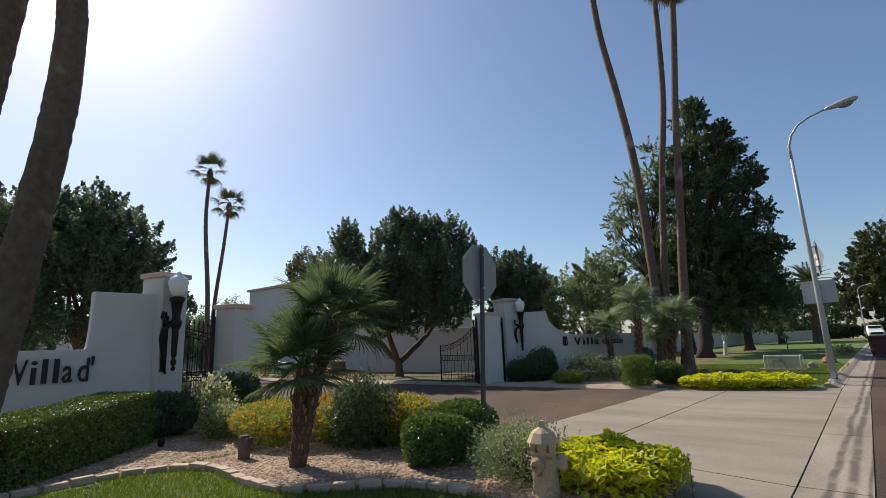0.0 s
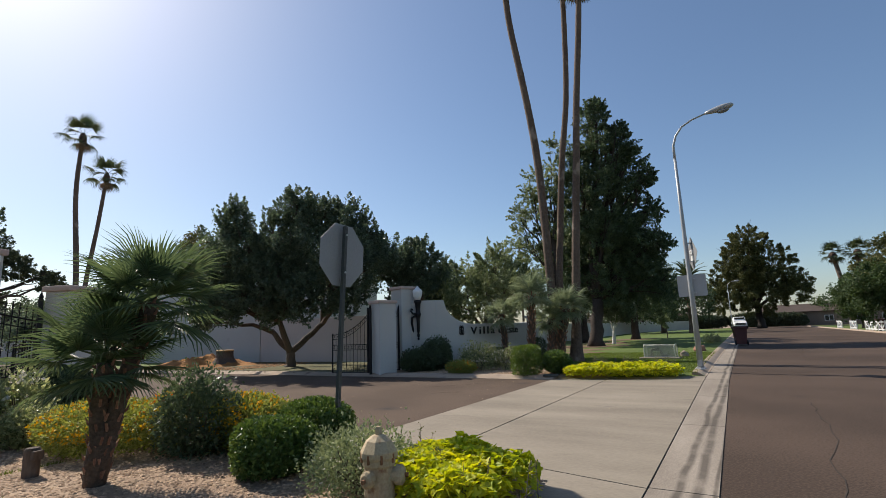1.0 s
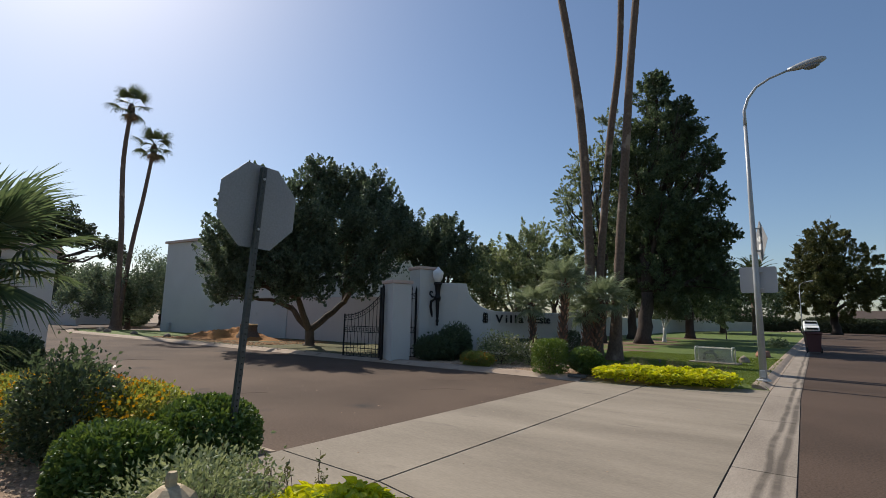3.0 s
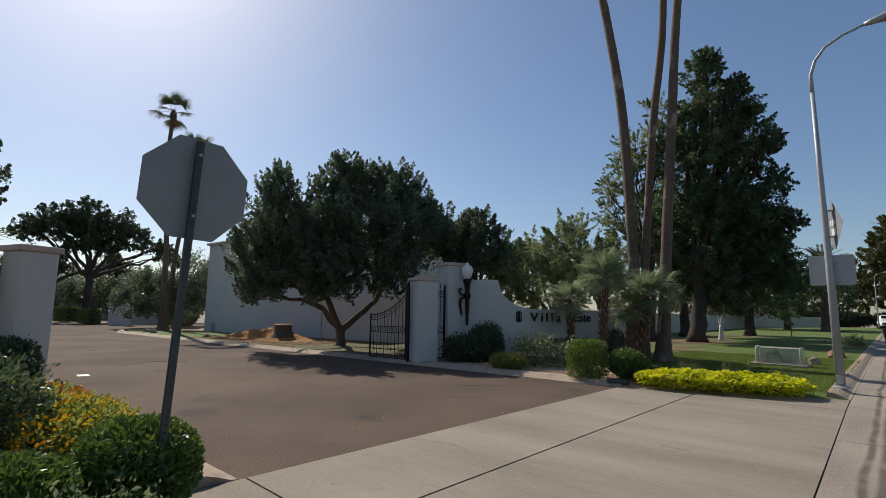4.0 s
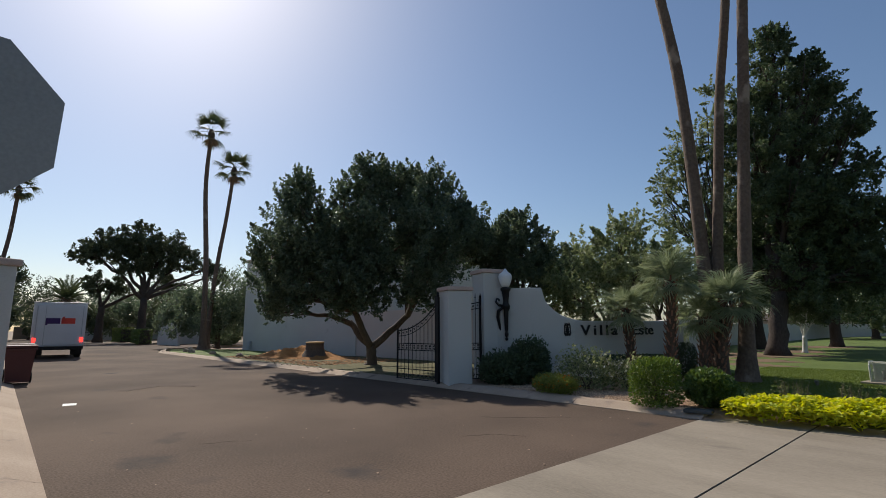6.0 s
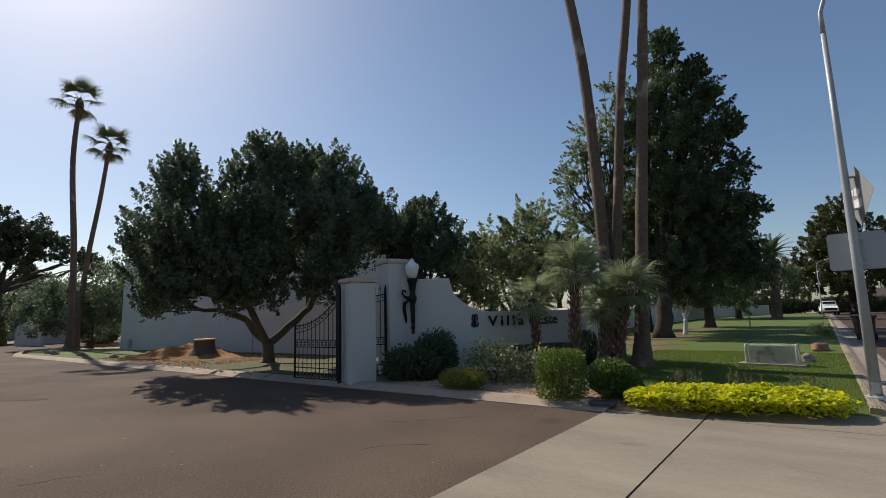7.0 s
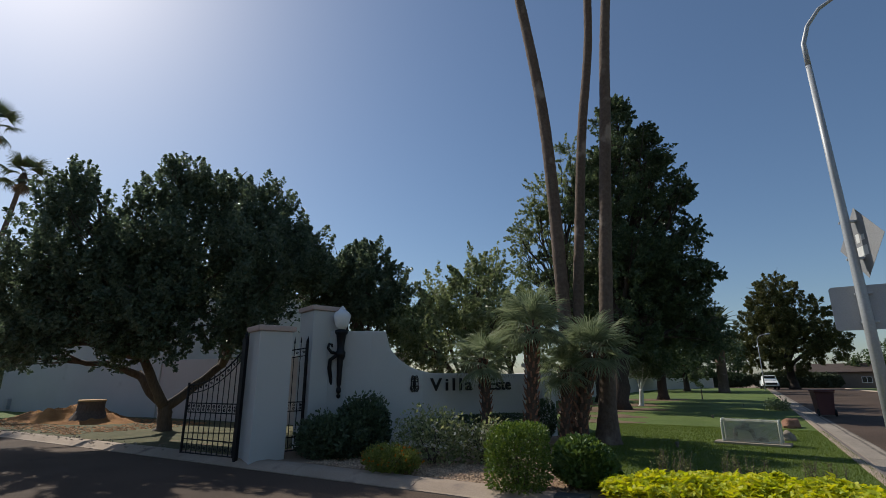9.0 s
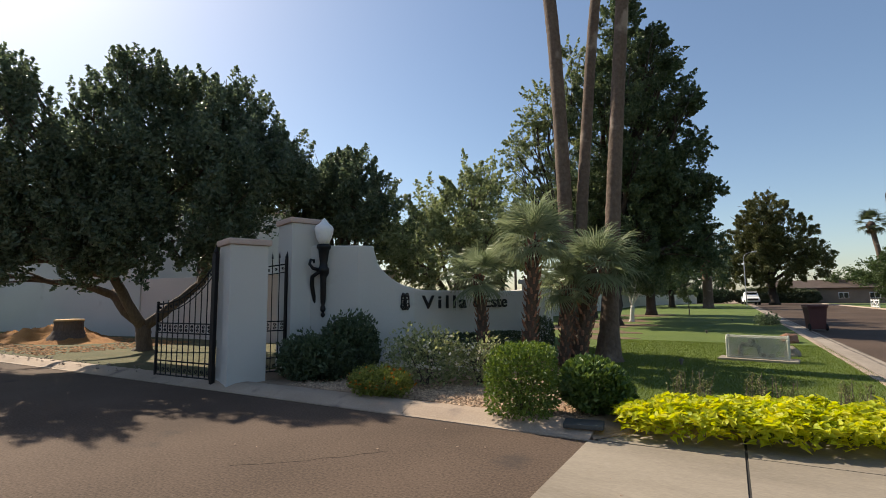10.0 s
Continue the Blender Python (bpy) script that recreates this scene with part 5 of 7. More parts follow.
hw, ht, pitch, hole = 0.0215, 0.003, 0.05, 0.012
for sx in (-1, 1):
    for dy in (-1, 1):
        g.box((sx * 0.020, dy * (hw + hole / 2) / 2, 1.32), (ht, hw - hole / 2, 2.74))
    for k in range(55):
        g.box((sx * 0.020, 0, -0.05 + pitch * (k + 0.5)), (ht, hole, pitch - hole))
for dy in (-1, 1):
    g.box((0.0, dy * hw, 1.32), (0.043, ht, 2.74))
part("post", g, M_postgreen, st, "dark square post with punched holes")
for z in (2.12, 2.58):
    part("bolt", Geo().lathe([(0.012, 0), (0.012, 0.012), (0.008, 0.016)], 6, m=pose(0.024, 0.0, z, 0, 90, 0)), M_steel, st)

# ---- street lamps ----
def street_lamp(at, lean, label, signs=True):
    t = thing("street_lamp", at, 0, label, "street lamp", "street lamps")
    g = Geo()
    g.lathe([(0.15, 0), (0.15, 0.03), (0.10, 0.05)], 12)
    for a in range(4):
        g.lathe([(0.016, 0.03), (0.016, 0.07)], 6, (0.11 * math.cos(a * 1.57 + 0.78), 0.11 * math.sin(a * 1.57 + 0.78), 0))
    part("base_plate", g, M_steel, t)
    g = Geo()
    col = [(0, 0, 0.02), (0, 0, 2.4), (0.0, 0, 4.4), (0.0, 0, 6.2)]
    g.tube([(lean * z, 0, z) for x, y, z in col], [0.080, 0.066, 0.052, 0.040], 14)
    for z in (2.55, 4.75):
        g.tube([(lean * z, 0, z - 0.02), (lean * z, 0, z + 0.02)], 0.080 - 0.0065 * z, 14)
    part("column", g, M_polegrey, t, "tapered galvanised column", True)
    g = Geo()
    arm = [(lean * 6.15, 0, 6.15), (lean * 6.6, 0, 6.6), (0.07, 0, 6.9), (0.26, 0, 7.15), (0.55, 0, 7.30), (0.95, 0, 7.40)]
    g.tube(arm, [0.040, 0.036, 0.033, 0.030, 0.027, 0.025], 10)
    part("arm", g, M_polegrey, t, "curved arm", True)
    m = pose(0.92, 0, 7.38, 0, -7, 0)
    g = Geo()
    prof = [(0.0, 0.035, 0.04), (0.12, 0.06, 0.065), (0.30, 0.10, 0.09), (0.52, 0.115, 0.095), (0.68, 0.09, 0.07), (0.75, 0.03, 0.03)]
    ring = 12
    v, f = [], []
    for x, hy, hz in prof:
        for k in range(ring):
            a = 2 * math.pi * k / ring
            v.append(m @ Vector((x, hy * math.cos(a), hz * math.sin(a) + 0.02)))
    for i in range(len(prof) - 1):
        for k in range(ring):
            f.append((i * ring + k, i * ring + (k + 1) % ring, (i + 1) * ring + (k + 1) % ring, (i + 1) * ring + k))
    f += [tuple(range(ring))[::-1], tuple((len(prof) - 1) * ring + k for k in range(ring))]
    g.add(v, f)
    head = part("lamp_head", g, M_polegrey, t, "grey cobra head", True)
    g = Geo().lathe([(0.105, 0.0), (0.09, -0.05), (0.05, -0.085), (0.001, -0.095)], 14, m=m @ pose(0.46, 0, -0.045) @ Matrix.Diagonal((1.7, 0.95, 1, 1)))
    part("lens", g, M_lens, head, "clear prismatic lens", True)
    g = Geo().box((0.02, 0.0, 0.17), (0.10, 0.02, 0.16), pose(-0.02, -0.095, 0), 0.006)
    part("access_cover", g, M_steel, t)
    if signs:
        g = Geo()
        w, h, r = 0.76, 0.62, 0.05
        poly = []
        for cx, cy, a0 in ((w / 2 - r, h / 2 - r, 0), (-w / 2 + r, h / 2 - r, 90), (-w / 2 + r, -h / 2 + r, 180), (w / 2 - r, -h / 2 + r, 270)):
            for k in range(5):
                a = radians(a0 + 22.5 * k)
                poly.append((cx + r * math.cos(a), cy + r * math.sin(a)))
        g.prism(poly, -0.0015, 0.0015, pose(0.02, 0.10, 2.36, 90, 0, 0))
        part("street_sign_back", g, M_signrect, t, "blank grey back of a rectangular traffic sign")
        g = Geo()
        q = 0.52
        g.prism([(0, q), (q, 0), (0, -q), (-q, 0)], -0.0015, 0.0015, pose(0.12, 0.06, 3.28, 0, 0, -70) @ pose(0.0, 0, 0, 90, 0, 0))
        dia = part("warning_sign", g, M_signback, t, "grey diamond plate with worn pale marks")
        g = Geo()
        for x0, y0, x1, y1 in ((-0.20, 0.02, -0.12, 0.12), (-0.09, 0.0, -0.01, 0.13), (0.03, 0.02, 0.10, 0.10), (-0.14, -0.20, 0.12, -0.06)):
            g.box(((x0 + x1) / 2, (y0 + y1) / 2, 0.0035), (x1 - x0, y1 - y0, 0.002), pose(0.12, 0.06, 3.28, 0, 0, -70) @ pose(0.0, 0, 0, 90, 0, 0))
        part("marks", g, M_signwhite, dia)
        for z in (2.15, 2.55, 3.05, 3.6):
            part("bracket", Geo().box((0.02, 0.07, z), (0.2, 0.06, 0.03), None, 0.004), M_steel, t)
    return t


street_lamp((0.0, 0.0, LAWN_Z), -0.004, "galvanised street lamp with a curved arm and traffic signs")
street_lamp((-0.55, 72.0, LAWN_Z), 0.0, "far street lamp at the lawn's edge", False)

# ---- hydrant ----
hy = thing("fire_hydrant", (-1.32, -12.67, 0.03), 25, "chalky cream fire hydrant with rust streaks", "fire hydrant")
hy.matrix_basis = hy.matrix_basis @ Matrix.Diagonal((0.88, 0.88, 1.0, 1.0))
part("barrel", Geo().lathe([(0.18, 0.0), (0.18, 0.03), (0.135, 0.04), (0.13, 0.36), (0.145, 0.38), (0.145, 0.42)], 18), M_hydrant, hy, smooth=False)
part("bonnet", Geo().lathe([(0.155, 0.42), (0.168, 0.44), (0.166, 0.475), (0.115, 0.555), (0.060, 0.59), (0.045, 0.595)], 8), M_hydrant, hy, "eight-sided cream bonnet")
part("operating_nut", Geo().lathe([(0.030, 0.59), (0.032, 0.63), (0.024, 0.655)], 5), M_hydrant, hy)
for a, r, ln in ((0, 0.062, 0.16), (110, 0.05, 0.15), (-110, 0.05, 0.15)):
    m = pose(0, 0, 0.30, 0, 0, a) @ pose(0.07, 0, 0, 0, 90, 0)
    n = part("nozzle", Geo().lathe([(r, 0), (r, ln * 0.5), (r * 1.25, ln * 0.52), (r * 1.25, ln * 0.85), (r * 0.8, ln)], 12, m=m), M_hydrant, hy)
    part("nozzle_nut", Geo().lathe([(0.018, ln), (0.018, ln + 0.03)], 5, m=m), M_rust, n)
for k in range(8):
    a = radians(45 * k + 22)
    part("flange_bolt", Geo().lathe([(0.012, 0.40), (0.012, 0.465)], 6, (0.150 * math.cos(a), 0.150 * math.sin(a), 0)), M_rust, hy)


# ---- shrubs, hedges, flowers ----
def shell_points(n, rx, ry, rz, rng, square=2.0, depth=0.12, lo=-0.4):
    """Places in the outer skin of a rounded or boxy mass."""
    p = rng.normal(size=(n, 3))
    k = (np.abs(p) ** square).sum(1, keepdims=True) ** (1 / square)
    p = p / k
    p = p * (1 - depth * rng.uniform(size=(n, 1)) ** 1.5)
    p[:, 2] = np.maximum(p[:, 2], lo)
    return p * (rx, ry, rz)


def shrub(name, at, size, mat, n, leaf, label, seed, square=2.2, category="shrub", flowers=None, rough=0.10, twigs=8, wild=0.0, core=True, group="", turn=0.0, depth=0.25):
    """A shrub of single leaves over stems; size: half width, half depth, height."""
    rng = np.random.default_rng(seed)
    t = thing(name, at, turn, label, category, group)
    rx, ry, h = size
    g = Geo()
    for i in range(twigs):
        a = rng.uniform(0, 6.28)
        e = Vector((rx * 0.7 * math.cos(a) * rng.uniform(0.3, 1), ry * 0.7 * math.sin(a) * rng.uniform(0.3, 1), h * rng.uniform(0.5, 0.9)))
        g.tube(bend((e.x * 0.15, e.y * 0.15, -0.02), e, 0.02, 4, rng, 0.02), [0.016, 0.013, 0.01, 0.007, 0.004], 5)
    part("woody_stem", g, M_bark, t, kind="stuff")
    p = shell_points(n, rx, ry, h / 2, rng, square, depth, -1)
    if core:
        q = shell_points(n // 4, rx * 0.72, ry * 0.72, h / 2 * 0.75, rng, square, 0.5, -1)
        p = np.concatenate([p, q])
    # uneven outline
    bumps = rng.normal(size=(24, 3))
    bumps /= np.linalg.norm(bumps, axis=1, keepdims=True)
    amp = rng.uniform(-1, 1, size=24)
    u = p / (np.linalg.norm(p, axis=1, keepdims=True) + 1e-6)
    w = np.exp((u @ bumps.T - 1) * 9) @ amp
    p = p * (1 + rough * w[:, None])
    if wild:
        p += rng.normal(size=p.shape) * wild * (0.4, 0.4, 1)
    p[:, 2] += h / 2
    p = p[p[:, 2] > 0.01]
    piece("foliage", leaf_mesh("foliage", mat, p, leaf, rng, 0.55, 0.25, 0.35, centre=(0, 0, h * 0.4)), t)
    if flowers:
        fm, fn, fs, fname = flowers
        f = shell_points(fn, rx * 1.04, ry * 1.04, h / 2 * 1.06, rng, square, 0.06, -0.2)
        f[:, 2] += h / 2
        f = np.repeat(f, 3, axis=0) + rng.normal(size=(fn * 3, 3)) * fs * 0.4
        piece(fname, leaf_mesh(fname, fm, f, fs, rng, 0.9, 0.6, 0.3), t, kind="stuff")
    return t


# south bed
shrub("round_bush", (-2.98, -12.28, 0.06), (0.42, 0.40, 0.54), L_bush, 7000, 0.05, "dense clipped round green bush in the bed", 71, 2.6, "bush", group="clipped bushes")
shrub("round_bush", (-3.22, -11.52, 0.06), (0.48, 0.42, 0.62), L_bush, 7500, 0.05, "dense clipped round green bush at the sign post", 72, 2.6, "bush", group="clipped bushes")
shrub("dark_shrub", (-4.50, -12.18, 0.06), (0.44, 0.42, 0.88), L_dark, 4400, 0.055, "dark loose green shrub behind the fan palm", 73, 2.0, "shrub", wild=0.10, rough=0.25)
shrub("lantana", (-4.25, -11.68, 0.06), (0.85, 0.45, 0.66), L_lantana, 10500, 0.042, "lantana mound covered in yellow orange flowers", 75, 2.0, "flowers", (L_yellow, 620, 0.032, "blossoms"), wild=0.03)
shrub("lantana", (-6.0, -12.45, 0.06), (1.15, 0.7, 0.6), L_lantana, 13500, 0.042, "lantana mound covered in golden flowers", 76, 2.0, "flowers", (L_yellow, 800, 0.032, "blossoms"), wild=0.03)
shrub("lantana", (-5.4, -11.75, 0.06), (0.8, 0.5, 0.66), L_lantana, 6000, 0.042, "lantana mound with orange flowers by the kerb", 77, 2.0, "flowers", (L_orange, 520, 0.032, "blossoms"), wild=0.03)
shrub("lantana", (-7.3, -11.75, 0.06), (1.1, 0.45, 0.5), L_lantana, 9000, 0.042, "low lantana mound along the kerb", 78, 2.0, "flowers", (L_yellow, 380, 0.032, "blossoms"), wild=0.03)
shrub("grey_shrub", (-7.30, -12.80, 0.06), (0.40, 0.38, 0.50), L_rose, 3500, 0.05, "pale grey leaved shrub beside the hedge", 79, 2.0, "shrub", wild=0.05)
shrub("rose_bush", (-8.30, -12.60, 0.06), (0.40, 0.40, 0.88), L_rose, 1300, 0.085, "loose rose bush with pale blooms below the pillar", 80, 2.0, "shrub", (L_white, 40, 0.06, "blooms"), wild=0.10)
shrub("dark_shrub", (-8.5, -13.4, 0.06), (0.6, 0.55, 0.75), L_dark, 4500, 0.06, "dark clipped shrub at the hedge's end", 81, 2.6, "shrub")
shrub("dark_shrub", (-9.35, -11.6, 0.06), (0.55, 0.45, 0.95), L_dark, 6000, 0.06, "dark rounded shrub at the gate pillar's foot", 82, 2.2, "shrub", wild=0.03)
shrub("dark_shrub", (-12.5, -11.9, 0.06), (0.7, 0.5, 0.9), L_dark, 5000, 0.06, "dark shrub just inside the gate", 83, 2.2, "shrub", wild=0.03)
shrub("sage", (-1.75, -12.38, 0.06), (0.44, 0.44, 0.46), L_sage, 4200, 0.034, "silvery sage with upright sprigs beside the hydrant", 84, 2.0, "shrub", (L_white, 60, 0.016, "blossoms"), wild=0.09, twigs=26, rough=0.3)
shrub("sage", (-2.2, -12.02, 0.06), (0.40, 0.36, 0.34), L_sage, 2600, 0.034, "silvery sage between bush and hydrant", 85, 2.0, "shrub", (L_white, 40, 0.016, "blossoms"), wild=0.08, twigs=20, rough=0.3)


def vine_bed(name, at, size, n, leaf, label, seed, turn=0.0):
    """Lime potato vine: broad heart-shaped leaves in a low mound."""
    rng = np.random.default_rng(seed)
    t = thing(name, at, turn, label, "ground cover", "lime ground cover")
    rx, ry, h = size
    g = Geo()
    for i in range(26):
        a = rng.uniform(0, 6.28)
        e = Vector((rx * 0.9 * math.cos(a), ry * 0.9 * math.sin(a), h * rng.uniform(0.3, 0.7)))
        g.tube(bend((e.x * 0.2, e.y * 0.2, 0), e, 0.05, 4, rng, 0.03), 0.007, 4)
    part("runners", g, L_lantana, t)
    v, f = [], []
    for i in range(n):
        while True:
            x, y = rng.uniform(-1, 1, 2)
            if abs(x) ** 3 + abs(y) ** 3 < 1 + rng.uniform(-0.15, 0.12):
                break
        top = h * (1 - 0.75 * (abs(x) ** 4 + abs(y) ** 4) / 2) * (0.82 + 0.3 * noise.noise((x * rx * 3, y * ry * 3, seed)))
        z = top * rng.uniform(0.12, 1.0) if rng.uniform() < 0.45 else top * rng.uniform(0.9, 1.06)
        s = leaf * rng.uniform(0.6, 1.2)
        m = pose(x * rx, y * ry, max(0.02, z), rng.normal() * 26, rng.normal() * 26, rng.uniform(0, 360))
        # heart outline with lobes, folded along its rib
        out = [(0, 0.0), (0.34, -0.16), (0.52, 0.12), (0.34, 0.42), (0.16, 0.62), (0, 1.0), (-0.16, 0.62), (-0.34, 0.42), (-0.52, 0.12), (-0.34, -0.16)]
        o = len(v)
        for px, py in out:
            v.append(tuple(m @ Vector((px * s, py * s, abs(px) * s * 0.35 - py * py * s * 0.22))))
        f += [(o, o + 1, o + 2, o + 3, o + 4, o + 5), (o, o + 5, o + 6, o + 7, o + 8, o + 9)]
    g = Geo()
    g.v, g.f = v, f
    part("foliage", g, L_lime, t)
    return t


vine_bed("potato_vine", (-1.0, -12.04, 0.06), (0.64, 0.56, 0.40), 2800, 0.074, "lime yellow potato vine spilling beside the hydrant", 86, -20)
vine_bed("potato_vine", (-1.80, -1.72, 0.06), (1.52, 0.56, 0.36), 3900, 0.085, "lime yellow potato vine strip at the lawn's edge", 87, 15)


def stalks(at, rx, ry, h, n, seed, label):
    rng = np.random.default_rng(seed)
    t = thing("stalk_plant", at, 0, label, "plant", "dry stalk plants")
    g, pts = Geo(), []
    for i in range(n):
        x, y = rng.uniform(-rx, rx), rng.uniform(-ry, ry)
        e = Vector((x + rng.normal() * 0.05, y + rng.normal() * 0.05, h * rng.uniform(0.6, 1.1)))
        g.tube([(x, y, 0), tuple(e)], [0.005, 0.002], 4)
        for k in range(16):
            pts.append(Vector((x, y, 0)).lerp(e, rng.uniform(0.25, 1.0)) + Vector(rng.normal(size=3) * 0.018))
    part("woody_stem", g, M_bark, t, kind="stuff")
    piece("foliage", leaf_mesh("foliage", L_brownstalk, np.array(pts), 0.04, rng, 0.4), t)


stalks((-2.6, -0.75, LAWN_Z), 0.25, 0.2, 0.42, 26, 90, "sparse dry upright plant behind the lime vine")
stalks((-1.75, -0.6, LAWN_Z), 0.3, 0.2, 0.40, 26, 91, "sparse dry upright plant behind the lime vine")
stalks((-0.85, -0.4, LAWN_Z), 0.25, 0.2, 0.36, 22, 92, "low dry plant behind the lime vine")
stalks((-1.95, -11.75, 0.06), 0.45, 0.3, 0.42, 18, 93, "thin dark flower spikes above the sage")
stalks((-0.7, -12.2, 0.06), 0.45, 0.3, 0.36, 12, 94, "thin flower spikes above the lime vine")
# bed at the sign wall
shrub("boxwood", (-4.32, -2.16, 0.075), (0.40, 0.40, 0.86), L_box, 5200, 0.05, "clipped square light green boxwood bush", 95, 5.0, "bush", rough=0.09, wild=0.012, group="clipped bushes")
shrub("round_bush", (-3.58, -1.62, 0.075), (0.45, 0.42, 0.66), L_bush, 3000, 0.085, "low round bright green bush beside the boxwood", 96, 2.3, "bush", rough=0.10, group="clipped bushes")
# roses: extra pale blooms brighten them in place of sunlight on the leaves
shrub("rose_bush", (-6.50, -0.95, 0.075), (0.72, 0.55, 0.86), L_rose, 1700, 0.07, "airy rose bush with pale blooms, many standing in for sunlit leaves", 97, 2.0, "shrub", (L_white, 150, 0.045, "blooms"), wild=0.10)
shrub("rose_bush", (-5.72, -0.45, 0.075), (0.55, 0.45, 0.68), L_rose, 1000, 0.07, "airy rose bush in front of the sign wall", 98, 2.0, "shrub", (L_white, 80, 0.045, "blooms"), wild=0.09)
shrub("dark_shrub", (-8.55, -1.35, 0.075), (0.80, 0.55, 0.72), L_dark, 6000, 0.08, "dark spreading shrub below the lantern", 99, 2.0, "shrub", wild=0.09, rough=0.22)
shrub("dark_shrub", (-8.30, -0.75, 0.075), (0.55, 0.5, 1.05), L_dark, 4500, 0.08, "dark rounded shrub against the wall", 100, 2.2, "shrub", wild=0.08, rough=0.2)
shrub("low_hedge", (-7.0, 1.75, 0.075), (1.75, 0.28, 0.66), L_dark, 9000, 0.05, "low dark clipped hedge along the sign wall", 101, 4.5, "hedge", rough=0.04, turn=67)
shrub("lantana", (-6.6, -2.02, 0.075), (0.55, 0.36, 0.40), L_lantana, 4200, 0.045, "low lantana with small orange flowers", 102, 2.0, "flowers", (L_orange, 90, 0.035, "blossoms"), wild=0.04)
shrub("potted_shrub", (-6.0, 3.3, 0.075), (0.3, 0.3, 0.95), L_dark, 2500, 0.05, "dark small shrub at the end pillar", 103, 2.2, "shrub")
# clipped hedge on the south side
def box_hedge(name, a, b, width, h, mat, n, leaf, label, seed, fall=0.0):
    """A clipped hedge whose top drops by fall towards its end b."""
    rng = np.random.default_rng(seed)
    a, b = Vector((*a, 0.06)), Vector((*b, 0.06))
    d = b - a
    t = thing(name, a, math.degrees(math.atan2(d.y, d.x)), label, "hedge", "clipped hedges")
    ln = d.length
    pts = []
    faces = (("z", ln * width), ("y0", ln * h), ("y1", ln * h), ("x0", width * h), ("x1", width * h))
    tot = sum(q for _, q in faces)
    for k, q in faces:
        m = int(n * q / tot)
        x, y, z = rng.uniform(0, ln, m), rng.uniform(-width / 2, width / 2, m), rng.uniform(0.02, h, m)
        e = np.abs(rng.normal(size=m)) * 0.045
        if k == "z":
            z = h - e
        elif k == "y0":
            y = -width / 2 + e
        elif k == "y1":
            y = width / 2 - e
        elif k == "x0":
            x = e
        else:
            x = ln - e
        w = np.array([noise.noise((p * 1.7, q2 * 1.7, r * 1.7)) for p, q2, r in zip(x, y, z)]) * 0.06
        pts.append(np.stack([x, y + w * np.sign(y), z + w * 0.6], 1))
    p = np.concatenate(pts)
    p[:, 2] *= 1 - fall / h * p[:, 0] / ln
    piece("foliage", leaf_mesh("foliage", mat, p, leaf, rng, 0.55, 0.3), t)
    low = h - fall
    g = Geo().box((ln / 2, 0, low / 2 - 0.05), (ln - 0.22, width - 0.22, low - 0.12), None, 0.08)
    part("inner_mass", g, M_darkbark, t, "dense dark twigs inside")


box_hedge("box_hedge", (-8.12, -14.02), (-6.20, -16.05), 0.92, 0.82, L_hedge, 34000, 0.042, "long clipped box hedge with a bright sunlit top", 104, 0.17)
box_hedge("box_hedge", (-58, 0.2), (-66, 0.9), 1.2, 1.5, L_hedge, 4000, 0.16, "far clipped hedge block at the bend", 105)
box_hedge("box_hedge", (-70, 0.6), (-76, 0.6), 1.4, 1.7, L_hedge, 3500, 0.18, "far clipped hedge block at the bend", 106)
shrub("dark_shrub", (-46.5, 4.2, 0.06), (2.2, 1.2, 2.0), L_dark, 5000, 0.16, "large dark shrub by the bend", 107, 2.2, "shrub", wild=0.1)
shrub("oleander", (12.0, 33.0, 0.09), (1.1, 0.9, 1.9), L_fargreen, 3000, 0.12, "pale green shrub behind the white fence", 108, 2.0, "shrub", wild=0.1)
shrub("white_flowers", (14.8, 21.0, 0.09), (1.6, 0.9, 0.8), L_grey, 3000, 0.09, "pale flowering shrub near the brick pillar", 109, 2.0, "shrub", (L_white, 80, 0.07, "blooms"), wild=0.06)
shrub("oleander", (5.5, 106.9, 0.0), (6.0, 1.0, 2.6), L_pine, 9000, 0.40, "dark shrubs closing the end of the street", 208, 3.0, "shrub", wild=0.15)
shrub("oleander", (-9.5, 106.9, 0.0), (8.0, 1.0, 2.8), L_pine, 11000, 0.40, "dark shrubs closing the end of the lawn", 209, 3.0, "shrub", wild=0.15)
shrub("lawn_shrub", (-0.75, 20.2, 0.1), (0.5, 0.9, 0.32), L_dark, 1500, 0.08, "dark cut branches lying on the lawn by the kerb", 110, 2.0, "branches", wild=0.15)

# path light, edging bricks, pebbles
pl = thing("path_light", (-5.32, -13.46, 0.06), 12, "short weathered wooden garden light post", "garden light")
part("post", Geo().lathe([(0.075, 0), (0.075, 0.27), (0.06, 0.29)], 12), M_bark, pl)
part("hood", Geo().box((0.07, 0, 0.22), (0.08, 0.10, 0.09), None, 0.01), M_bark, pl)
pl2 = thing("path_light", (-7.35, -13.75, 0.06), 0, "small dark spotlight in the gravel", "garden light")
part("spot", Geo().lathe([(0.03, 0), (0.05, 0.05), (0.05, 0.11), (0.03, 0.12)], 10), M_iron, pl2)

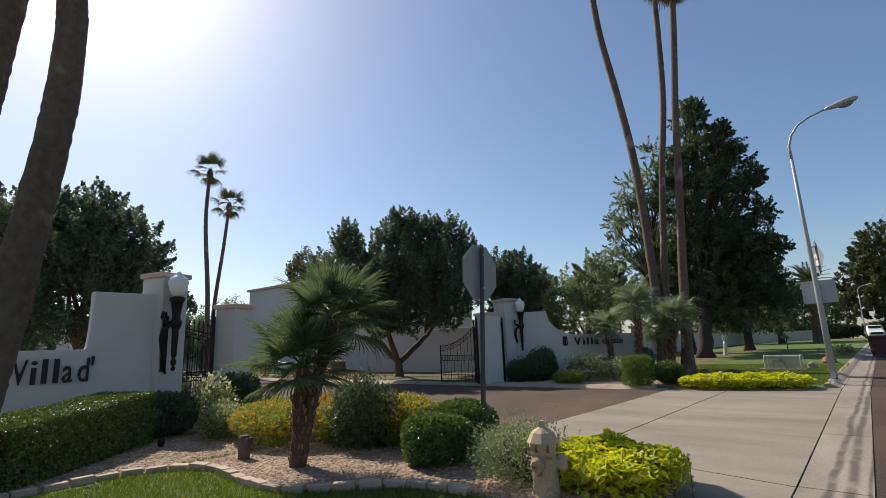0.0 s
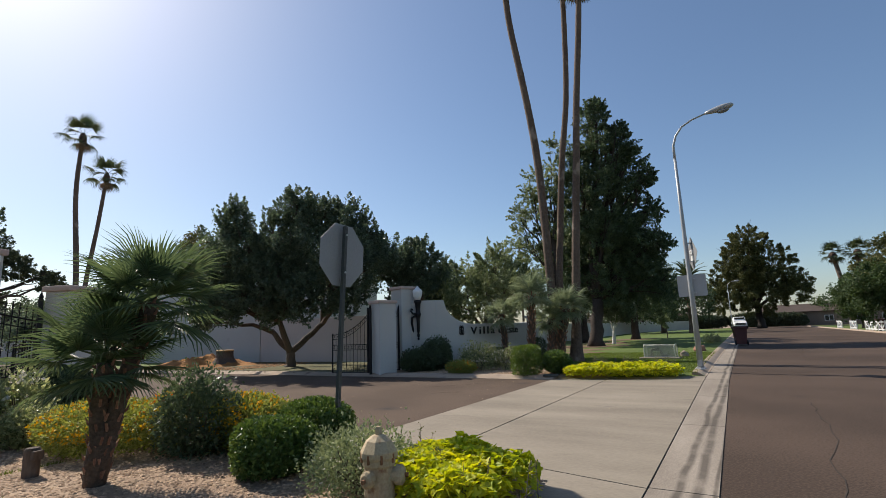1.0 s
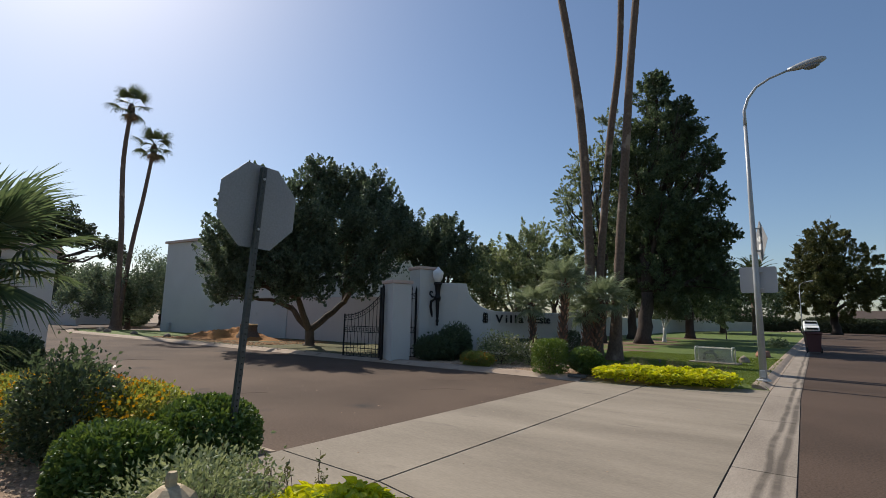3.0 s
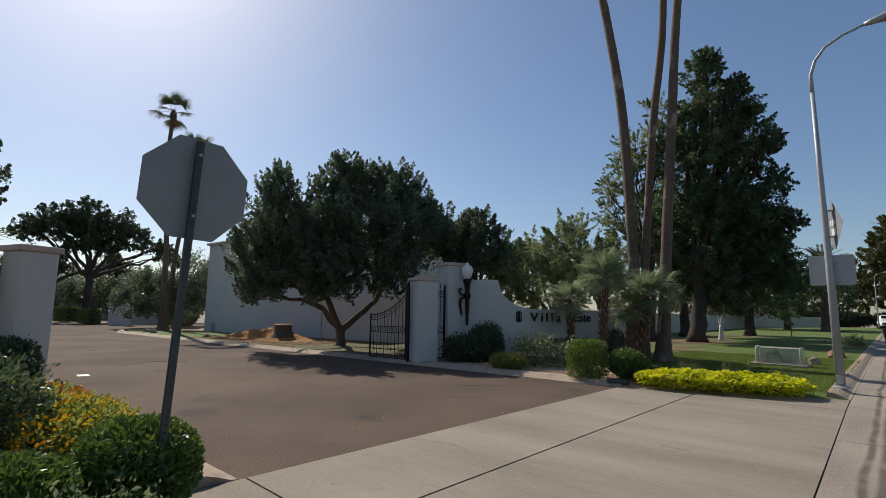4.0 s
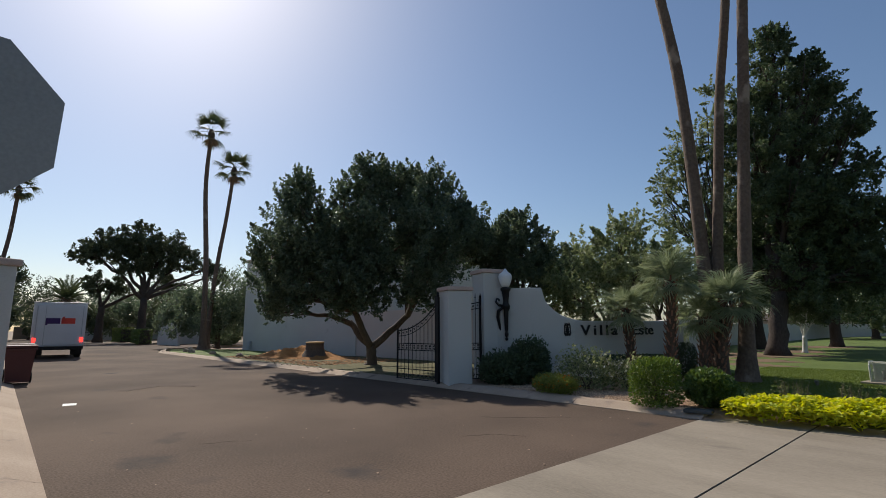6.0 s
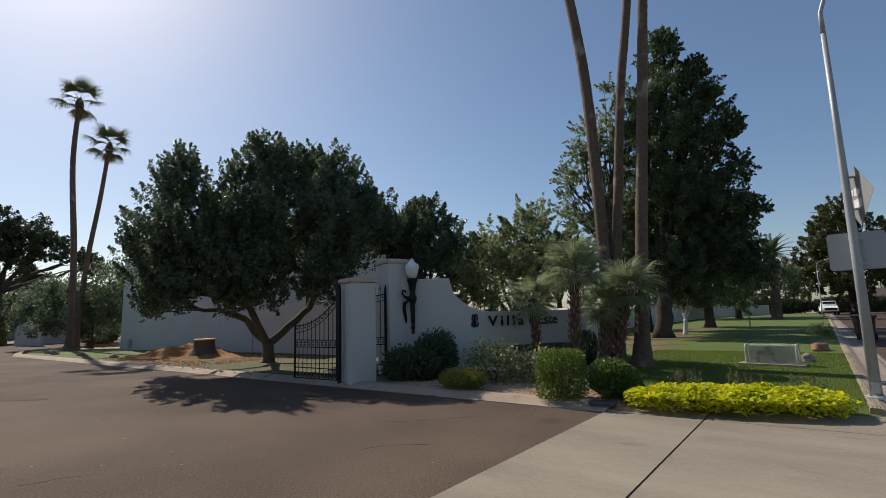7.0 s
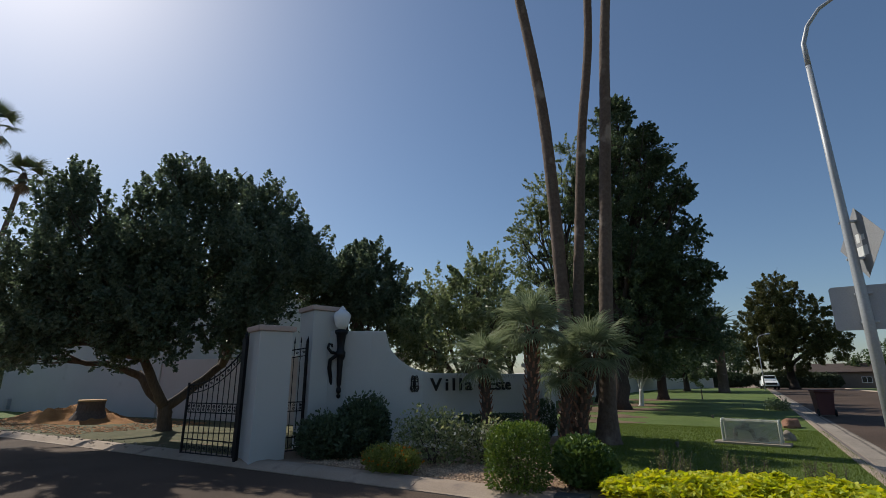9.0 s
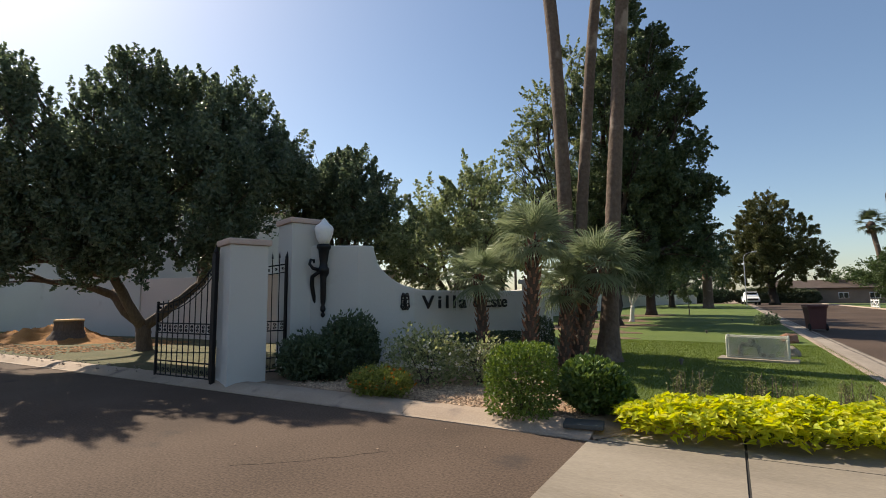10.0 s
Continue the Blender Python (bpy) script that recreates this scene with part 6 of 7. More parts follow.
edging = tagged(new("brick_edging"), "curved row of pale edging bricks round the lawn", kind="structure")
bm1 = Geo().box((0, 0, 0.05), (0.21, 0.11, 0.10), None, 0.008).mesh("brick", M_brick)
acc = 0.0
rb = np.random.default_rng(8)
dense = []
for k in range(len(EDGE) - 1):
    p0, p1, p2, p3 = (Vector((*EDGE[min(max(k + q, 0), len(EDGE) - 1)], 0)) for q in (-1, 0, 1, 2))
    for j in range(12):
        u = j / 12
        dense.append(0.5 * ((2 * p1) + (p2 - p0) * u + (2 * p0 - 5 * p1 + 4 * p2 - p3) * u * u + (3 * p1 - p0 - 3 * p2 + p3) * u ** 3))
for a, b in zip(dense, dense[1:]):
    acc += (b - a).length
    if acc >= 0.222:
        acc = 0.0
        d = b - a
        piece("brick", bm1, edging, pose(b.x, b.y, 0.035 + rb.uniform(-0.008, 0.01), rb.uniform(-3, 3), rb.uniform(-3, 3), math.degrees(math.atan2(d.y, d.x)) + rb.uniform(-3, 3)))


def scatter(name, poly_test, box, n, smin, smax, mat, label, seed, z, flat=0.6):
    """Loose stones: low irregular lumps in one mesh."""
    rng = np.random.default_rng(seed)
    base = np.array([(1, 0, 0), (-1, 0, 0), (0, 1, 0), (0, -1, 0), (0, 0, 1), (0, 0, -1)], float)
    tri = np.array([(0, 2, 4), (2, 1, 4), (1, 3, 4), (3, 0, 4), (2, 0, 5), (1, 2, 5), (3, 1, 5), (0, 3, 5)])
    P = []
    while len(P) < n:
        x, y = rng.uniform(box[0], box[2]), rng.uniform(box[1], box[3])
        if poly_test(x, y):
            P.append((x, y))
    P = np.array(P)
    s = rng.uniform(smin, smax, size=(n, 1, 1))
    v = base[None] * s * rng.uniform(0.6, 1.2, size=(n, 6, 1)) * (1, 1, flat)
    a = rng.uniform(0, 6.28, n)
    c, sn = np.cos(a)[:, None], np.sin(a)[:, None]
    v = np.stack([v[..., 0] * c - v[..., 1] * sn, v[..., 0] * sn + v[..., 1] * c, v[..., 2]], -1)
    v[..., 0] += P[:, :1]
    v[..., 1] += P[:, 1:]
    v[..., 2] += z + s[:, :, 0] * flat * 0.35
    f = (tri[None] + np.arange(n)[:, None, None] * 6).reshape(-1, 3)
    me = bpy.data.meshes.new(name)
    me.from_pydata(v.reshape(-1, 3), [], f)
    me.materials.append(mat)
    me.update()
    return tagged(new(name, me), label, "stones", kind="stuff")


def south_bed(x, y):
    # inside the bed: above the edging line
    for (x0, y0), (x1, y1) in zip(EDGE[2:], EDGE[3:]):
        if x0 <= x <= x1:
            return y > y0 + (y1 - y0) * (x - x0) / (x1 - x0) + 0.09
    return (x < -5.72 and y > -16.0) or (x > -1.9 and y > -13.05)


scatter("gravel", south_bed, (-8.2, -15.6, -0.4, -11.4), 11500, 0.014, 0.034, M_pebble, "loose tan and reddish gravel in the bed", 120, 0.06, 0.38)
scatter("gravel", lambda x, y: y > -2.05 and (x < -5.3 or x < -3.6), (-8.5, -2.05, -3.4, -0.6), 6000, 0.014, 0.035, M_pebble, "loose tan gravel before the sign wall", 121, 0.075)
scatter("wood_chip_litter", lambda x, y: 0.7 < (x + 22.1) ** 2 / 10 + (y - 0.1) ** 2 / 1.9 and y > -2.2 + abs(x + 22) * 0.02, (-27, -2.2, -17.5, 2.2), 1900, 0.03, 0.08, M_chip, "scattered orange wood chips", 122, 0.09, 0.4)
scatter("curb_debris", lambda x, y: True, (-21, -2.75, -12.2, -2.1), 120, 0.012, 0.04, M_rock, "small pale stones and rubble along the kerb", 123, 0.10)
scatter("leaf_litter", lambda x, y: True, (-12, -10.3, -0.2, -2.9), 90, 0.006, 0.018, M_gravel, "few fallen leaves and grit on the paving", 124, 0.012, 0.3)


def blades(name, test, box, n, h, label, seed, z):
    rng = np.random.default_rng(seed)
    P = rng.uniform((box[0], box[1]), (box[2], box[3]), size=(n * 2, 2))
    P = np.array([p for p in P if test(*p)][:n])
    m = len(P)
    a = rng.uniform(0, 6.28, m)
    w = 0.004
    hh = h * rng.uniform(0.5, 1.2, m)
    lean = rng.normal(size=(m, 2)) * h * 0.45
    v = np.zeros((m, 3, 3))
    v[:, 0, 0], v[:, 0, 1] = P[:, 0] - w * np.cos(a), P[:, 1] - w * np.sin(a)
    v[:, 1, 0], v[:, 1, 1] = P[:, 0] + w * np.cos(a), P[:, 1] + w * np.sin(a)
    v[:, 2, :2], v[:, 2, 2] = P + lean, hh
    v[:, :, 2] += z
    me = bpy.data.meshes.new(name)
    me.from_pydata(v.reshape(-1, 3), [], np.arange(m * 3).reshape(m, 3))
    me.materials.append(M_blade)
    me.update()
    return tagged(new(name, me), label, "grass", kind="stuff")


blades("grass", lambda x, y: not south_bed(x, y) if y > -15 else x > -5.45, (-6.2, -17.5, -0.1, -13.0), 70000, 0.045, "short mown grass blades", 130, 0.07)
blades("grass", lambda x, y: x > -3.4 + (y + 1.0) * -0.3 or y > 1.8, (-5.5, -1.1, -0.02, 9.0), 90000, 0.03, "short mown grass blades on the corner lawn", 131, LAWN_Z)

# ---- stump on its mound of chips ----
g = Geo()
rng = np.random.default_rng(140)
rings, segs = 18, 60
v, f = [], []
for i in range(rings + 1):
    t = i / rings
    for k in range(segs):
        a = 2 * math.pi * k / segs
        r = 1 - t
        x, y = 3.7 * r * math.cos(a), 1.5 * r * math.sin(a)
        z = 0.50 * (1 - r ** 1.9) * (0.8 + 0.9 * noise.noise((x * 1.5, y * 1.5, 3))) + 0.24 * noise.noise((x * 4, y * 4, 7)) * t + 0.07 * noise.noise((x * 11, y * 11, 2))
        v.append((x, y, max(z, -0.02)))
for i in range(rings):
    for k in range(segs):
        f.append((i * segs + k, i * segs + (k + 1) % segs, (i + 1) * segs + (k + 1) % segs, (i + 1) * segs + k))
g.add(v, f)
solid("chip_mound", g, M_chips, "low mound of orange wood chips and sawdust", "mound", smooth=True, m=pose(-23.8, 0.4, 0.085, 0, 0, 4))
sp = thing("tree_stump", (-21.75, 0.18, 0.36), 0, "freshly cut tree stump with a pale orange top on a mound", "stump")
g = Geo()
prof = [(0.78, -0.34), (0.62, -0.14), (0.50, 0.02), (0.43, 0.15), (0.41, 0.36), (0.43, 0.46)]
g.lathe(prof, 22)
rs = np.random.default_rng(3)
g.v = [(x * (1 + 0.07 * math.sin(5 * math.atan2(y, x)) + rs.uniform(-0.02, 0.02)), y * (1 + 0.06 * math.sin(3 * math.atan2(y, x))), z) for x, y, z in g.v]
part("bark", g, M_bark, sp)
g = Geo().lathe([(0.43, 0.462), (0.435, 0.50), (0.41, 0.52), (0.2, 0.53)], 22)
part("cut_face", g, M_wood, sp, "pale orange sawn face")


# ---- lawn things ----
cg = thing("backflow_cage", (-1.68, 4.75, LAWN_Z), -7, "cream wire mesh cage over a backflow valve on a concrete pad", "cage")
part("pad", Geo().box((0, -0.05, 0.025), (1.45, 0.55, 0.05), None, 0.01), M_concrete, cg)
W, H, D = 1.10, 0.52, 0.36
g = Geo()
for x in (-W / 2, W / 2):
    g.tube([(x, -D / 2, 0.05), (x, -D / 2, H - 0.07), (x, -D / 2 + 0.07, H), (x, D / 2 - 0.07, H), (x, D / 2, H - 0.07), (x, D / 2, 0.05)], 0.022, 8)
for y, z in ((-D / 2, 0.07), (D / 2, 0.07), (-D / 2 + 0.03, H - 0.03), (D / 2 - 0.03, H - 0.03)):
    g.tube([(-W / 2, y, z), (W / 2, y, z)], 0.016, 6)
part("tube_frame", g, M_cage, cg)
g = Geo()
nx, s = 54, W / 54
for side in (-1, 1):
    for i in range(nx + 1):
        g.box((-W / 2 + i * s, side * D / 2, H / 2 + 0.03), (0.007, 0.004, H - 0.09))
    for j in range(22):
        g.box((0, side * D / 2, 0.08 + j * (H - 0.12) / 21), (W, 0.004, 0.006))
for i in range(nx + 1):
    g.box((-W / 2 + i * s, 0, H), (0.008, D - 0.1, 0.004))
for j in range(9):
    g.box((0, -D / 2 + 0.05 + j * (D - 0.1) / 8, H), (W, 0.008, 0.004))
part("mesh_panel", g, M_cage, cg, "expanded metal mesh")
g = Geo()
g.tube([(-0.32, 0, 0), (-0.32, 0, 0.28), (-0.28, 0, 0.33), (-0.05, 0, 0.33), (0.02, 0, 0.27), (0.05, 0, 0.12), (0.3, 0, 0.10)], 0.05, 10)
g.lathe([(0.07, 0.0), (0.07, 0.12), (0.03, 0.16)], 10, (-0.1, 0, 0.30))
part("valve_pipe", g, M_pipe, cg, "dark bent valve pipe", True)


def rock(name, at, size, mat, label, seed):
    rng = np.random.default_rng(seed)
    bm = bmesh.new()
    bmesh.ops.create_icosphere(bm, subdivisions=3, radius=1)
    for v in bm.verts:
        q = 1 + 0.25 * noise.noise(v.co * 1.6 + Vector((seed, 0, 0))) + 0.08 * noise.noise(v.co * 5)
        v.co = Vector((v.co.x * size[0] * q, v.co.y * size[1] * q, max(v.co.z * q, -0.35) * size[2]))
    me = bpy.data.meshes.new(name)
    bm.to_mesh(me)
    bm.free()
    me.materials.append(mat)
    ob = new(name, me)
    ob.matrix_basis = pose(at[0], at[1], at[2] + size[2] * 0.3, 0, 0, seed * 37)
    return tagged(ob, label, "rock", "garden rocks")


rock("rock", (-0.98, 5.9, LAWN_Z), (0.17, 0.13, 0.17), M_rock, "rounded tan rock beside the cage", 1)
rock("rock", (-0.72, 9.9, LAWN_Z), (0.42, 0.22, 0.22), M_redrock, "long reddish rock at the lawn's edge", 2)
for i, (x, y, s) in enumerate(((-35.2, -1.9, 0.22), (-33.6, -2.0, 0.26), (-30.2, -1.8, 0.2), (-36.9, -1.2, 0.25), (-26.5, -1.6, 0.2))):
    rock("rock", (x, y, 0.085), (s, s * 0.8, s * 0.7), M_rock, "small pale rock in the corner lawn", 4 + i)
for i, (x, y) in enumerate(((-3.05, 3.3), (-3.0, 13.0), (-2.2, 24.0))):
    t = thing("sprinkler", (x, y, LAWN_Z), 0, "short dark sprinkler head in the lawn", "sprinkler", "sprinklers")
    part("riser", Geo().lathe([(0.03, -0.02), (0.03, 0.07), (0.045, 0.075), (0.045, 0.11), (0.02, 0.12)], 10), M_pipe, t)
bx = thing("valve_box", (-3.55, -2.35, 0.075), 10, "dark green plastic valve box lid set in gravel", "valve box")
part("lid", Geo().box((0, 0, 0.025), (0.42, 0.26, 0.05), None, 0.01), M_postgreen, bx)


def wheelie_bin(at, turn, label):
    t = thing("wheelie_bin", at, turn, label, "bin", "wheelie bins")
    g = Geo()
    pts = [(-0.26, -0.28, 0.06), (0.26, -0.28, 0.06), (0.26, 0.28, 0.06), (-0.26, 0.28, 0.06), (-0.33, -0.36, 0.98), (0.33, -0.36, 0.98), (0.33, 0.36, 0.98), (-0.33, 0.36, 0.98)]
    g.add(pts, [(3, 2, 1, 0), (4, 5, 6, 7), (0, 1, 5, 4), (1, 2, 6, 5), (2, 3, 7, 6), (3, 0, 4, 7)])
    g.box((0, 0, 0.96), (0.72, 0.78, 0.05), None, 0.015)
    part("body", g, M_bin, t)
    lid = part("lid", Geo().box((0, 0.02, 1.03), (0.74, 0.84, 0.07), None, 0.03), M_bin, t)
    part("handle", Geo().tube([(-0.25, 0.44, 1.0), (-0.25, 0.5, 0.98), (0.25, 0.5, 0.98), (0.25, 0.44, 1.0)], 0.016, 6), M_bin, lid)
    for x in (-0.3, 0.3):
        part("wheel", Geo().lathe([(0.13, -0.025), (0.15, -0.01), (0.15, 0.01), (0.13, 0.025)], 14, m=pose(x, 0.28, 0.15, 0, 90, 0)), M_rubber, t)
    return t


wheelie_bin((0.85, 18.0, 0.01), 190, "maroon plastic wheelie bin standing in the gutter")
wheelie_bin((11.5, 41.5, 0.09), 90, "maroon wheelie bin beside the white fence")
wheelie_bin((-20.6, -10.52, 0.0), 88, "faded red wheelie bin at the edge of the entry street")
wheelie_bin((-18.6, -10.55, 0.0), 90, "maroon wheelie bin at the kerb of the entry street")


# ---- vehicles ----
def wheel(parent, at, r, w):
    m = pose(*at, 90, 0, 0)
    t = part("wheel", Geo().lathe([(r * 0.7, -w / 2), (r * 0.95, -w / 2), (r, -w / 3), (r, w / 3), (r * 0.95, w / 2), (r * 0.7, w / 2)], 22, m=m), M_rubber, parent, "black tyre", True)
    part("rim", Geo().lathe([(r * 0.66, -w * 0.42), (r * 0.62, -w * 0.3), (r * 0.2, -w * 0.38), (r * 0.2, w * 0.38), (r * 0.62, w * 0.3), (r * 0.66, w * 0.42)], 16, m=m), M_steel, t, "metal rim")
    return t


def delivery_truck(at, turn):
    """A step van heading along +x."""
    t = thing("delivery_truck", at, turn, "white delivery step van with lit tail lamps seen from behind", "truck")
    g = Geo().box((2.4, 0, 1.78), (4.8, 2.3, 2.3), None, 0.06)
    part("cargo_box", g, M_truck, t)
    part("cab", Geo().box((5.2, 0, 1.55), (1.2, 2.2, 1.8), None, 0.12), M_truck, t)
    part("chassis", Geo().box((2.9, 0, 0.55), (5.6, 1.5, 0.2), None, 0.02), M_rubber, t)
    part("bumper", Geo().box((-0.08, 0, 0.55), (0.18, 2.25, 0.16), None, 0.02), M_rubber, t)
    door = part("roll_door", Geo().box((-0.012, 0, 1.75), (0.03, 1.9, 2.05), None, 0.01), M_truck, t)
    for y in (-0.98, 0.98, 0.62):
        part("door_rail", Geo().box((-0.03, y, 1.75), (0.02, 0.03, 2.05)), M_steel, door)
    # marking as plain colour shapes
    part("marking", Geo().box((-0.034, 0.30, 1.98), (0.008, 0.62, 0.30)).box((-0.034, 0.56, 1.95), (0.008, 0.1, 0.38)), M_purple, t, "dark purple printed shape")
    part("marking", Geo().box((-0.034, -0.36, 1.98), (0.008, 0.60, 0.30)).box((-0.034, -0.15, 2.02), (0.008, 0.1, 0.38)), M_orange, t, "orange red printed shape")
    for y in (-1.0, 1.0):
        part("tail_lamp", Geo().box((-0.035, y, 0.98), (0.03, 0.14, 0.22), None, 0.01), M_taillamp, t, "lit red tail lamp")
    part("roof_cap", Geo().box((2.4, 0, 2.95), (4.82, 2.32, 0.06), None, 0.02), M_steel, t)
    for x in (1.1, 4.6):
        for y in (-0.95, 0.95):
            wheel(t, (x, y, 0.42), 0.42, 0.28)
    for y in (-0.85, 0.85):
        part("mud_flap", Geo().box((0.5, y, 0.4), (0.02, 0.5, 0.45)), M_rubber, t)
    return t


delivery_truck((-33.6, -8.65, 0.0), 177)


def side_loft(sections, mat_geo):
    """A body lofted through sections (x, half width at sill, half width at top, z low, z high)."""
    v, f = [], []
    for x, w0, w1, z0, z1 in sections:
        v += [(x, -w0, z0), (x, -w0 * 1.02, (z0 + z1) / 2), (x, -w1, z1), (x, w1, z1), (x, w0 * 1.02, (z0 + z1) / 2), (x, w0, z0)]
    k = 6
    for i in range(len(sections) - 1):
        for j in range(k):
            f.append((i * k + j, i * k + (j + 1) % k, (i + 1) * k + (j + 1) % k, (i + 1) * k + j))
    f += [tuple(range(k))[::-1], tuple((len(sections) - 1) * k + j for j in range(k))]
    return mat_geo.add(v, f)


def pickup(at, turn):
    t = thing("pickup_truck", at, turn, "black crew cab pickup parked in a driveway entrance", "car")
    part("body", side_loft([(-2.85, 0.92, 0.9, 0.5, 1.15), (-2.7, 0.98, 0.95, 0.45, 1.2), (-0.8, 0.99, 0.96, 0.45, 1.2), (1.0, 0.99, 0.95, 0.45, 1.2), (1.2, 0.99, 0.92, 0.45, 1.22), (2.5, 0.97, 0.85, 0.45, 1.12), (2.85, 0.9, 0.75, 0.5, 0.95)], Geo()), M_black, t)
    part("cab", side_loft([(-0.95, 0.9, 0.7, 1.2, 1.35), (-0.7, 0.9, 0.7, 1.2, 1.86), (0.6, 0.9, 0.7, 1.2, 1.9), (1.5, 0.9, 0.72, 1.2, 1.25)], Geo()), M_black, t)
    part("rear_window", Geo().box((-0.84, 0, 1.58), (0.03, 1.25, 0.36), pose(0, 0, 0)), M_glass, t)
    for y in (-0.83, 0.83):
        part("side_window", Geo().box((0.1, y, 1.56), (1.5, 0.03, 0.36)), M_glass, t)
        part("tail_lamp", Geo().box((-2.83, y * 1.05, 0.98), (0.06, 0.14, 0.34), None, 0.01), M_redlens, t)
        part("mirror", Geo().box((1.0, y * 1.32, 1.32), (0.12, 0.18, 0.22), None, 0.02), M_black, t)
    part("tailgate", Geo().box((-2.86, 0, 0.9), (0.04, 1.5, 0.5), None, 0.015), M_black, t)
    part("bumper", Geo().box((-2.95, 0, 0.55), (0.16, 1.9, 0.18), None, 0.03), M_black, t)
    part("number_plate", Geo().box((-3.04, 0, 0.58), (0.012, 0.32, 0.15)), M_signwhite, t, "blank pale plate")
    part("bed_cover", Geo().box((-1.85, 0, 1.22), (1.8, 1.7, 0.05), None, 0.015), M_rubber, t)
    for x in (-1.85, 1.85):
        for y in (-0.9, 0.9):
            wheel(t, (x, y, 0.40), 0.40, 0.27)
    return t


pickup((11.75, 26.3, 0.02), 84)
vn = thing("utility_truck", (0.2, 84.0, 0.05), -84, "white utility truck parked at the far end of the street", "truck")
part("body", side_loft([(-2.6, 0.95, 0.9, 0.5, 1.3), (0.5, 1.0, 0.95, 0.5, 1.35), (0.7, 1.0, 0.95, 0.5, 1.4), (2.4, 0.98, 0.9, 0.5, 1.2), (2.7, 0.9, 0.8, 0.55, 1.0)], Geo()), M_whitepaint, vn)
part("cab", side_loft([(0.0, 0.92, 0.8, 1.35, 2.0), (0.9, 0.92, 0.8, 1.35, 2.05), (1.7, 0.92, 0.8, 1.2, 1.35)], Geo()), M_whitepaint, vn)
part("windscreen", Geo().box((1.38, 0, 1.7), (0.05, 1.5, 0.5), pose(0, 0, 0)), M_glass, vn)
part("grille", Geo().box((2.72, 0, 0.85), (0.05, 1.4, 0.3)), M_rubber, vn)
for x in (-1.6, 1.8):
    for y in (-0.92, 0.92):
        wheel(vn, (x, y, 0.42), 0.42, 0.27)


# ---- across the street and at its end ----
def fence(at, turn, ln, label):
    """White crossbuck fence panel: posts, rails and slanting boards."""
    t = thing("fence_panel", at, turn, label, "fence", "white fence")
    k = max(1, round(ln / 1.2))
    for i in range(k + 1):
        part("post", Geo().box((ln * i / k, 0, 0.45), (0.10, 0.10, 0.95), None, 0.01), M_whitepaint, t)
    for z in (0.78, 0.14):
        part("rail", Geo().box((ln / 2, 0.0, z), (ln, 0.04, 0.11)), M_whitepaint, t)
    for i in range(k):
        s = ln / k
        a = math.degrees(math.atan2(0.55, s)) * (1 if i % 2 else -1)
        part("brace", Geo().box((0, 0, 0), (math.hypot(s, 0.55), 0.035, 0.09), pose(ln * (i + 0.5) / k, 0.0, 0.46, 0, -a, 0)), M_whitepaint, t)
    return t


fence((11.3, 31.6, 0.09), 91, 14.5, "low white crossbuck fence along the street")
fence((11.1, 51.0, 0.09), 91, 3.2, "short white fence panel by a driveway")
fence((11.1, 60.0, 0.09), 91, 3.2, "short white fence panel by a driveway")


def cottage(name, at, turn, w, d, h, roof_h, wall_mat, roof_mat, label, windows=2):
    """A low gabled house, its front towards -y."""
    t = thing(name, at, turn, label, "house", "houses")
    part("wall", Geo().box((0, d / 2, h / 2), (w, d, h), None, 0.02), wall_mat, t)
    g = Geo()
    o = 0.5
    v = [(-w / 2 - o, -o, h), (w / 2 + o, -o, h), (w / 2 + o, d + o, h), (-w / 2 - o, d + o, h), (-w / 2 - o, d / 2, h + roof_h), (w / 2 + o, d / 2, h + roof_h)]
    v += [(x, y, z + 0.14) for x, y, z in v]
    g.add(v, [(0, 1, 5, 4), (2, 3, 4, 5), (6, 10, 11, 7), (8, 11, 10, 9), (0, 6, 7, 1), (2, 8, 9, 3), (0, 4, 10, 6), (3, 9, 10, 4), (1, 7, 11, 5), (2, 5, 11, 8)])
    g.add([(-w / 2, 0, h), (-w / 2, d, h), (-w / 2, d / 2, h + roof_h)], [(0, 1, 2)])
    g.add([(w / 2, 0, h), (w / 2, d, h), (w / 2, d / 2, h + roof_h)], [(0, 2, 1)])
    part("roof", g, roof_mat, t)
    for i in range(windows):
        x = -w / 2 + w * (i + 0.5) / windows
        wn = part("window", Geo().box((x, -0.02, h * 0.52), (1.5, 0.08, 1.1), None, 0.01), M_whitepaint, t, "white framed window")
        part("pane", Geo().box((x - 0.36, -0.07, h * 0.52), (0.62, 0.02, 0.92)), M_glass, wn)
        part("pane", Geo().box((x + 0.36, -0.07, h * 0.52), (0.62, 0.02, 0.92)), M_glass, wn)
    return t


cottage("cottage", (21.6, 58.0, 0.09), -86, 11, 9, 2.6, 1.9, M_whitepaint, M_roof, "white house with a dark shingle gable roof", 3)
cottage("ranch_house", (15.5, 108.0, 0.0), 0, 22, 10, 2.7, 1.6, M_tan, M_brownroof, "low tan ranch house with a wide brown roof", 5)
cottage("ranch_house", (-22, 108.0, 0.0), 0, 24, 10, 2.7, 1.5, M_stucco, M_brownroof, "low white ranch house behind the trees", 4)
cottage("ranch_house", (36, 108.0, 0.0), 0, 20, 10, 2.8, 1.5, M_stucco, M_roof, "low white house at the street's far corner", 4)
cottage("ranch_house", (-92, 6.0, 0.0), 75, 18, 10, 3.0, 1.2, M_stucco, M_brownroof, "pale house beyond the bend of the entry street", 3)
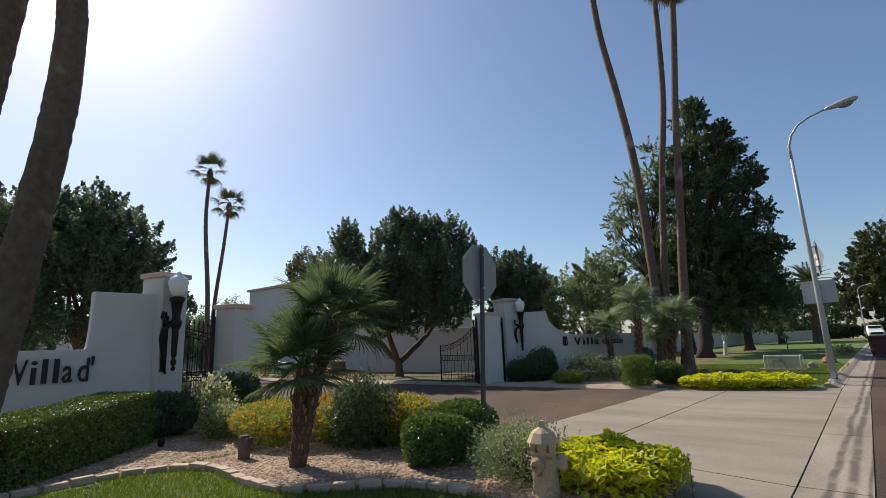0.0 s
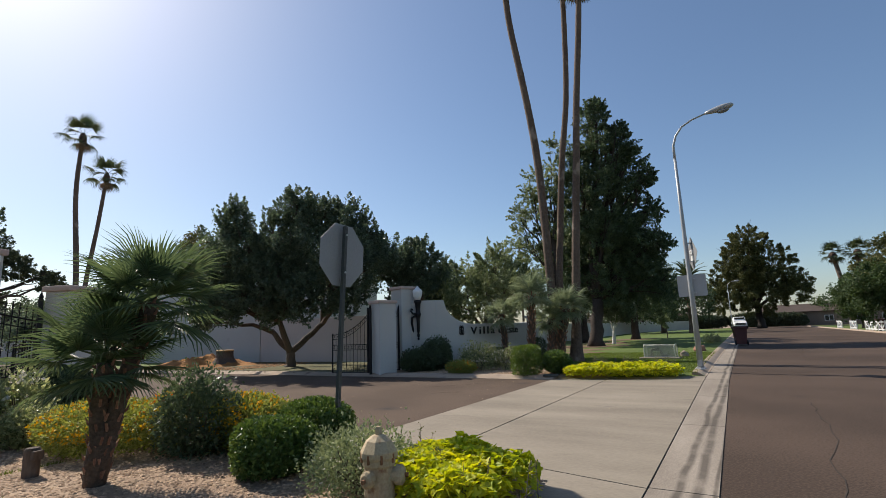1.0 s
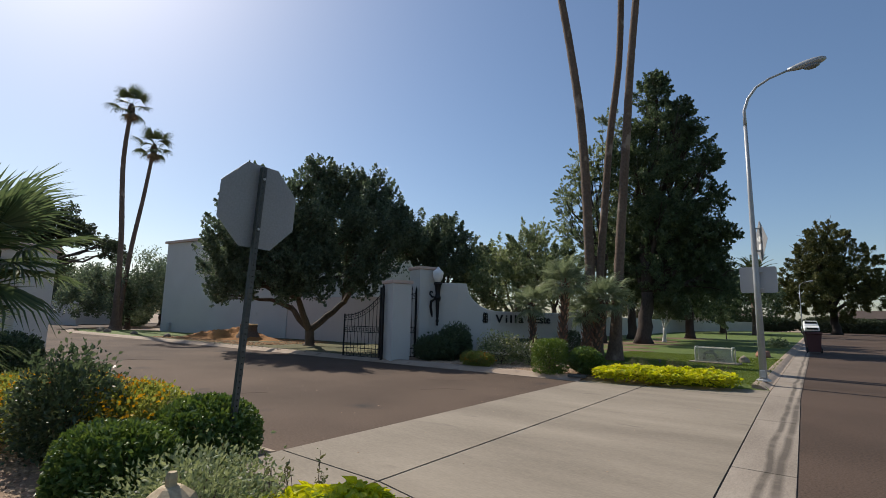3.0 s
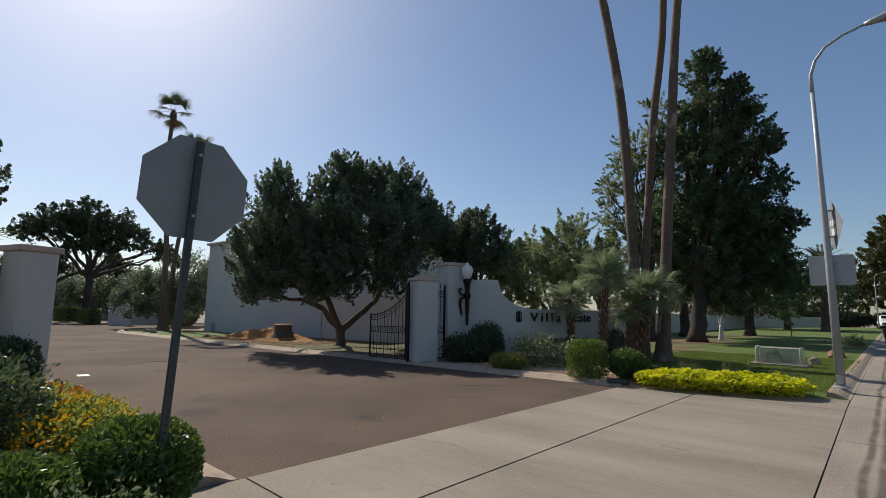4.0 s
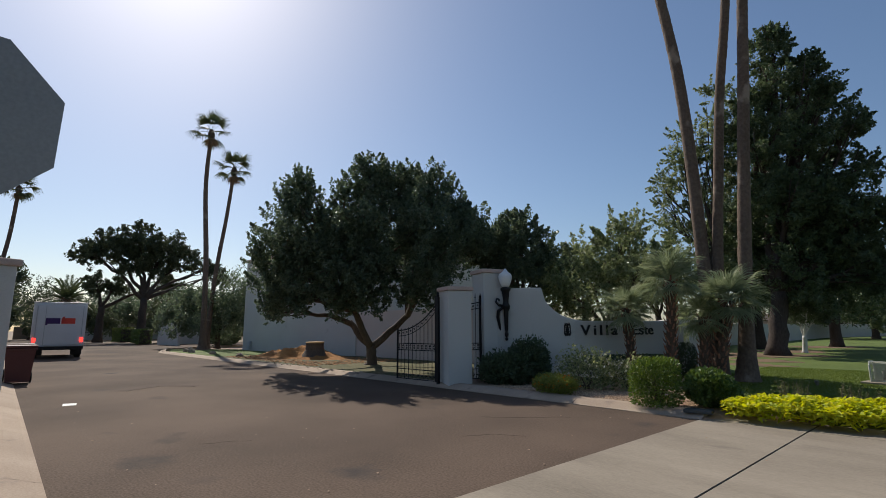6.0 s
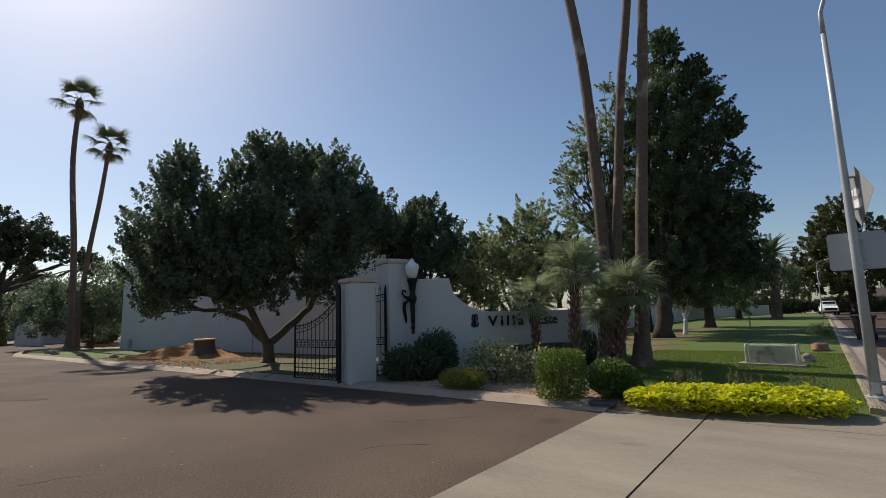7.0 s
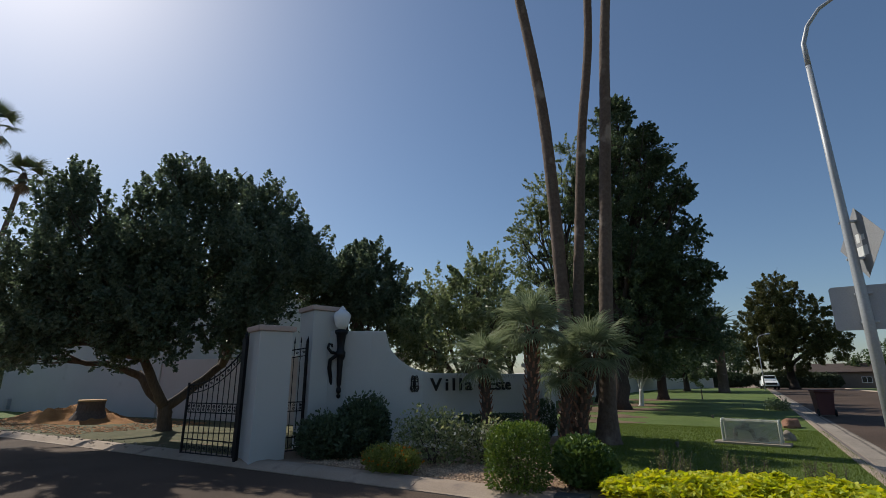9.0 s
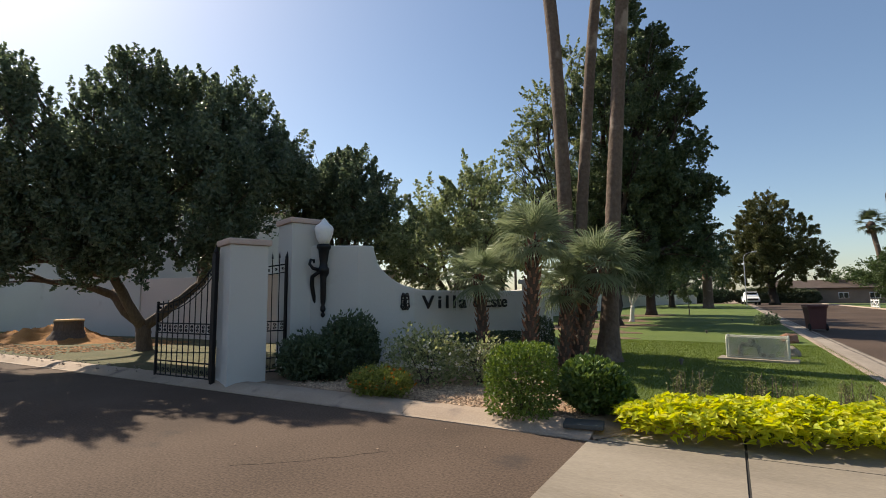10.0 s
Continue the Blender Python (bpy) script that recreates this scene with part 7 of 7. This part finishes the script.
extrude_wall("wall_bend", [(-52, 1.8), (-57, 1.2), (-57.5, 9)], 2.3, 0.25, M_stucco, "white garden wall at the bend of the entry street")
extrude_wall("wall_far", [(-112, -9), (-112, 30)], 2.2, 0.25, M_tan, "tan wall closing the far end of the entry street")
extrude_wall("wall_south_run", [(-12.2, -11.9), (-40, -11.9), (-110, -12.2)], 2.1, 0.22, M_stucco, "white garden wall along the entry street")
bp = thing("brick_mailbox", (14.0, 29.2, 0.09), 8, "square red brick mailbox pillar", "mailbox")
for k in range(12):
    part("brick_course", Geo().box((0, 0, 0.055 + k * 0.105), (0.62 - 0.01 * (k % 2), 0.62 - 0.01 * (k % 2), 0.095), None, 0.008), M_redbrick, bp)
part("cap", Geo().box((0, 0, 1.30), (0.74, 0.74, 0.09), None, 0.01), M_redbrick, bp)
sg = thing("curve_sign", (12.4, 31.9, 0.09), -8, "yellow diamond warning sign with a bent black arrow", "road sign")
part("post", Geo().box((0, 0.03, 1.35), (0.06, 0.04, 2.7)), M_steel, sg)
part("plate", Geo().prism([(0, 0.53), (0.53, 0), (0, -0.53), (-0.53, 0)], -0.002, 0.002, pose(0, 0, 2.6, 90, 0, 0)), M_signyellow, sg)
g = Geo()
g.box((-0.10, -0.15 + 0.07, 0.004), (0.09, 0.34, 0.003), pose(0, -0.002, 2.6, 90, 0, 0))
g.box((0.02, 0.13, 0.004), (0.24, 0.09, 0.003), pose(0, -0.002, 2.6, 90, 0, 0))
g.prism([(0.12, 0.27), (0.32, 0.13), (0.12, -0.01)], 0.003, 0.006, pose(0, -0.002, 2.6, 90, 0, 0))
part("arrow", g, M_iron, sg, "black arrow")
pp = thing("power_pole", (-24, 46, 0.0), 0, "far wooden power pole with a crossarm", "power pole")
part("pole", Geo().tube([(0, 0, 0), (0, 0, 13.2)], [0.17, 0.11], 10), M_bark, pp)
part("crossarm", Geo().box((0, 0, 12.3), (2.2, 0.1, 0.12)), M_bark, pp)
# more greenery that closes the distance
for i, (x, y, r, h) in enumerate(((-18, 100, 5, 7), (-30, 98, 6, 8), (20, 112, 5, 7), (32, 116, 5, 6), (46, 110, 6, 7), (30, 70, 4, 6), (38, 60, 4, 6), (34, 40, 4, 6))):
    tree("far_tree", (x, y, 0.0), (x, y, h * 0.35), [(x - r * 0.5, y, h * 0.6, r * 0.6), (x + r * 0.5, y, h * 0.62, r * 0.6), (x, y, h * 0.8, r * 0.55), (x + r * 0.9, y + 1, h * 0.5, r * 0.5), (x - r * 0.9, y + 1, h * 0.5, r * 0.5)], 6000, 0.5, L_far if i % 2 else L_fargreen, M_darkbark, "far green tree behind the rooftops", 0.3, 200 + i, limbs=False)
for i, (x, y, r, h) in enumerate(((-95, 16, 5, 7), (-100, -16, 6, 9), (-70, -17, 5, 7), (-60, -16, 4, 6), (-90, 4, 4, 6), (-66, 8, 4, 5), (-52, 9, 3.5, 5), (-48, -15, 3.5, 6), (-30, -15.5, 3.2, 5.2), (-106, -7, 6, 9), (-104, 3, 6, 9), (-84, -3.5, 4, 5), (-108, 12, 6, 10), (-86, 12, 5, 8))):
    tree("far_tree", (x, y, 0.0), (x, y, h * 0.35), [(x, y - r * 0.5, h * 0.6, r * 0.6), (x, y + r * 0.5, h * 0.62, r * 0.6), (x, y, h * 0.8, r * 0.55), (x + 1, y + r * 0.9, h * 0.5, r * 0.5), (x + 1, y - r * 0.9, h * 0.5, r * 0.5)], 6000, 0.42, L_pine if i % 2 else L_tree, M_darkbark, "far dark tree beyond the entry street", 0.3, 220 + i, limbs=False)
